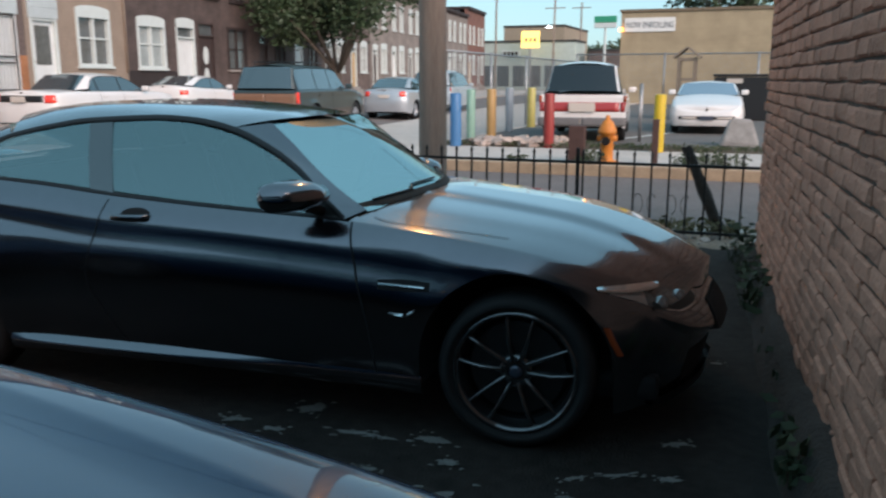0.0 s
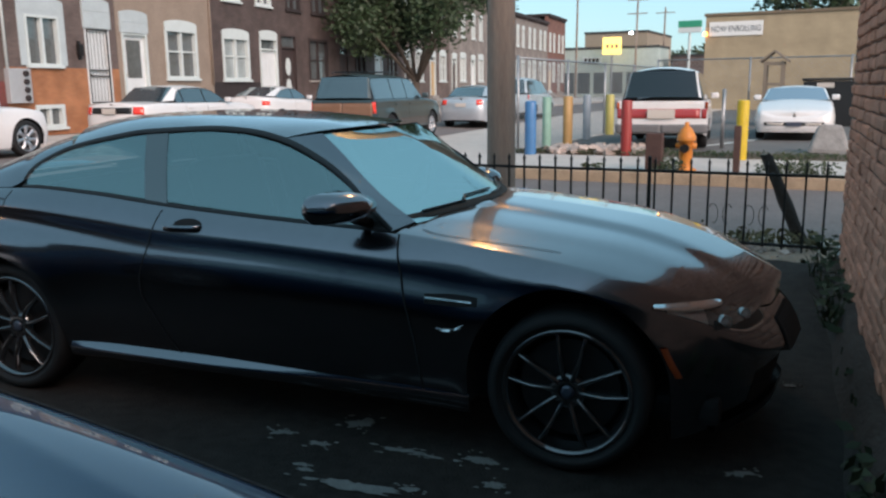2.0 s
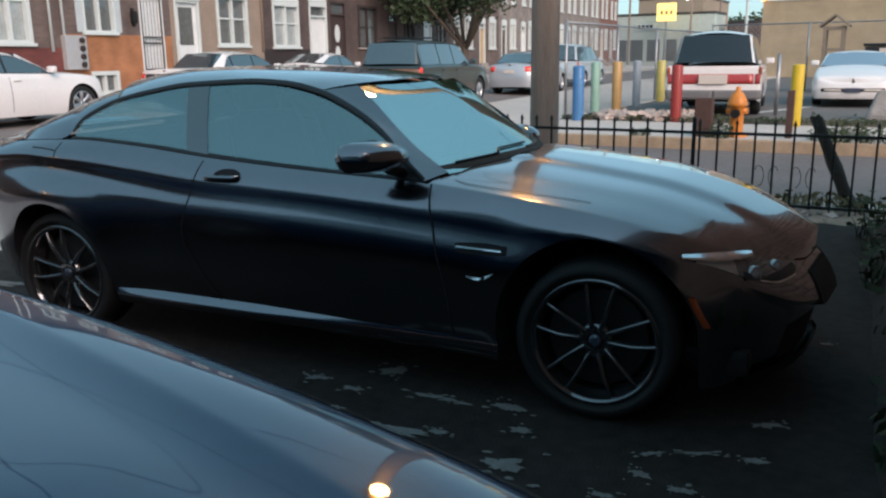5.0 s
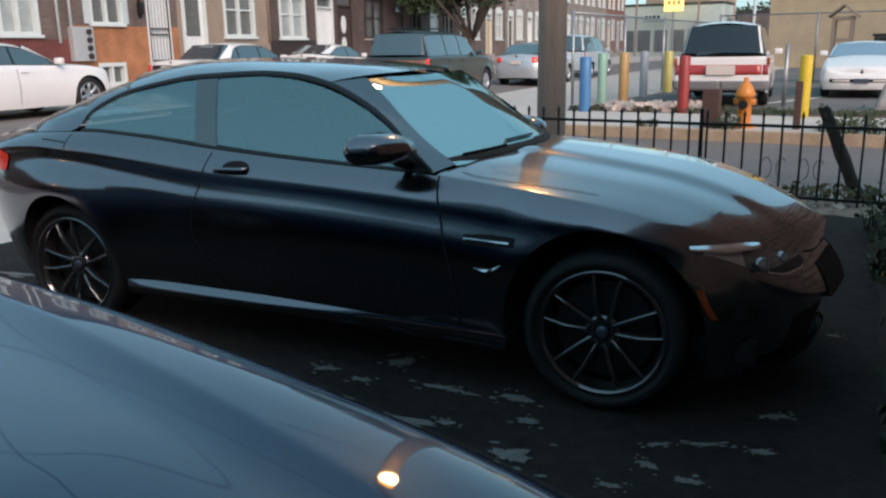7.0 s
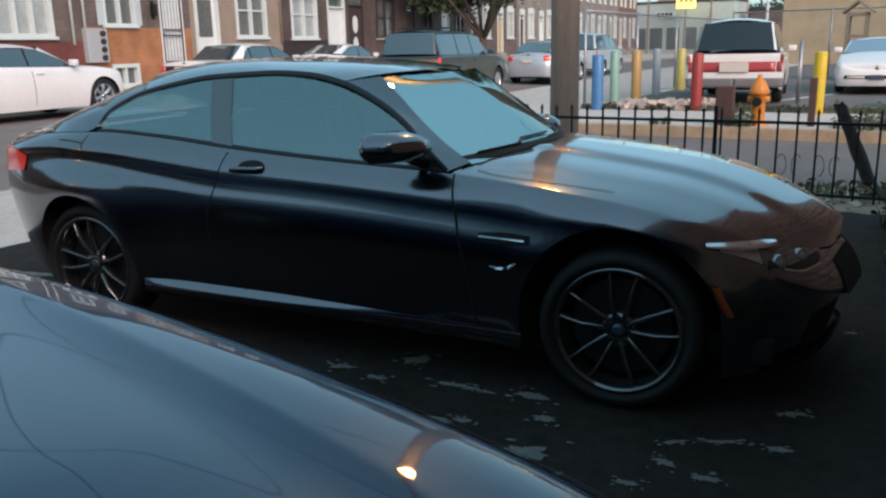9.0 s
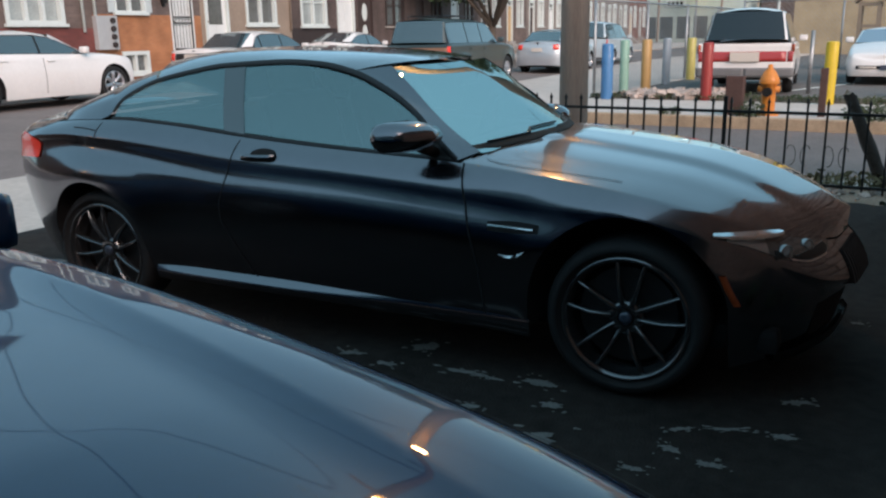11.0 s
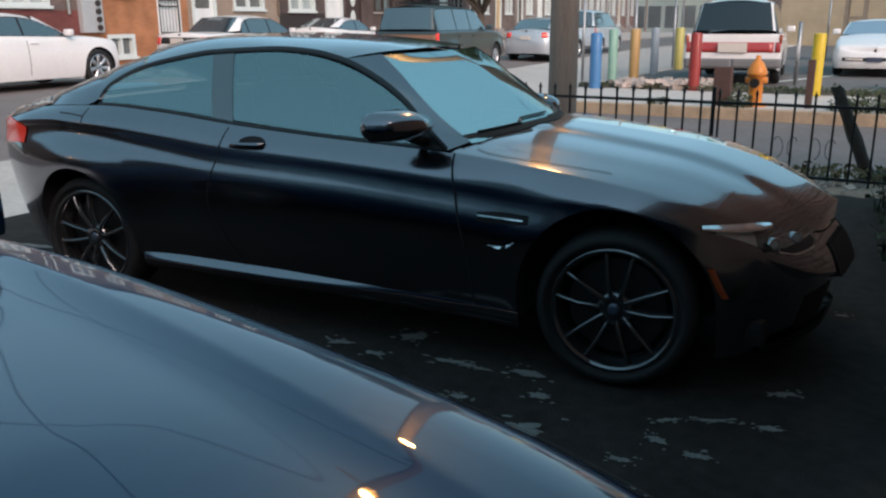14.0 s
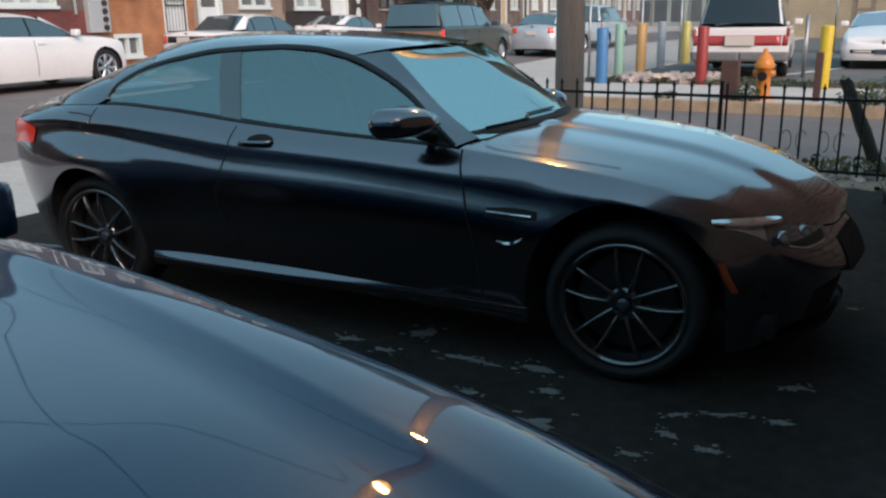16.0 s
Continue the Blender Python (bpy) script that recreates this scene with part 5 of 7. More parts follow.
H.append(house(15.0, 19.55, TOPZ, BRICK_BROWN, BRICK_ORANGE, 2.15, "row house with an orange brick base and a white barred door", [(15.6, 17.35, 2.22, 4.2, "panel", PANE), upper(15.9, 17.1), upper(17.9, 18.9)],
             [(18.15, 19.2, 0.95, 3.5, dict(material=DOOR_WHITE, bars=True, surround=False, hood=1.0))], [(15.95, 17.05, 0.25, 0.98, "slide")]))
H.append(house(19.55, 24.5, TOPZ, STUCCO, STUCCO, 1.3, "tan stucco row house with arched white window", [(21.87, 23.6, 1.84, 3.95, "arch"), upper(20.2, 21.3), upper(22.1, 23.3)],
             [(19.75, 20.95, 0.95, 3.45, dict(material=DOOR_WHITE, transom=0.0, hood=0.8, light=True))]))
H.append(house(24.5, 29.0, TOPZ, BRICK_DARK_SHADED, DARK_PAINT, 1.7, "dark brick row house with a black painted base", [(25.1, 26.82, 1.8, 3.85, "arch", PANE_PALE), upper(25.2, 26.4), upper(27.4, 28.5)],
             [(27.55, 28.8, 0.9, 3.95, dict(material=DOOR_WHITE, transom=0.75))]))
# brick and upper trim kept dark for the street tree's shade
H.append(house(29.0, 33.6, TOPZ, BRICK_DARK_SHADED, BRICK_DARK_SHADED, 1.0, "row house with an oval-light door, its brick dark for tree shade", [(31.3, 32.9, 1.8, 3.9, "plain", PANE, DARK_PAINT), upper(29.6, 30.7, "arch", PANE, DARK_PAINT), upper(31.6, 32.8, "arch", PANE, DARK_PAINT)],
             [(29.1, 30.3, 0.9, 3.95, dict(material=DOOR_BROWN, transom=0.6, surround=False, oval=True))]))
y = along_row(33.6)
k = 0
while y < 96:
    wdt = 4.6
    # tree shade on the first two houses is put into darker brick and trim
    trim = DARK_PAINT if k < 2 else WHITE_TRIM
    wall_look = (BRICK_DARK_SHADED if k < 2 else BRICK_BROWN) if k < 4 else (BRICK_HAZY if y < 84 else BRICK_RED)
    H.append(house(y, y + wdt, TOPZ if k < 6 else TOPZ - 0.4 if y < 84 else TOPZ + 0.5, wall_look, wall_look, 1.0, "brick row house with tall narrow windows" if k < 4 else "distant brick row house with white windows",
                   [(y + 2.4, y + 3.8, 1.8, 3.9, "arch", (PANE, PANE_PALE, PANE)[k % 3], trim), upper(y + 0.7, y + 1.6, "arch", PANE, trim), upper(y + 2.7, y + 3.6, "arch", PANE, trim)],
                   [(y + 0.5, y + 1.6, 0.8, 3.8, dict(material=(DOOR_BROWN, DOOR_WHITE, DOOR_BROWN, DOOR_TAN)[k % 4] if k else DOOR_BROWN, transom=0.6, surround=k > 1))], turned=False))
    y += wdt
    k += 1

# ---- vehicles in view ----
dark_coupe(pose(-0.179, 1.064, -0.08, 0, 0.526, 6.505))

def blue_bonnet(x, y, half, low, high):
    """Height of the bonnet: rounded shoulders, a crease, and a broad raised middle inside it."""
    if x < -0.6:
        return high + (low - high) * (y / half) ** 2.3 if half > 1e-6 else low
    f = min(max((high - low) / 0.065, 0), 1)
    yc = max(min(0.65 - 0.13 * x, half - 0.06), 0.13)
    w = max(half - yc, 1e-4)
    if y > yc:
        q = (y - yc) / w
        return low + f * (0.12 * (half - y) + 0.171 * w * (1 - q ** 3.5))
    e = min((yc - y) / 0.11, 1)
    c = 0.045 + 0.055 * min(max((x + 0.05) / 0.35, 0), 1)
    rise = 0.291 * w - 0.0088 * e + (0.0088 + 0.22 * c) * (e ** 3 - e ** 4 / 2)
    if y < yc - 0.11:
        rise += c * ((yc - 0.11) ** 2 - y * y) / (yc - 0.11)
    return low + f * rise


blue, bsh = vehicle("sedan", pose(-0.02, -2.64, 0.0, 0, -1.6, 0), "dark blue metallic sedan with sky reflected in its bonnet", "car", PAINT_BLUE, 4.75, 2.7, 1.02, 0.89,
                    [(1.02, 0.60), (0.97, 0.69), (0.75, 0.77), (0.2, 0.88), (-0.3, 0.94), (-0.6, 0.955), (-2.0, 0.98), (-3.3, 1.0), (-3.74, 0.97)],
                    [(1.02, 0.60), (0.97, 0.71), (0.75, 0.82), (0.2, 0.945), (-0.3, 1.005), (-0.5, 1.02), (-3.0, 1.08), (-3.6, 1.05), (-3.74, 0.97)],
                    [(-1.15, 1.40), (-1.6, 1.45), (-2.0, 1.455), (-2.5, 1.40)],
                    [(-0.55, 0.95), (-0.9, 1.18), (-1.25, 1.34), (-1.7, 1.385), (-2.1, 1.37), (-2.5, 1.30), (-2.9, 1.06)],
                    ws=[(-0.44, 0.73, 0.96), (-0.74, 0.64, 1.15), (-1.12, 0.56, 1.375)], rw=[(-3.15, 0.60, 1.06), (-2.8, 0.58, 1.24), (-2.5, 0.55, 1.37)], pillars=(-1.6,), glass=GLASS_CAR, depth=0.10, rims=ALLOY_DARK, mirror_back=0.31, mirror_drop=0.10, ws_bulge=0.19, round_front=0.30, corner=0.72,
                    crown=blue_bonnet)
for s in (1, -1):
    bm = bmesh.new()
    rows = []
    for k in range(41):
        x = -0.40 + 1.25 * k / 40
        T = bsh.at(x, bsh.belt(x))
        y = T[1] - 0.012
        rows.append([(x, s * yy, blue_bonnet(x, yy, T[1], bsh.belt(x), bsh.spine(x)) + 0.003) for yy in (y - 0.004, y + 0.004)])
    sheet(bm, rows)
    part("bonnet_seam", bm, SEAM, blue)
ST = 96.0
vehicle("sedan", pose(-15.3, 8.9, 0.06, 0, 0, ST), "large white sedan parked along the house side of the street", "car", PAINT_WHITE, 5.0, 3.05, 0.85, 0.94,
                       [(0.85, 0.70), (0.6, 0.88), (0.0, 0.97), (-0.5, 0.99), (-2.5, 1.04), (-3.6, 1.06), (-4.15, 0.95)], [(0.85, 0.70), (0.6, 0.93), (0, 1.02), (-0.55, 1.06), (-3.6, 1.12), (-4.0, 1.1), (-4.15, 0.95)],
                       [(-1.3, 1.44), (-1.8, 1.48), (-2.4, 1.48), (-3.0, 1.42)], [(-0.65, 1.0), (-1.0, 1.18), (-1.4, 1.34), (-1.8, 1.39), (-2.4, 1.39), (-2.9, 1.33), (-3.35, 1.10)],
                       wheel_r=0.37, rim=0.26, ws=[(-0.55, 0.70, 1.02), (-1.3, 0.60, 1.40)], rw=[(-3.65, 0.62, 1.10), (-3.0, 0.58, 1.39)], pillars=(-1.72, -2.75))
vic, sv = vehicle("sedan", pose(-16.15, 16.75, 0.04, 0, 0, ST), "white full-size sedan with a dark boot panel and red tail lamps", "car", PAINT_WHITE, 5.4, 2.91, 0.95, 0.98,
                  [(0.95, 0.66), (0.7, 0.82), (0.0, 0.93), (-0.6, 0.96), (-2.5, 0.99), (-3.6, 1.0), (-4.45, 0.96)], [(0.95, 0.66), (0.7, 0.86), (0, 0.98), (-0.6, 1.02), (-3.2, 1.05), (-4.3, 1.04), (-4.45, 0.96)],
                  [(-1.35, 1.42), (-1.8, 1.46), (-2.4, 1.46), (-2.8, 1.42)], [(-0.75, 0.98), (-1.1, 1.2), (-1.45, 1.34), (-1.9, 1.38), (-2.4, 1.38), (-2.75, 1.32), (-3.05, 1.06)],
                  wheel_r=0.34, rim=0.23, ws=[(-0.6, 0.72, 0.99), (-1.35, 0.60, 1.38)], rw=[(-3.3, 0.66, 1.04), (-2.78, 0.60, 1.40)], pillars=(-1.75, -2.68))
lamp_patch(vic, sv, "tail_lamp", sv.side(-4.25), 0.905, 0.74, 0.93, RED_LENS)
lamp_patch(vic, sv, "boot_panel", 0.91, 1.0, 0.76, 0.92, TRIM_BLACK, 0.006)
bm = bmesh.new()
box(bm, -4.50, -4.475, -0.2, 0.2, 0.76, 0.90, 0.005)
part("number_plate", bm, PLATE, vic)
coupe2, sc = vehicle("hatchback", pose(-17.3, 22.4, 0.05, 0, 0, ST), "small white car with a sloping tail and red lamps", "car", PAINT_WHITE, 4.3, 2.6, 0.85, 0.87,
                     [(0.85, 0.62), (0.6, 0.75), (0, 0.88), (-0.6, 0.93), (-2.2, 0.99), (-3.0, 1.04), (-3.45, 1.02)], [(0.85, 0.62), (0.6, 0.8), (0, 0.93), (-0.55, 0.98), (-3.0, 1.10), (-3.35, 1.10), (-3.45, 1.02)],
                     [(-1.2, 1.36), (-1.7, 1.42), (-2.2, 1.39)], [(-0.65, 0.95), (-1.0, 1.17), (-1.35, 1.30), (-1.7, 1.33), (-2.2, 1.29), (-2.8, 1.08)],
                     ws=[(-0.5, 0.66, 0.96), (-1.2, 0.54, 1.33)], rw=[(-3.1, 0.58, 1.10), (-2.25, 0.53, 1.37)], pillars=(-1.65,))
lamp_patch(coupe2, sc, "tail_lamp", sc.side(-3.2), 0.89, 0.80, 0.94, RED_LENS)
suv, su = vehicle("suv", pose(-10.75, 18.4, -0.02, 0, 0, ST), "dark green four-wheel-drive wagon with roof rack and brown lower tailgate", "car", PAINT_GREEN, 4.75, 2.83, 0.85, 0.89,
                  [(0.85, 0.80), (0.6, 0.95), (0, 1.05), (-0.5, 1.08), (-2.5, 1.10), (-3.9, 1.10)], [(0.85, 0.80), (0.6, 1.0), (0, 1.10), (-0.55, 1.14), (-3.88, 1.15), (-3.9, 1.10)],
                  [(-1.15, 1.66), (-1.6, 1.72), (-3.0, 1.73), (-3.7, 1.69)], [(-0.6, 1.08), (-0.85, 1.3), (-1.2, 1.58), (-1.7, 1.63), (-3.0, 1.63), (-3.65, 1.60), (-3.8, 1.14)],
                  wheel_r=0.37, rim=0.22, sill=0.36, round_rear=0.16, corner=0.82, lean=0.3, ws=[(-0.55, 0.68, 1.12), (-1.12, 0.60, 1.62)], rw=[(-3.86, 0.70, 1.14), (-3.68, 0.62, 1.64)], pillars=(-1.72, -2.62), depth=0.05, lower=(0.62, mat("brown_two_tone", (0.07, 0.058, 0.050), 0.5, 0, 0.3, 0.1, 4)))
lamp_patch(suv, su, "tail_lamp", su.side(-3.72), 0.875, 0.78, 1.05, RED_LENS)
bm = bmesh.new()
su.patch(bm, 0.88, 1.0, lambda u: 0.52, lambda u: 1.02, 0.012)
part("tailgate_panel", bm, mat("brown_tailgate", (0.20, 0.10, 0.055), 0.5, 0, 0.3, 0.15, 6), suv, "brown painted tailgate panel", True)
bm = bmesh.new()
for yy in (-0.5, 0.5):
    tube(bm, (-1.5, yy, 1.77), (-3.4, yy, 1.77), 0.015, n=6)
    for xx in (-1.6, -2.4, -3.3):
        tube(bm, (xx, yy, 1.70), (xx, yy, 1.77), 0.012, n=6)
for xx in (-1.7, -2.5, -3.2):
    tube(bm, (xx, -0.5, 1.775), (xx, 0.5, 1.775), 0.014, n=6)
part("roof_rack", bm, TRIM_BLACK, suv)
silver, ss_ = vehicle("sedan", pose(-11.4, 26.4, -0.02, 0, 0, ST), "silver compact sedan with red tail lamps parked at the kerb", "car", PAINT_SILVER, 4.45, 2.62, 0.88, 0.86,
                      [(0.88, 0.62), (0.6, 0.78), (0, 0.9), (-0.6, 0.94), (-2.4, 0.98), (-3.2, 1.0), (-3.57, 0.95)], [(0.88, 0.62), (0.6, 0.83), (0, 0.95), (-0.5, 1.0), (-3.0, 1.07), (-3.45, 1.05), (-3.57, 0.95)],
                      [(-1.2, 1.38), (-1.7, 1.43), (-2.1, 1.43), (-2.5, 1.37)], [(-0.6, 0.96), (-0.95, 1.17), (-1.3, 1.31), (-1.7, 1.35), (-2.1, 1.35), (-2.5, 1.27), (-2.8, 1.05)],
                      ws=[(-0.45, 0.66, 0.97), (-1.2, 0.54, 1.34)], rw=[(-3.05, 0.6, 1.06), (-2.5, 0.53, 1.35)], pillars=(-1.6, -2.4))
lamp_patch(silver, ss_, "tail_lamp", ss_.side(-3.42), 0.905, 0.78, 0.95, RED_LENS)
bm = bmesh.new()
box(bm, -3.61, -3.575, -0.18, 0.18, 0.72, 0.84, 0.005)
part("number_plate", bm, PLATE, silver)
mini, sm = vehicle("minivan", pose(-12.3, 33.2, -0.02, 0, 0, ST), "pale silver-blue people carrier parked at the kerb", "van", PAINT_PALE_BLUE, 4.8, 2.95, 0.9, 0.92,
                   [(0.9, 0.7), (0.6, 0.85), (0, 0.98), (-0.5, 1.02), (-2.5, 1.04), (-3.9, 1.04)], [(0.9, 0.7), (0.6, 0.92), (0, 1.05), (-0.4, 1.09), (-3.88, 1.1), (-3.9, 1.04)],
                   [(-1.1, 1.66), (-1.7, 1.73), (-3.0, 1.73), (-3.7, 1.68)], [(-0.5, 1.04), (-0.8, 1.3), (-1.2, 1.56), (-1.8, 1.62), (-3.0, 1.62), (-3.6, 1.58), (-3.78, 1.1)],
                   sill=0.25, round_rear=0.2, corner=0.8, lean=0.3, ws=[(-0.4, 0.7, 1.06), (-1.1, 0.6, 1.62)], rw=[(-3.86, 0.7, 1.1), (-3.66, 0.62, 1.63)], pillars=(-1.6, -2.6), depth=0.05)
lamp_patch(mini, sm, "tail_lamp", sm.side(-3.75), 0.88, 0.85, 1.02, RED_LENS)
van, sw = vehicle("minivan", pose(-3.27, 18.9, 0.0, 0, 0, 97.0), "white people carrier with a red band between its tail lamps", "van", PAINT_WHITE, 4.75, 2.85, 0.9, 0.93,
                  [(0.9, 0.7), (0.6, 0.85), (0, 0.98), (-0.5, 1.0), (-2.5, 1.02), (-3.85, 1.02)], [(0.9, 0.7), (0.6, 0.92), (0, 1.03), (-0.4, 1.07), (-3.83, 1.08), (-3.85, 1.02)],
                  [(-1.1, 1.64), (-1.7, 1.72), (-3.0, 1.73), (-3.62, 1.68)], [(-0.5, 1.02), (-0.8, 1.3), (-1.2, 1.56), (-1.8, 1.62), (-3.0, 1.62), (-3.55, 1.58), (-3.72, 1.08)],
                  sill=0.27, round_rear=0.2, corner=0.85, lean=0.3, glass=GLASS_BLACK, ws=[(-0.4, 0.7, 1.06), (-1.1, 0.6, 1.62)], rw=[(-3.82, 0.74, 1.09), (-3.60, 0.64, 1.63)], pillars=(-1.6, -2.6), depth=0.05)
lamp_patch(van, sw, "tail_lamp", sw.side(-3.7), 0.885, 0.66, 0.86, mat("dull_red_lens", (0.30, 0.03, 0.03), 0.25, 0, 0.5, 0.15, 20))
lamp_patch(van, sw, "indicator", sw.side(-3.7), 0.875, 0.865, 1.0, AMBER_LENS)
lamp_patch(van, sw, "tail_band", 0.888, 1.0, 0.66, 0.86, mat("red_tail_band", (0.34, 0.03, 0.03), 0.3, 0, 0.6), 0.006)
bm = bmesh.new()
sw.patch(bm, 0.86, 1.0, lambda u: 0.36, lambda u: 0.54, 0.05)
part("rear_bumper", bm, mat("grey_bumper", (0.16, 0.16, 0.165), 0.6, 0, 0, 0.1, 6), van, "grey plastic rear bumper", True)
bm = bmesh.new()
box(bm, -3.90, -3.865, -0.28, 0.28, 0.66, 0.85, 0.01)
part("number_plate", bm, PLATE, van)
# the sky reflected in the windscreen is put into its blue base colour
vette, sq = vehicle("sports_car", pose(-0.5, 19.85, 0.0, 0, 0, -87.0), "low white sports car with a wedge nose facing the street", "car", PAINT_WHITE, 4.5, 2.44, 1.0, 0.9,
                    [(1.0, 0.56), (0.9, 0.66), (0.5, 0.76), (0, 0.85), (-0.6, 0.91), (-2.4, 0.95), (-3.5, 0.9)], [(1.0, 0.56), (0.9, 0.68), (0.5, 0.80), (0, 0.90), (-0.5, 0.96), (-3.3, 0.98), (-3.5, 0.9)],
                    [(-1.1, 1.25), (-1.5, 1.29), (-2.0, 1.27), (-2.4, 1.18)], [(-0.6, 0.93), (-0.9, 1.08), (-1.15, 1.17), (-1.5, 1.21), (-2.0, 1.19), (-2.6, 1.0)],
                    ws=[(-0.42, 0.76, 0.93), (-1.1, 0.62, 1.23)], rw=[(-3.0, 0.6, 0.98), (-2.3, 0.55, 1.17)], pillars=(-1.7,), corner=0.75, sill=0.18,
                    glass=mat("sky_reflection_windscreen", (0.16, 0.24, 0.32), 0.08, 0, 1.0))
bm = bmesh.new()
sq.patch(bm, 0.0, 0.11, lambda u: 0.36, lambda u: 0.44, 0.006)
part("grille", bm, TRIM_BLACK, vette, "", True)
lamp_patch(vette, sq, "front_lamp", 0.040, 0.10, 0.375, 0.42, PLATE, 0.012)
bm = bmesh.new()
box(bm, 1.0, 1.03, -0.16, 0.16, 0.34, 0.45, 0.005)
part("number_plate", bm, PLATE_DARK, vette)

# ---- iron fence behind the coupe ----
FENCE_Y = 4.45
fence = empty("iron_fence", pose(0, FENCE_Y, 0), "low black iron picket fence at the back of the lot", "fence")
bm = bmesh.new()
for z in (0.08, 0.645):
    box(bm, -4.7, 0.80, -0.012, 0.012, z - 0.012, z + 0.012, 0.004)
part("rail", bm, IRON, fence)
bm = bmesh.new()
box(bm, -0.008, 0.008, -0.008, 0.008, -0.02, 0.72)
vs = [bm.verts.new((sx * 0.014, sy * 0.014, 0.72)) for sx, sy in ((-1, -1), (1, -1), (1, 1), (-1, 1))]
tip = bm.verts.new((0, 0, 0.77))
for k in range(4):
    bm.faces.new((vs[k], vs[(k + 1) % 4], tip))
bm.faces.new(vs[::-1])
picket = part("picket", bm, IRON, fence)
picket.location = (0.66, 0, 0)
for k in range(1, 37):
    o = picket.copy()
    scene.collection.objects.link(o)
    o.location = (0.66 - 0.147 * k, 0, 0)
for x in (-0.71, -3.1):
    bm = bmesh.new()
    box(bm, x - 0.015, x + 0.015, -0.015, 0.015, -0.05, 0.77, 0.004)
    part("post", bm, IRON, fence)

# ---- utility pole with a lit street lamp ----
# wood colour lowered to stand for the building's shade on the pole
POLE_WOOD = mat("weathered_pole_wood", (0.26, 0.205, 0.17), 0.9, 0, 0, 0.3, 4, 0.8, 30)
nt = POLE_WOOD.node_tree
for nd in nt.nodes:
    if nd.bl_idname == "ShaderNodeTexNoise":
        mp = nt.nodes.new("ShaderNodeMapping")
        mp.inputs["Scale"].default_value = (4, 4, 0.25)
        lk = nd.inputs["Vector"].links[0].from_socket
        nt.links.new(lk, mp.inputs["Vector"])
        nt.links.new(mp.outputs["Vector"], nd.inputs["Vector"])
GALV = mat("galvanised_steel", (0.34, 0.35, 0.36), 0.45, 0.8, 0, 0.15, 8)
SODIUM = glow("sodium_lens", (1.0, 0.42, 0.07), 4.5)
pole = empty("utility_pole", pose(-2.29, 5.0, 0), "tall weathered wooden utility pole with a lit street lamp", "pole")
bm = bmesh.new()
rings = []
for k in range(25):
    z = -0.2 + 10.4 * k / 24
    r = 0.142 - 0.035 * k / 24
    rings.append([(r * (1 + 0.03 * noise.noise((math.cos(a) * 2, math.sin(a) * 2, z * 0.5))) * math.cos(a), r * (1 + 0.03 * noise.noise((math.cos(a) * 2 + 7, math.sin(a) * 2, z * 0.5))) * math.sin(a), z) for a in np.linspace(0, 2 * math.pi, 19)[:-1]])
sheet(bm, rings, False, True)
part("shaft", bm, POLE_WOOD, pole, "", True)
bm = bmesh.new()
for p, q in zip(path_points([(0, -0.1, 4.45), (0.08, -0.22, 4.72), (0.16, -0.36, 4.80), (0.22, -0.46, 4.78)], 12), path_points([(0, -0.1, 4.45), (0.08, -0.22, 4.72), (0.16, -0.36, 4.80), (0.22, -0.46, 4.78)], 12)[1:]):
    tube(bm, p, q, 0.026, n=8)
part("lamp_arm", bm, GALV, pole, "", True)
way = Vector((0.25, -0.5, 0)).normalized()
cross = Vector((-way.y, way.x, 0))
bm = bmesh.new()
rows = []
for d, wd, hi, lo in ((-0.02, 0.03, 4.82, 4.76), (0.08, 0.09, 4.86, 4.74), (0.28, 0.15, 4.88, 4.73), (0.46, 0.14, 4.85, 4.73), (0.56, 0.05, 4.79, 4.74)):
    c = Vector((0.16, -0.32, 0)) + way * d
    rows.append([tuple(c + cross * (wd * math.cos(a)) + Vector((0, 0, (hi + lo) / 2 + (hi - lo) / 2 * math.sin(a)))) for a in np.linspace(0, 2 * math.pi, 13)[:-1]])
sheet(bm, rows, False, True)
head = part("lamp_head", bm, GALV, pole, "", True)
bm = bmesh.new()
lathe(bm, [(0.12, -0.0), (0.11, -0.06), (0.06, -0.11), (0.002, -0.12)], 16, "Z", (0.16 + way.x * 0.34, -0.32 + way.y * 0.34, 4.73))
part("lamp_lens", bm, SODIUM, head, "glowing sodium lens", True)
bm = bmesh.new()
box(bm, -0.55, 0.55, -0.20, -0.11, 5.05, 5.15, 0.01)
part("bracket_arm", bm, POLE_WOOD, pole)
bm = bmesh.new()
box(bm, -1.2, 1.2, -0.17, -0.07, 9.3, 9.42, 0.01)
part("cross_arm", bm, POLE_WOOD, pole)
lampl = new("street_lamp_light", bpy.data.lights.new("street_lamp_light", "POINT"))
lampl.data.energy, lampl.data.color, lampl.data.shadow_soft_size = 50, (1.0, 0.55, 0.2), 0.12
lampl.location = (-2.29 + 0.31, 5.0 - 0.62, 4.50)

# ---- street lamp on the house side ----
lamp2 = empty("street_lamp", pose(-16.9, -15.4, 0.13), "lit sodium street lamp on a steel column by the houses", "lamp")
bm = bmesh.new()
lathe(bm, [(0.13, 0.0), (0.13, 0.35), (0.085, 0.42), (0.05, 5.3), (0.002, 5.32)], 16)
part("column", bm, GALV, lamp2, "", True)
bm = bmesh.new()
reach = path_points([(0, 0, 5.2), (0.5, 0.02, 5.5), (1.3, 0.05, 5.6)], 8)
for p, q in zip(reach, reach[1:]):
    tube(bm, p, q, 0.03, n=8)
part("lamp_arm", bm, GALV, lamp2, "", True)
bm = bmesh.new()
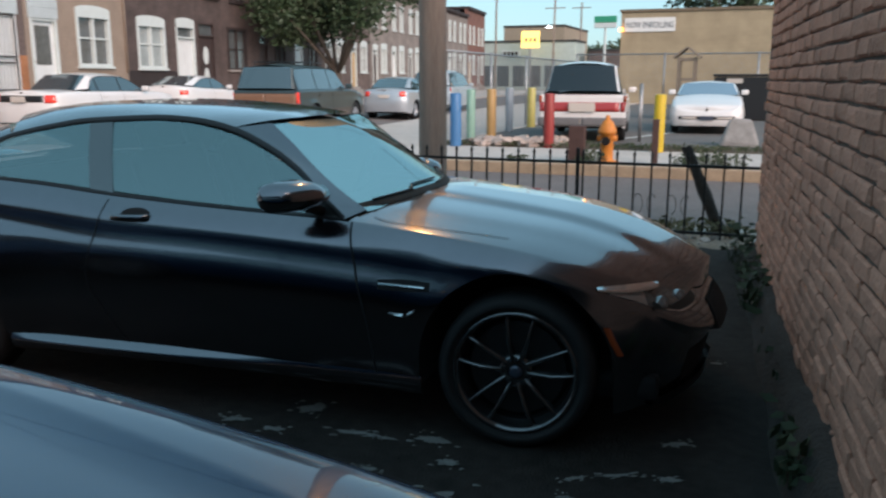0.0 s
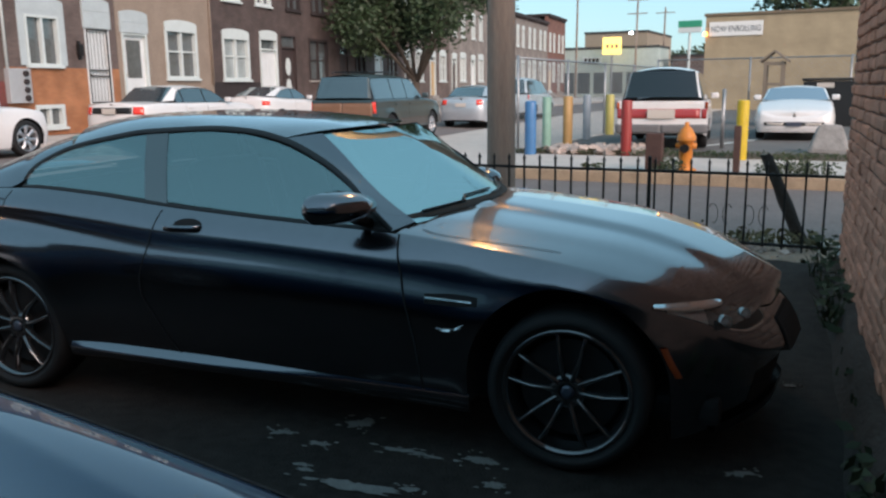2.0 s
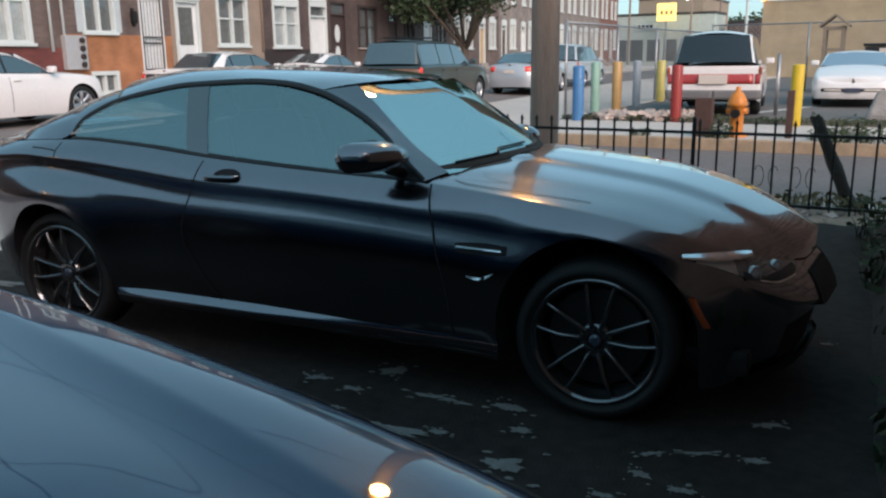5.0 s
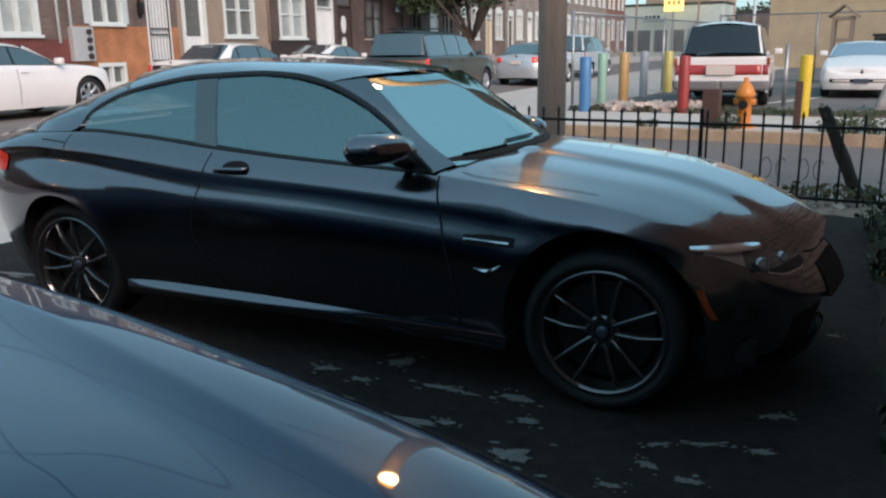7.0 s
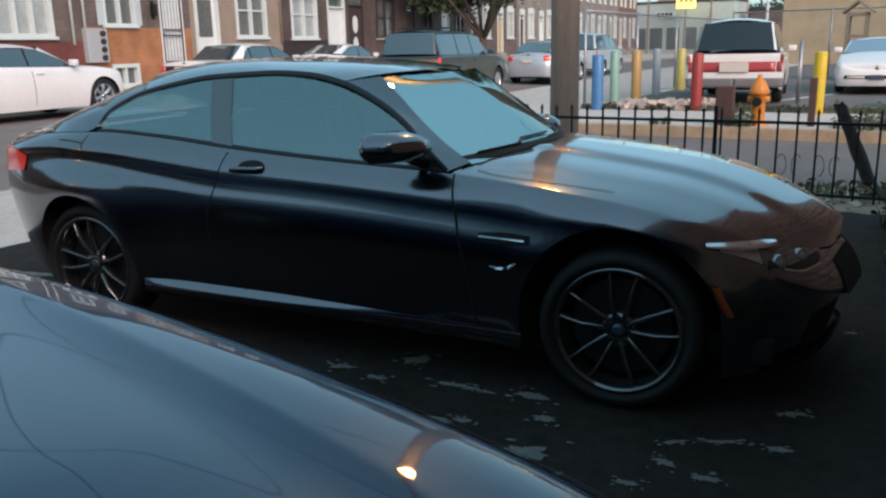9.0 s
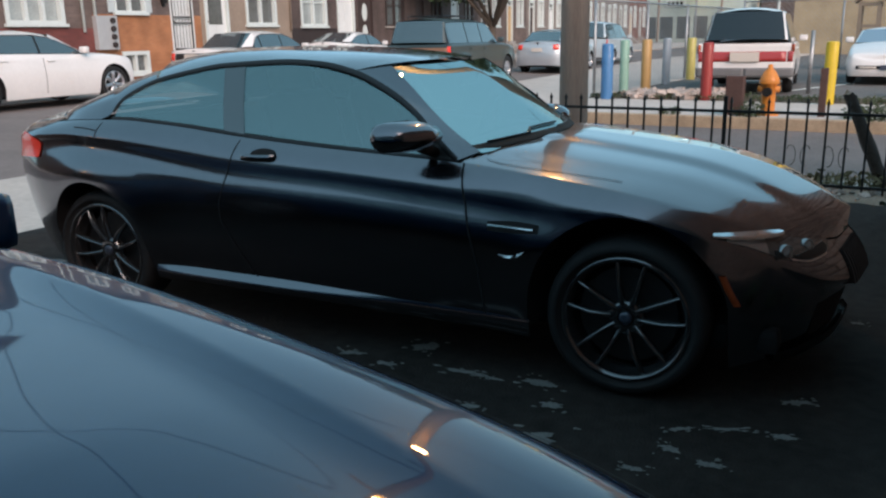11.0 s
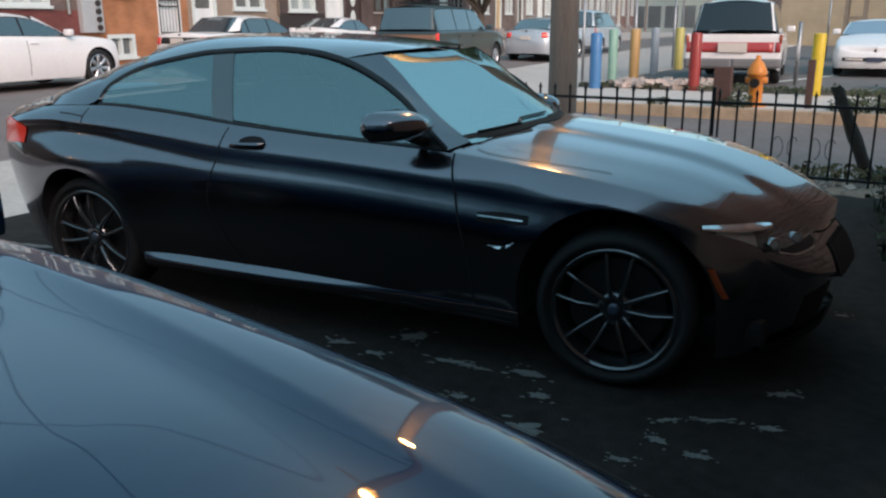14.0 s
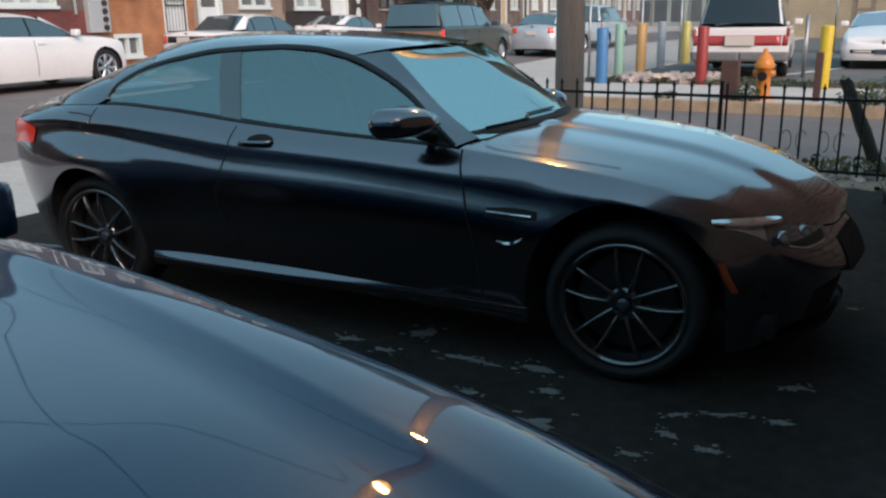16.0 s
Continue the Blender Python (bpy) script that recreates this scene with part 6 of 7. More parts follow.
lathe(bm, [(0.02, 0.17), (0.18, 0.15), (0.27, 0.06), (0.30, -0.02), (0.27, -0.05)], 16, "Z", (1.4, 0.05, 5.56))
head2 = part("lamp_head", bm, GALV, lamp2, "", True)
bm = bmesh.new()
lathe(bm, [(0.27, -0.04), (0.24, -0.16), (0.12, -0.26), (0.002, -0.27)], 16, "Z", (1.4, 0.05, 5.56))
part("lamp_lens", bm, glow("bright_sodium_lens", (1.0, 0.42, 0.07), 14), head2, "glowing sodium lens", True)

# ---- leaning stump of an old post ----
bm = bmesh.new()
rows = []
for k in range(13):
    t = k / 12
    r_ = 0.062 - 0.010 * t
    rows.append([(-0.36 * t + r_ * math.cos(a) * (1 + 0.2 * noise.noise((math.cos(a) * 2, math.sin(a) * 2, t * 5))), 0.05 * t + r_ * math.sin(a), -0.05 + 0.81 * t + (0.05 * noise.noise((math.cos(a) * 3, math.sin(a) * 3, 9)) if k == 12 else 0)) for a in np.linspace(0, 2 * math.pi, 13)[:-1]])
sheet(bm, rows, False, True)
stump = tagged(part("broken_post", bm, mat("dark_brown_wood", (0.045, 0.034, 0.028), 0.95, 0, 0, 0.4, 10, 0.6, 30), None, "", True), "dark broken wooden post leaning behind the fence", "post")
bm = bmesh.new()
ring = [bm.verts.new(p) for p in rows[-1]]
mid = bm.verts.new((-0.36, 0.05, 0.775))
for k in range(12):
    bm.faces.new((ring[k], ring[(k + 1) % 12], mid))
part("split_top", bm, mat("raw_split_wood", (0.22, 0.18, 0.14), 0.9, 0, 0, 0.3, 20), stump, "pale split wood")
stump.location = (0.52, 4.95, 0.0)

# ---- bollards ----
def bollard(x, y, z, r, h, colour, label, tilt=0.0):
    m = mat("bollard_paint", tuple(0.75 * c for c in colour), 0.5, 0, 0.2, 0.16, 6, 0.15, 40)
    bm = bmesh.new()
    lathe(bm, [(r, -0.1), (r, h - 0.03), (r * 0.93, h - 0.008), (r * 0.7, h), (0.002, h + 0.004)], 20)
    ob = tagged(part("bollard", bm, m, None, "", True), label, "bollard", "painted steel bollards across the street")
    ob.matrix_world = pose(x, y, z, 0, tilt, 0)
    return ob


bollard(-0.98, 13.25, 0, 0.105, 1.07, (0.75, 0.52, 0.02), "bright yellow painted steel bollard", 0.5)
bollard(-3.17, 13.65, 0, 0.105, 1.07, (0.36, 0.035, 0.03), "red painted steel bollard")
bollard(-5.03, 13.3, 0, 0.115, 1.07, (0.07, 0.23, 0.48), "blue painted steel bollard")
bollard(-5.38, 15.3, 0, 0.10, 1.12, (0.30, 0.52, 0.42), "mint green painted steel bollard")
bollard(-5.08, 15.9, 0, 0.11, 1.12, (0.58, 0.36, 0.14), "faded orange painted steel bollard")
bollard(-5.34, 18.3, 0, 0.10, 1.12, (0.36, 0.42, 0.47), "grey painted steel bollard")
bollard(-5.35, 20.6, 0, 0.12, 1.10, (0.55, 0.48, 0.14), "dull yellow painted steel bollard")

# ---- fire hydrant ----
HYD = mat("hydrant_orange", (0.62, 0.21, 0.025), 0.55, 0, 0.2, 0.2, 10, 0.2, 40)
hyd = empty("fire_hydrant", pose(-1.55, 10.98, 0), "orange painted fire hydrant on the pavement", "hydrant")
bm = bmesh.new()
lathe(bm, [(0.17, 0.0), (0.17, 0.03), (0.12, 0.04), (0.105, 0.08), (0.105, 0.46), (0.15, 0.48), (0.15, 0.52), (0.12, 0.53)], 20)
part("barrel", bm, HYD, hyd, "", True)
bm = bmesh.new()
lathe(bm, [(0.15, 0.53), (0.13, 0.58), (0.09, 0.66), (0.04, 0.71), (0.035, 0.77), (0.002, 0.775)], 20)
part("bonnet", bm, HYD, hyd, "", True)
bm = bmesh.new()
tube(bm, (0, -0.05, 0.36), (0, -0.165, 0.36), 0.07, n=16)
part("nozzle_cap", bm, IRON, hyd, "dark front nozzle")
for s in (1, -1):
    bm = bmesh.new()
    tube(bm, (0, 0, 0.40), (0.16 * s, 0, 0.40), 0.05, n=12)
    part("side_nozzle", bm, HYD, hyd, "", True)

# ---- short brown posts on the pavement ----
BROWN = mat("rusty_brown_paint", (0.085, 0.045, 0.038), 0.75, 0, 0, 0.25, 8)
for x, y, w, d, h in ((-2.02, 10.85, 0.13, 0.09, 0.60), (-0.78, 11.0, 0.05, 0.05, 0.72)):
    bm = bmesh.new()
    box(bm, -w, w, -d, d, -0.05, h, 0.012)
    ob = tagged(part("steel_post", bm, BROWN), "short rusty brown steel post on the pavement", "post", "brown posts on the far pavement")
    ob.location = (x, y, 0)

# ---- building with the banner ----
BEIGE = masonry("beige_block", (0.36, 0.29, 0.19), (0.34, 0.275, 0.18), (0.31, 0.25, 0.17), along="X", brick=(0.4, 0.2), gap=0.01, vary=0.12, bump=0.15)
store = empty("store_building", pose(-6.7, 45, 0), "long low beige block building with a white banner", "building")
bm = bmesh.new()
box(bm, 0, 46, 0, 20, -0.2, 4.9)
part("wall", bm, BEIGE, store)
bm = bmesh.new()
box(bm, -0.08, 46.08, -0.08, 20, 4.904, 5.06, 0.02)
part("roof", bm, mat("brown_coping", (0.16, 0.12, 0.08), 0.8), store)
banner = empty("banner", pose(-6.5, 44.95, 3.86), "white banner with dark capital letters fixed on the wall", "sign")
bm = bmesh.new()
box(bm, 0.0, 2.72, -0.012, 0.0, 0.0, 0.74, 0.004)
part("cloth", bm, mat("banner_white", (0.72, 0.72, 0.70), 0.7, 0, 0, 0.05, 3), banner)
cu = bpy.data.curves.new("lettering", "FONT")
cu.body = "NOW ENROLLING"
cu.size, cu.extrude = 0.47, 0.003
cu.align_x = "CENTER"
tx = bpy.data.objects.new("lettering", cu)
scene.collection.objects.link(tx)
bpy.context.view_layer.update()
me = bpy.data.meshes.new_from_object(tx.evaluated_get(bpy.context.evaluated_depsgraph_get()))
bpy.data.objects.remove(tx)
me.transform(Matrix.Diagonal((2.5 / max(v.co.x * 2 for v in me.vertices), 0.95, 1, 1)))
me.materials.append(mat("banner_ink", (0.06, 0.07, 0.09), 0.7))
lt = new("lettering", me)
lt.parent = banner
lt.matrix_local = pose(1.36, -0.02, 0.21, 90, 0, 0)
bm = bmesh.new()
box(bm, -6.78, -6.6, 44.8, 45.0, 3.9, 4.08, 0.02)
tagged(part("wall_lamp", bm, SODIUM), "lit orange lamp on the building corner", "lamp")

# ---- tree by the houses ----
LEAF = mat("dusky_leaves", (0.030, 0.052, 0.020), 0.6, 0, 0, 0.4, 0.9)
BARK = mat("grey_bark", (0.09, 0.07, 0.055), 0.95, 0, 0, 0.3, 5, 0.6, 20)


def tree(x, y, base, trunk, height, spread, leaves, seed, label, size=0.26):
    r = random.Random(seed)
    t = empty("tree", pose(x, y, base), label, "tree")
    bm = bmesh.new()
    tube(bm, (0, 0, 0), (0.1, 0, trunk), 0.24, 0.16, 10)
    tips = []
    for k in range(9):
        a, e = 2 * math.pi * k / 9 + r.random(), 0.4 + 0.8 * r.random()
        q = Vector((math.cos(a) * spread * 0.55, math.sin(a) * spread * 0.55, trunk + (height - trunk) * e * 0.75))
        tube(bm, (0.1, 0, trunk - 0.3), q, 0.10, 0.03, 6)
        tips.append(q)
        for j in range(3):
            q2 = q + Vector((r.uniform(-1, 1), r.uniform(-1, 1), r.uniform(-0.2, 1))) * spread * 0.3
            tube(bm, q, q2, 0.035, 0.01, 5)
            tips.append(q2)
    part("trunk", bm, BARK, t, "", True)
    vs, fs = [], []
    blobs = [(tp, spread * r.uniform(0.22, 0.40)) for tp in tips for _ in range(2)]
    for k in range(leaves):
        c, rad = blobs[r.randrange(len(blobs))]
        d = Vector((r.gauss(0, 1), r.gauss(0, 1), r.gauss(0, 0.75))).normalized() * rad * r.random() ** 0.4
        p = c + d
        u = Vector((r.gauss(0, 1), r.gauss(0, 1), r.gauss(0, 0.6))).normalized()
        v = u.orthogonal().normalized()
        L = size * r.uniform(0.6, 1.2)
        n0 = len(vs)
        vs += [p - u * L * 0.5, p + v * L * 0.28, p + u * L * 0.5, p - v * L * 0.28]
        fs.append((n0, n0 + 1, n0 + 2, n0 + 3))
    me = bpy.data.meshes.new("crown")
    me.from_pydata([tuple(v) for v in vs], [], fs)
    me.materials.append(LEAF)
    ob = new("crown", me)
    ob.parent = t
    return t


tree(-18.0, 32.7, 0.14, 1.7, 8.5, 4.5, 22000, 5, "leafy green street tree in front of the row houses", 0.26)
tree(-2.3, 70, 0, 5.2, 10.6, 4.8, 2600, 8, "large dark green tree behind the banner building", 0.6)

# ---- upper part of the near building, seen only in reflections ----
bm = bmesh.new()
box(bm, 0.004, 0.30, -14, 3.93, 2.724, 4.1)
upper_wall = part("wall_upper", bm, masonry("near_brick_upper", (0.25, 0.13, 0.095), (0.20, 0.105, 0.08), (0.09, 0.065, 0.05)), None, "upper part of the brown brick wall", False, "structure", "wall")
upper_wall.matrix_world = WALL_M
bm = bmesh.new()
box(bm, 0.304, 9.0, 3.63, 3.93, -0.3, 4.1)
ws_ob = part("wall_street", bm, masonry("near_brick_street", (0.25, 0.13, 0.095), (0.20, 0.105, 0.08), (0.09, 0.065, 0.05), along="X"), None, "street side of the brown brick building", False, "structure", "wall")
ws_ob.matrix_world = WALL_M

# ---- chain-link fence of the far lot ----
def chain_link(name, p, q, h, label, pitch=0.11):
    p, q = Vector(p), Vector(q)
    L = (q - p).length
    f = empty(name, Matrix.Translation(p) @ Matrix.Rotation(math.atan2(q.y - p.y, q.x - p.x), 4, "Z"), label, "fence")
    nposts = max(2, int(L / 3.0) + 1)
    for k in range(nposts):
        bm = bmesh.new()
        tube(bm, (L * k / (nposts - 1), 0, -0.1), (L * k / (nposts - 1), 0, h + 0.05), 0.032, n=8)
        part("post", bm, GALV, f, "", True)
    bm = bmesh.new()
    tube(bm, (0, 0, h), (L, 0, h), 0.022, n=8)
    part("top_rail", bm, GALV, f, "", True)
    vs, fs = [], []
    n = int(L / pitch)
    for sgn in (1, -1):
        for k in range(-int(h / pitch) - 1, n + int(h / pitch) + 2):
            x0 = k * pitch
            a = [max(0.0, (0 - x0) * sgn), min(h, (L - x0) * sgn)] if sgn > 0 else [max(0.0, x0 - L), min(h, x0)]
            if a[1] - a[0] < 0.05:
                continue
            w = 0.004
            P = [(x0 + sgn * z, z) for z in a]
            i = len(vs)
            for x, z in P:
                vs += [(x - w, 0.003 * sgn, z), (x + w, 0.003 * sgn, z), (x, 0.003 * sgn + w, z)]
            fs += [(i, i + 1, i + 4, i + 3), (i + 1, i + 2, i + 5, i + 4), (i + 2, i, i + 3, i + 5)]
    me = bpy.data.meshes.new("wire_mesh")
    me.from_pydata(vs, [], fs)
    me.materials.append(GALV)
    ob = new("wire_mesh", me)
    ob.parent = f
    tagged(ob, "", "", "", "stuff")
    return f


chain_link("chain_link_fence", (-5.65, 14.2, 0), (-5.65, 28.0, 0), 1.95, "grey chain-link fence along the side of the far lot")
chain_link("chain_link_fence", (-5.6, 28.0, 0), (10.0, 28.0, 0), 2.2, "grey chain-link fence across the back of the far lot", 0.16)
bm = bmesh.new()
tube(bm, (0, 0, -0.05), (0, 0, 1.25), 0.04, n=10)
gp = tagged(part("gate_post", bm, GALV, None, "", True), "galvanised steel gate post of the far lot", "post")
gp.location = (-1.68, 16.0, 0)

# ---- rubble and litter beside the bollards ----
r = random.Random(21)
LITTER = mat("pale_litter", (0.42, 0.35, 0.31), 0.8, 0, 0, 0.6, 5)
bm = bmesh.new()
for k in range(150):
    x, y = -4.9 + 1.9 * r.random(), 13.55 + 1.6 * r.random() ** 1.5
    s = r.uniform(0.03, 0.13)
    box(bm, -s, s, -s * r.uniform(0.4, 1), s * r.uniform(0.4, 1), -s * 0.3, s * 0.35, 0, Matrix.Translation((x, y, 0.02 + 0.08 * r.random())) @ Euler((r.uniform(-0.6, 0.6), r.uniform(-0.6, 0.6), r.uniform(0, 6))).to_matrix().to_4x4())
part("litter", bm, LITTER, None, "scattered pale rubble and litter by the bollards", False, "stuff", "litter")
bm = bmesh.new()
rows = []
for i in range(31):
    x = -5.5 + 10.5 * i / 30
    rows.append([(x, 13.46 + 1.3 * j / 6, 0.0 + (0.07 * math.sin(math.pi * j / 6) * (0.6 + 0.6 * noise.noise((x * 1.3, j * 0.5, 3))) if 0 < j < 6 else -0.02)) for j in range(7)])
sheet(bm, rows)
part("dirt_strip", bm, DIRT, None, "uneven brown dirt strip behind the far pavement", True, "structure", "ground")

# ---- weeds ----
WEED = mat("dry_weeds", (0.095, 0.085, 0.038), 0.8, 0, 0, 0.4, 3)
WEED_DARK = mat("dark_weeds", (0.028, 0.042, 0.018), 0.8, 0, 0, 0.4, 3)


def weeds(name, material, label, spots, seed, leafy=0.5):
    """Blades and small leaves in tufts; spots: x, y, z, radius, height, count."""
    r = random.Random(seed)
    vs, fs = [], []
    for x, y, z, rad, h, count in spots:
        for _ in range(count):
            a, d = r.uniform(0, 6.283), rad * math.sqrt(r.random())
            b = Vector((x + d * math.cos(a), y + d * math.sin(a), z))
            hh = h * r.uniform(0.35, 1.0) * (1 - 0.5 * d / rad)
            lean = Vector((r.gauss(0, 0.35), r.gauss(0, 0.35), 1)).normalized()
            side = lean.orthogonal().normalized()
            side.rotate(Matrix.Rotation(r.uniform(0, 6.28), 3, lean))
            n0 = len(vs)
            if r.random() < leafy:
                p = b + lean * hh
                u = Vector((r.gauss(0, 1), r.gauss(0, 1), r.gauss(0, 0.5))).normalized()
                v = u.orthogonal().normalized()
                s = r.uniform(0.02, 0.05) * (1.6 if h > 0.5 else 1)
                vs += [p - u * s, p + v * s * 0.5, p + u * s, p - v * s * 0.5]
                fs.append((n0, n0 + 1, n0 + 2, n0 + 3))
            else:
                w = 0.006
                m_ = b + lean * hh * 0.55 + Vector((0, 0, 0.02))
                t_ = b + lean * hh + Vector((lean.x, lean.y, 0)) * hh * 0.3
                vs += [b - side * w, b + side * w, m_ + side * w * 0.8, m_ - side * w * 0.8, t_]
                fs += [(n0, n0 + 1, n0 + 2, n0 + 3), (n0 + 3, n0 + 2, n0 + 4)]
    me = bpy.data.meshes.new(name)
    me.from_pydata([tuple(v) for v in vs], [], fs)
    me.materials.append(material)
    return tagged(new(name, me), label, "weeds", "", "stuff")


def wall_x(y):
    return 1.066 - 0.0733 * y


weeds("weeds_by_wall", WEED_DARK, "dark straggling weeds along the foot of the brick wall",
      [(wall_x(y) - 0.08 - 0.05 * r.random(), y, 0.02, 0.05, 0.06 + 0.06 * r.random(), 3) for y in np.arange(0.1, 3.9, 0.35)]
      + [(0.80, 2.45, 0, 0.09, 0.34, 70), (0.82, 2.85, 0, 0.09, 0.30, 50), (0.76, 3.35, 0, 0.10, 0.36, 60), (0.72, 3.8, 0, 0.13, 0.44, 80), (0.96, 0.50, -0.03, 0.07, 0.18, 60), (0.99, 0.18, -0.03, 0.09, 0.22, 90)], 7, 0.5)
weeds("weeds_by_fence", WEED, "dry grass and weeds along the fence", [(x, 4.62 + 0.1 * r.random(), 0, 0.2, 0.22, 90) for x in np.arange(-3.5, 0.8, 0.45)] + [(0.42, 4.85, 0, 0.22, 0.22, 80), (0.1, 5.0, 0, 0.3, 0.12, 60), (-0.6, 4.9, 0, 0.3, 0.10, 60)], 8, 0.4)
weeds("weeds_far_kerb", mat("green_weeds", (0.045, 0.06, 0.026), 0.8, 0, 0, 0.35, 3), "green weeds growing at the far kerb",
      [(0.02, 10.72, 0, 0.32, 0.44, 260), (0.42, 10.75, 0, 0.28, 0.32, 140), (-0.3, 10.8, 0, 0.2, 0.26, 110), (-1.75, 10.7, 0, 0.22, 0.30, 220), (-3.0, 10.68, 0, 0.2, 0.16, 120)]
      + [(x, 13.6 + 0.25 * r.random(), 0.02, 0.3, 0.14, 90) for x in np.arange(-5.2, 3, 0.4)], 9, 0.5)

# dirt and crumbled mortar banked against the wall
bm = bmesh.new()
rows = []
for i in range(61):
    y = -1.5 + 5.3 * i / 60
    hgt = 0.13 + 0.06 * noise.noise((y * 1.5, 0, 0)) + 0.04 * noise.noise((y * 6, 2, 0))
    wd = 0.13 + 0.06 * noise.noise((y * 1.1, 5, 0))
    rows.append([(wall_x(y) + 0.03, y, hgt), (wall_x(y) - 0.04, y, hgt * 0.9), (wall_x(y) - wd * 0.5, y, hgt * 0.45 + 0.03 * noise.noise((y * 8, 9, 0))), (wall_x(y) - wd, y, lot_z(wall_x(y) - wd, y) - 0.01)])
sheet(bm, rows)
part("dirt_bank", bm, mat("dark_dirt", (0.036, 0.027, 0.023), 0.95, 0, 0, 0.4, 8, 0.8, 50), None, "dark dirt banked along the foot of the wall", True, "structure", "ground")

# pale dirt and rubble where the asphalt ends under the fence
PALE_DIRT = mat("pale_dirt", (0.30, 0.235, 0.185), 0.95, 0, 0, 0.35, 9, 0.8, 40)
bm = bmesh.new()
rows = []
for i in range(49):
    x = -1.6 + 2.36 * i / 48
    y0 = 4.16 + 0.10 * noise.noise((x * 2.1, 3.0, 0)) + 0.05 * noise.noise((x * 7, 8.0, 0))
    rows.append([(x, y0 + (4.86 - y0) * j / 8, max(lot_z(x, min(y0 + (4.86 - y0) * j / 8, 4.5)), 0.0) - 0.004 * (j == 0) + (0.010 + 0.018 * (0.5 + noise.noise((x * 9, j * 1.1, 4)))) * (j > 0)) for j in range(9)])
sheet(bm, rows)
part("dirt_verge", bm, PALE_DIRT, None, "pale dirt verge under the iron fence", True, "structure", "ground")
r = random.Random(61)
bm = bmesh.new()
for k in range(70):
    x, y = r.uniform(-1.2, 0.72), 4.2 + 0.55 * r.random()
    q = r.uniform(0.012, 0.045)
    box(bm, -q, q, -q * r.uniform(0.5, 1), q * r.uniform(0.5, 1), -q * 0.4, q * 0.45, q * 0.2, Matrix.Translation((x, y, 0.035)) @ Euler((r.uniform(-0.5, 0.5), r.uniform(-0.5, 0.5), r.uniform(0, 6))).to_matrix().to_4x4())
part("rubble", bm, LITTER, None, "pale rubble scattered under the iron fence", False, "stuff", "rubble")

# ---- scrolls between the fence pickets ----
for x0 in (-0.12, 0.16):
    for s in (1, -1):
        bm = bmesh.new()
        pts = [(x0 + s * (0.045 + 0.04 * math.cos(a) * (1 - a / 9)), 0, 0.36 + 0.07 * math.sin(a) * (1 - a / 9) - 0.02 * a) for a in np.linspace(0, 6.2, 22)]
        for p, q in zip(pts, pts[1:]):
            tube(bm, p, q, 0.003, n=5, caps=False)
        part("scroll", bm, IRON, fence, "", True)

# ---- things in the far lot ----
WOOD_GREY = mat("grey_timber", (0.20, 0.165, 0.13), 0.9, 0, 0, 0.25, 5, 0.4, 30)
gz = empty("timber_well_house", pose(-1.62, 27.0, 0), "small open timber well house with a pointed roof", "shelter")
for x in (-0.26, 0.26):
    for y in (-0.26, 0.26):
        bm = bmesh.new()
        box(bm, x - 0.05, x + 0.05, y - 0.05, y + 0.05, 0.0, 2.05)
        part("post", bm, WOOD_GREY, gz)
for z in (1.32, 1.98):
    for a, b, c, d in ((-0.32, 0.32, -0.30, -0.22), (-0.32, 0.32, 0.22, 0.30)):
        bm = bmesh.new()
        box(bm, a, b, c, d, z - 0.05, z + 0.05)
        part("beam", bm, WOOD_GREY, gz)
for s in (1, -1):
    bm = bmesh.new()
    box(bm, 0, 0.56, -0.4, 0.4, -0.03, 0.03, 0, pose(0, 0, 2.38, 0, 38, 0 if s > 0 else 180))
    part("roof_slope", bm, WOOD_GREY, gz)
bm = bmesh.new()
box(bm, -0.25, 0.25, -0.25, 0.25, 0.0, 0.8, 0.02)
part("well_box", bm, WOOD_GREY, gz)
dm = empty("dumpster", pose(0.25, 27.2, 0), "black steel dumpster beside the beige building", "container")
bm = bmesh.new()
box(bm, -0.95, 0.95, -0.6, 0.6, -0.01, 1.4, 0.04)
part("bin", bm, TRIM_BLACK, dm)
bm = bmesh.new()
box(bm, -1.0, 1.0, -0.65, 0.65, 1.41, 1.5, 0.03)
part("lid", bm, TRIM_BLACK, dm)
bm = bmesh.new()
box(bm, -0.55, -0.05, -0.62, -0.605, 1.2, 1.35)
part("sticker", bm, PLATE, dm)
bm = bmesh.new()
box(bm, -0.42, 0.42, -0.35, 0.35, 0, 0.55, 0.08)
for v in bm.verts:
    f = 1 - 0.55 * max(v.co.z, 0) / 0.55
    v.co.x *= f
    v.co.y *= f
    v.co += Vector((noise.noise(v.co * 3), noise.noise(v.co * 3 + Vector((5, 0, 0))), noise.noise(v.co * 3 + Vector((0, 7, 0))))) * 0.07
blk = tagged(part("concrete_lump", bm, mat("grey_broken_concrete", (0.27, 0.26, 0.25), 0.9, 0, 0, 0.35, 6, 0.6, 30)), "pale lump of broken concrete in front of the sports car", "rubble")
blk.location = (0.42, 15.6, -0.02)
bm = bmesh.new()
box(bm, -0.05, 0.05, -1.6, 1.6, 0, 0.004)
ln = tagged(part("bay_line", bm, WHITE_TRIM), "worn white parking bay line on the asphalt", "marking", "", "structure")
ln.matrix_world = pose(-1.75, 18.0, -0.01, 0, 0, -18)

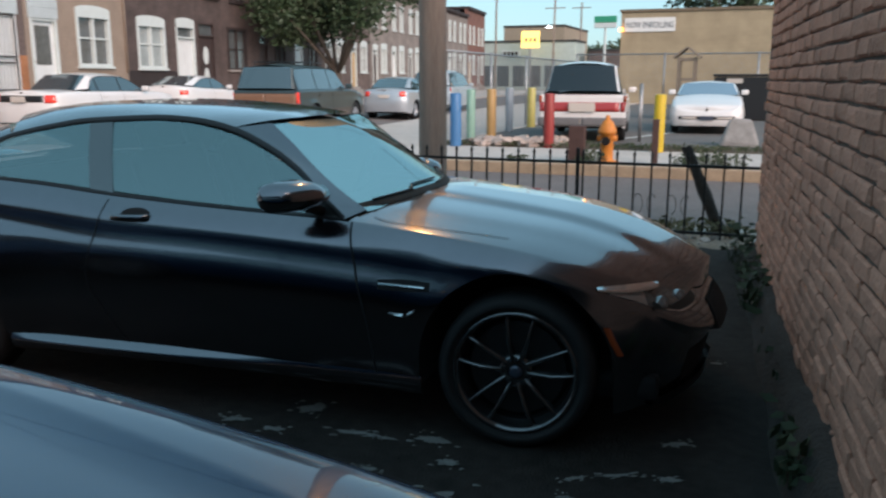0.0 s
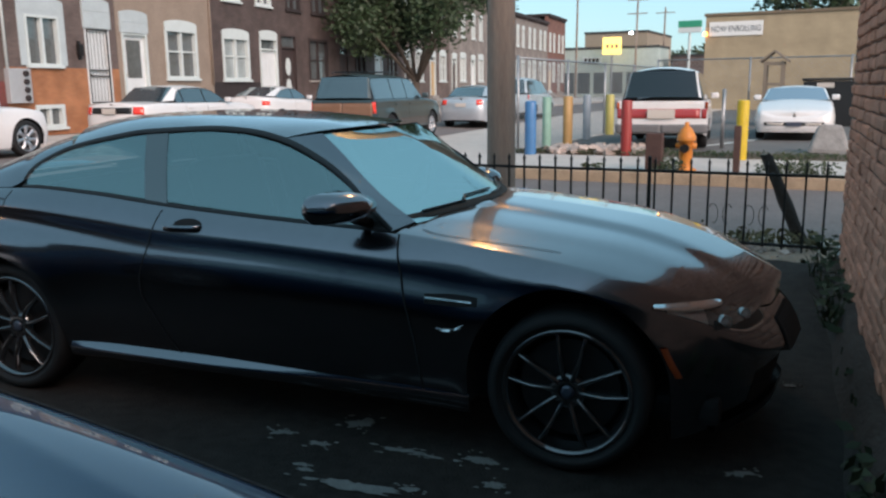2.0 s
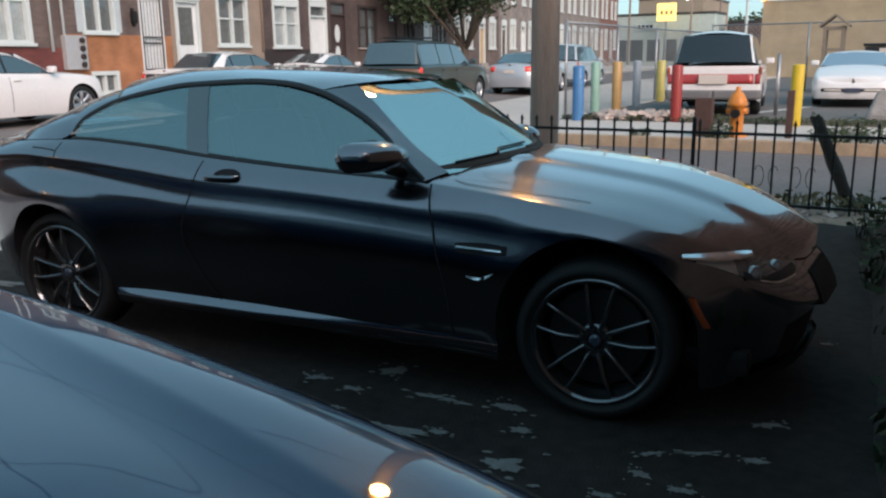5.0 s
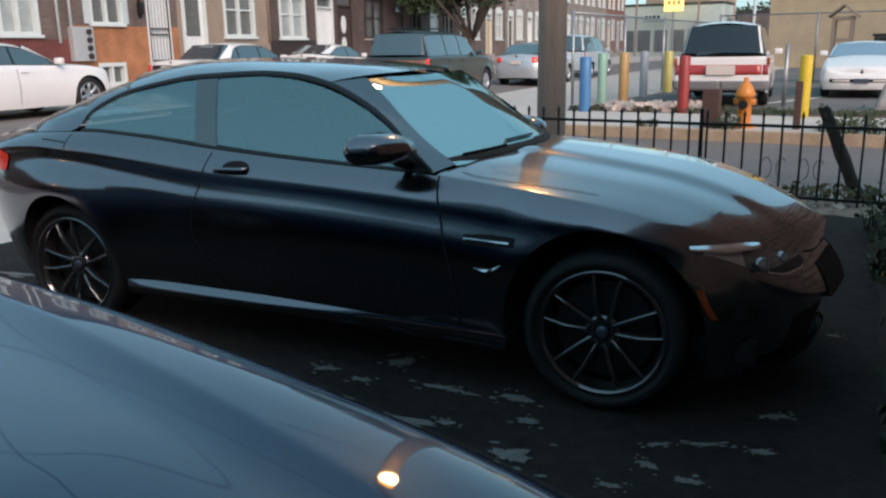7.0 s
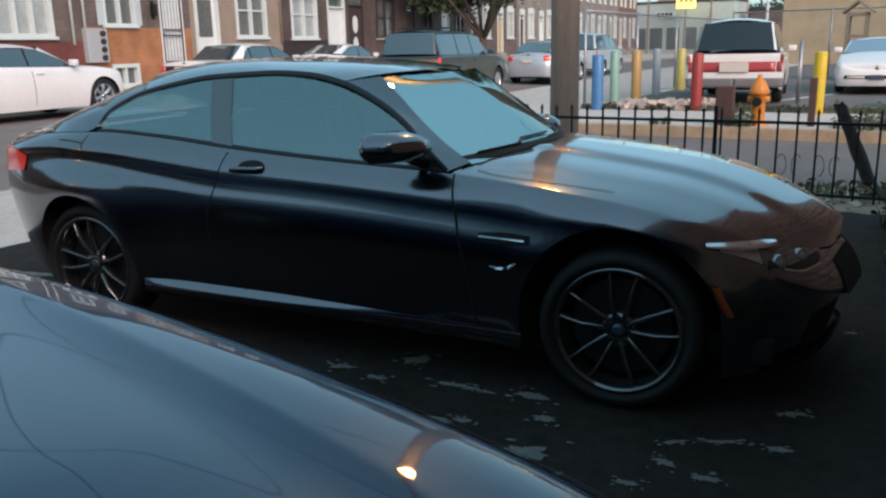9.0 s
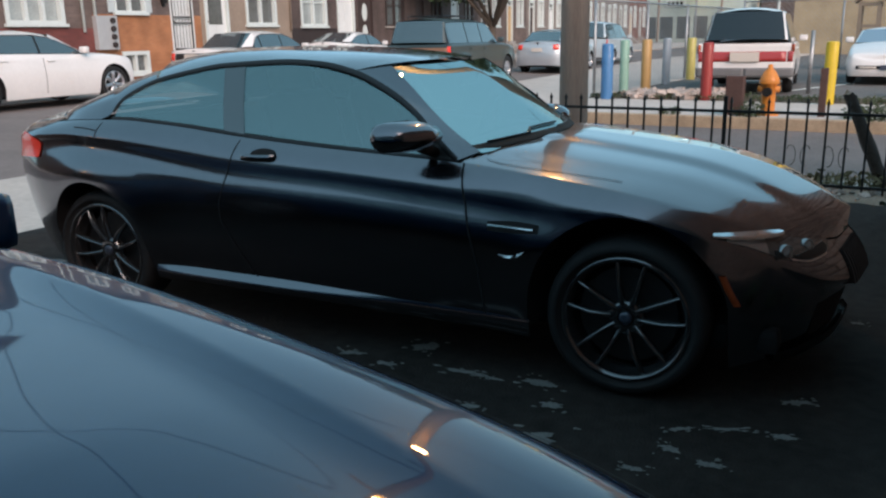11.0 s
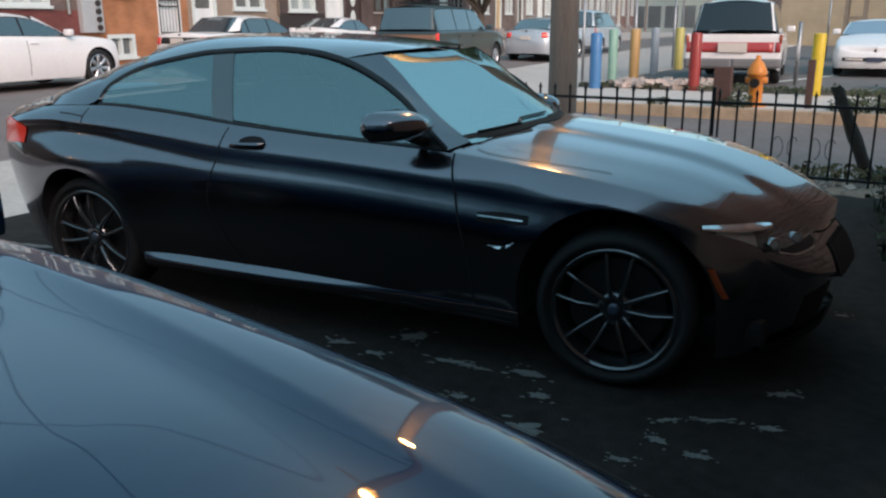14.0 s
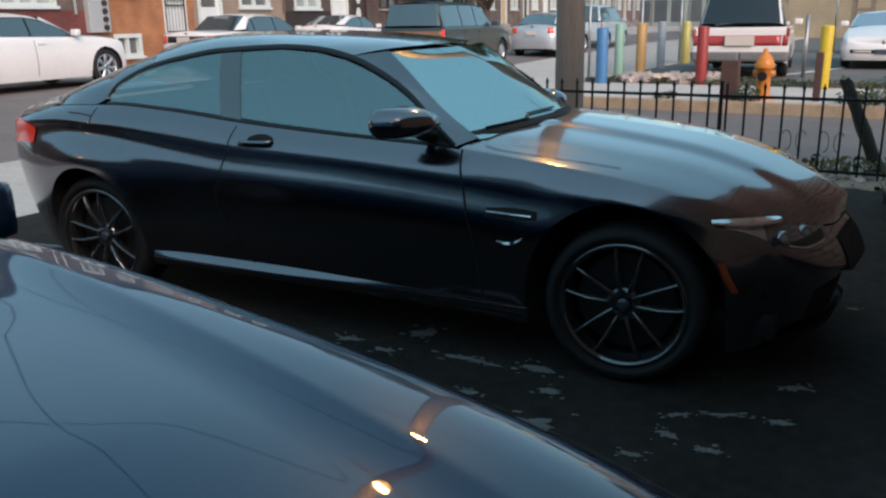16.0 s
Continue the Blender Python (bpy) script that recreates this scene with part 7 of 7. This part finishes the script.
# ---- distance beyond the side street ----
def far_block(name, x0, x1, y0, y1, z1, material, label, category="building"):
    b = empty(name, pose(x0, y0, -0.17), label, category)
    bm = bmesh.new()
    box(bm, 0, x1 - x0, 0, y1 - y0, 0, z1 + 0.17)
    part("wall", bm, material, b)
    bm = bmesh.new()
    box(bm, -0.1, x1 - x0 + 0.1, -0.1, y1 - y0, z1 + 0.174, z1 + 0.4, 0.03)
    part("roof", bm, ROOF_TAR, b)
    return b


TANB = mat("tan_render", (0.30, 0.25, 0.19), 0.9, 0, 0, 0.1, 0.3)
SHOP = mat("pale_green_shopfront", (0.45, 0.52, 0.48), 0.8, 0, 0, 0.12, 0.3)
far_block("warehouse", -28.6, -21.2, 96, 110, 7.3, TANB, "tan flat-roofed warehouse in the distance")
shop = far_block("shop", -30, -18.6, 90, 95.5, 5.3, SHOP, "pale green single-storey shop with dark windows")
for k in range(6):
    bm = bmesh.new()
    box(bm, 0.6 + 1.85 * k, 2.0 + 1.85 * k, -0.05, 0.02, 0.6, 2.9)
    part("shop_window", bm, PANE, shop)
bm = bmesh.new()
box(bm, 3.0, 5.2, -0.1, -0.02, 3.9, 4.6)
part("shop_sign", bm, WHITE_TRIM, shop)
for k in range(4):
    bm = bmesh.new()
    box(bm, 3.2 + 0.45 * k, 3.5 + 0.45 * k, -0.13, -0.105, 4.05, 4.45)
    part("sign_bar", bm, DARK_PAINT, shop)
far_block("brick_shop", -17.5, -9.5, 92, 100, 4.3, BRICK_BROWN, "low brick shop in the distance")
sg = empty("sign_mast", pose(-23.2, 88, 0.15), "lit yellow sign on a mast in the distance", "sign")
bm = bmesh.new()
tube(bm, (0, 0, -0.4), (0, 0, 4.5), 0.12, n=8)
part("mast", bm, GALV, sg)
bm = bmesh.new()
box(bm, -1.0, 1.0, -0.15, 0.15, 4.45, 6.25, 0.06)
part("sign_box", bm, glow("lit_yellow_sign", (1.0, 0.70, 0.18), 0.9), sg, "glowing pale yellow panel")
for x, z, w, h in ((-0.45, 5.3, 0.16, 0.22), (0.05, 5.3, 0.16, 0.22), (0.55, 5.3, 0.16, 0.22)):
    bm = bmesh.new()
    box(bm, x - w, x + w, -0.18, -0.155, z - h, z + h)
    part("sign_bar", bm, DOOR_TAN, sg)
gs = empty("canopy_sign", pose(-15.4, 90, -0.17), "green and white sign on a tall mast in the distance", "sign")
bm = bmesh.new()
tube(bm, (0, 0, 0), (0, 0, 7.0), 0.14, n=8)
part("mast", bm, WHITE_TRIM, gs)
bm = bmesh.new()
box(bm, -1.2, 1.2, -0.2, 0.2, 7.4, 8.1, 0.05)
part("green_panel", bm, mat("sign_green", (0.03, 0.28, 0.16), 0.5), gs)
bm = bmesh.new()
box(bm, -1.2, 1.2, -0.2, 0.2, 6.85, 7.39, 0.05)
part("white_panel", bm, WHITE_TRIM, gs)


def far_pole(x, y, h, arms, label, lit=False):
    p = empty("power_pole", pose(x, y, -0.17), label, "pole", "power poles in the distance")
    bm = bmesh.new()
    tube(bm, (0, 0, 0), (0.15, 0, h), 0.13, 0.09, 8)
    part("shaft", bm, POLE_WOOD, p)
    for z in arms:
        bm = bmesh.new()
        box(bm, -0.95, 1.25, -0.05, 0.05, z - 0.05, z + 0.05)
        part("cross_arm", bm, POLE_WOOD, p)
    if lit:
        bm = bmesh.new()
        tube(bm, (0, -0.2, 6.9), (-0.3, -0.6, 7.05), 0.05, n=6)
        part("lamp_arm", bm, GALV, p)
        bm = bmesh.new()
        lathe(bm, [(0.02, 0.12), (0.2, 0.05), (0.22, -0.05), (0.02, -0.12)], 12, "Z", (-0.35, -0.65, 7.0))
        part("lamp_globe", bm, glow("cool_lamp", (0.85, 0.95, 1.0), 12), p, "glowing white street light")
    return p


far_pole(-20.9, 89, 11.2, (10.4, 9.0), "tall wooden power pole with a lit street light", True)
far_pole(-19.6, 97, 10.2, (9.6,), "tall wooden power pole with a cross-arm")
far_pole(-26.6, 86, 16.0, (), "tall thin wooden pole")
for x, y, sx in ((-21, 120, 3.4), (-16.5, 118, 3.6), (-12, 122, 3.4)):
    tree(x, y, -0.17, 2.2, 6.0, sx, 900, int(-x), "dark green tree in the distance", 0.8)

# ---- more parked cars in the distance, grey and dark ----
for x, y, rz, pm, lab in ((-8.6, 41.5, 96.0, PAINT_DARK, "dark grey sedan parked far up the street"),):
    vehicle("sedan", pose(x, y, -0.1, 0, 0, rz), lab, "car", pm, 4.45, 2.62, 0.88, 0.86,
            [(0.88, 0.62), (0.6, 0.78), (0, 0.9), (-0.6, 0.94), (-2.4, 0.98), (-3.2, 1.0), (-3.57, 0.95)], [(0.88, 0.62), (0.6, 0.83), (0, 0.95), (-0.5, 1.0), (-3.0, 1.07), (-3.45, 1.05), (-3.57, 0.95)],
            [(-1.2, 1.38), (-1.7, 1.43), (-2.1, 1.43), (-2.5, 1.37)], [(-0.6, 0.96), (-0.95, 1.17), (-1.3, 1.31), (-1.7, 1.35), (-2.1, 1.35), (-2.5, 1.27), (-2.8, 1.05)],
            ws=[(-0.45, 0.66, 0.97), (-1.2, 0.54, 1.34)], rw=[(-3.05, 0.6, 1.06), (-2.5, 0.53, 1.35)], pillars=(-1.6, -2.4))

# ---- overhead wires, the first two placed to fit their reflections in view ----
for k, (a, b, sag) in enumerate((((-2.35, 5.15, 8.6), (-34, 15.6, 8.8), 0.3), ((14.0, 23.4, 8.7), (-20.6, 4.9, 8.3), 0.2), ((-1.2, 4.9, 9.45), (24, 7.5, 9.4), 0.9))):
    bm = bmesh.new()
    a, b = Vector(a), Vector(b)
    pts = [a.lerp(b, i / 24) - Vector((0, 0, sag * 4 * (i / 24) * (1 - i / 24))) for i in range(25)]
    for p, q in zip(pts, pts[1:]):
        tube(bm, p, q, 0.02, n=5, caps=False)
    tagged(part("overhead_wire", bm, IRON, None, "", True), "black overhead wire above the street", "wire", "overhead wires")

# house details: meter box, drain pipes, wall lamps
for yy, z0, z1, w in ((15.35, 1.05, 2.1, 0.42),):
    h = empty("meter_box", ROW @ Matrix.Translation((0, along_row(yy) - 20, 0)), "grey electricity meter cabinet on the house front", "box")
    bm = bmesh.new()
    box(bm, 0.0, 0.2, -w, w, z0, z1, 0.02)
    part("cabinet", bm, METER_GREY, h)
    for i in range(4):
        bm = bmesh.new()
        tube(bm, (0.2, 0.2, z0 + 0.15 + 0.25 * i), (0.27, 0.2, z0 + 0.15 + 0.25 * i), 0.09, n=12)
        part("meter_dial", bm, DARK_PAINT, h)
for yy in (14.6, 15.05, 24.4):
    bm = bmesh.new()
    tube(bm, (0.06, 0, 1.6), (0.06, 0, 8.2), 0.045, n=8)
    dp = tagged(part("drain_pipe", bm, WHITE_TRIM if yy < 20 else STUCCO, None, "", True), "rain pipe running down the house front", "pipe", "rain pipes")
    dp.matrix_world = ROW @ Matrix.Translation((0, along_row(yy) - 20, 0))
for yy, z in ((11.75, 2.8), (17.85, 2.75)):
    bm = bmesh.new()
    box(bm, 0.0, 0.16, -0.1, 0.1, z - 0.2, z + 0.2, 0.03)
    box(bm, 0.0, 0.06, -0.06, 0.06, z - 0.3, z + 0.3, 0.01)
    wl2 = tagged(part("porch_lamp", bm, IRON), "black unlit lantern on the house front", "lamp", "porch lamps")
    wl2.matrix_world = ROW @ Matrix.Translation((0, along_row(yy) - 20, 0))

# ---- unseen walls that close the place behind, added for dark reflections in the cars ----
for nm, x0, x1, y0, y1, h in (("wall_south", -22.19, 3.0, -19.0, -18.6, 6.2), ("wall_west", -22.6, -22.2, -60.0, -6.0, 6.8)):
    bm = bmesh.new()
    box(bm, x0, x1, y0, y1, -0.3, h)
    part(nm, bm, masonry("plain_brick_" + nm[5:], (0.045, 0.032, 0.028), (0.035, 0.026, 0.024), (0.04, 0.034, 0.03), along="X" if nm == "wall_south" else "Y"), None, "unseen dark brick wall added to darken the car reflections", False, "structure", "wall")

# ---- bricks of the near wall ----
def brick_mesh(name, length, seed):
    r = random.Random(seed)
    bm = bmesh.new()
    d, b = 0.05, 0.009
    L, Hh = length / 2, BRICK_H / 2
    outer = [(-L, -Hh), (L, -Hh), (L, Hh), (-L, Hh)]
    mid = [(-L, -Hh), (L, -Hh), (L, Hh), (-L, Hh)]
    inner = [(-L + b, -Hh + b), (L - b, -Hh + b), (L - b, Hh - b), (-L + b, Hh - b)]
    j = lambda s: r.uniform(-s, s)
    R0 = [bm.verts.new((d, y, z)) for y, z in outer]
    R1 = [bm.verts.new((0.009 + j(0.002), y + j(0.002), z + j(0.002))) for y, z in mid]
    R2 = [bm.verts.new((0.0 + j(0.003), y + j(0.003), z + j(0.003))) for y, z in inner]
    c = bm.verts.new((-0.002 + j(0.002), j(0.02), j(0.01)))
    for a, bb in ((R0, R1), (R1, R2)):
        for k in range(4):
            bm.faces.new((a[k], a[(k + 1) % 4], bb[(k + 1) % 4], bb[k]))
    for k in range(4):
        bm.faces.new((R2[k], R2[(k + 1) % 4], c))
    bmesh.ops.recalc_face_normals(bm, faces=bm.faces)
    return bm


variants = []
for k in range(6):
    bm = brick_mesh("brick", BRICK_L, 50 + k)
    me = bpy.data.meshes.new("brick")
    bm.to_mesh(me)
    bm.free()
    me.materials.append(BRICK_MAT)
    variants.append(me)
r = random.Random(77)
PY, PZ = BRICK_L + JOINT, BRICK_H + JOINT
vs, fs = [], []
count = 0
for row in range(-2, 36):
    z = row * PZ + PZ / 2 + 0.018
    for col in range(-8, 27):
        y = col * PY + (PY / 2 if row % 2 else 0) + r.uniform(-0.004, 0.004)
        if y + BRICK_L / 2 > 3.93:
            continue
        me = variants[r.randrange(6)]
        m = Matrix.Translation((r.gauss(0.0, 0.0035) - 0.001, y, z + r.uniform(-0.004, 0.004))) @ Euler((r.gauss(0, 0.012), r.gauss(0, 0.015), r.gauss(0, 0.012))).to_matrix().to_4x4()
        if -0.1 <= y <= 2.0 and count < 300 and row >= 1:
            ob = bpy.data.objects.new("brick", me)
            scene.collection.objects.link(ob)
            ob.parent = wall_near
            ob.matrix_local = m
            count += 1
        else:
            n0 = len(vs)
            vs += [tuple(m @ v.co) for v in me.vertices]
            fs += [tuple(n0 + i for i in p.vertices) for p in me.polygons]
me = bpy.data.meshes.new("brickwork")
me.from_pydata(vs, [], fs)
me.materials.append(BRICK_MAT)
ob = new("brickwork", me)
ob.parent = wall_near
tagged(ob, "", "", "", "stuff")
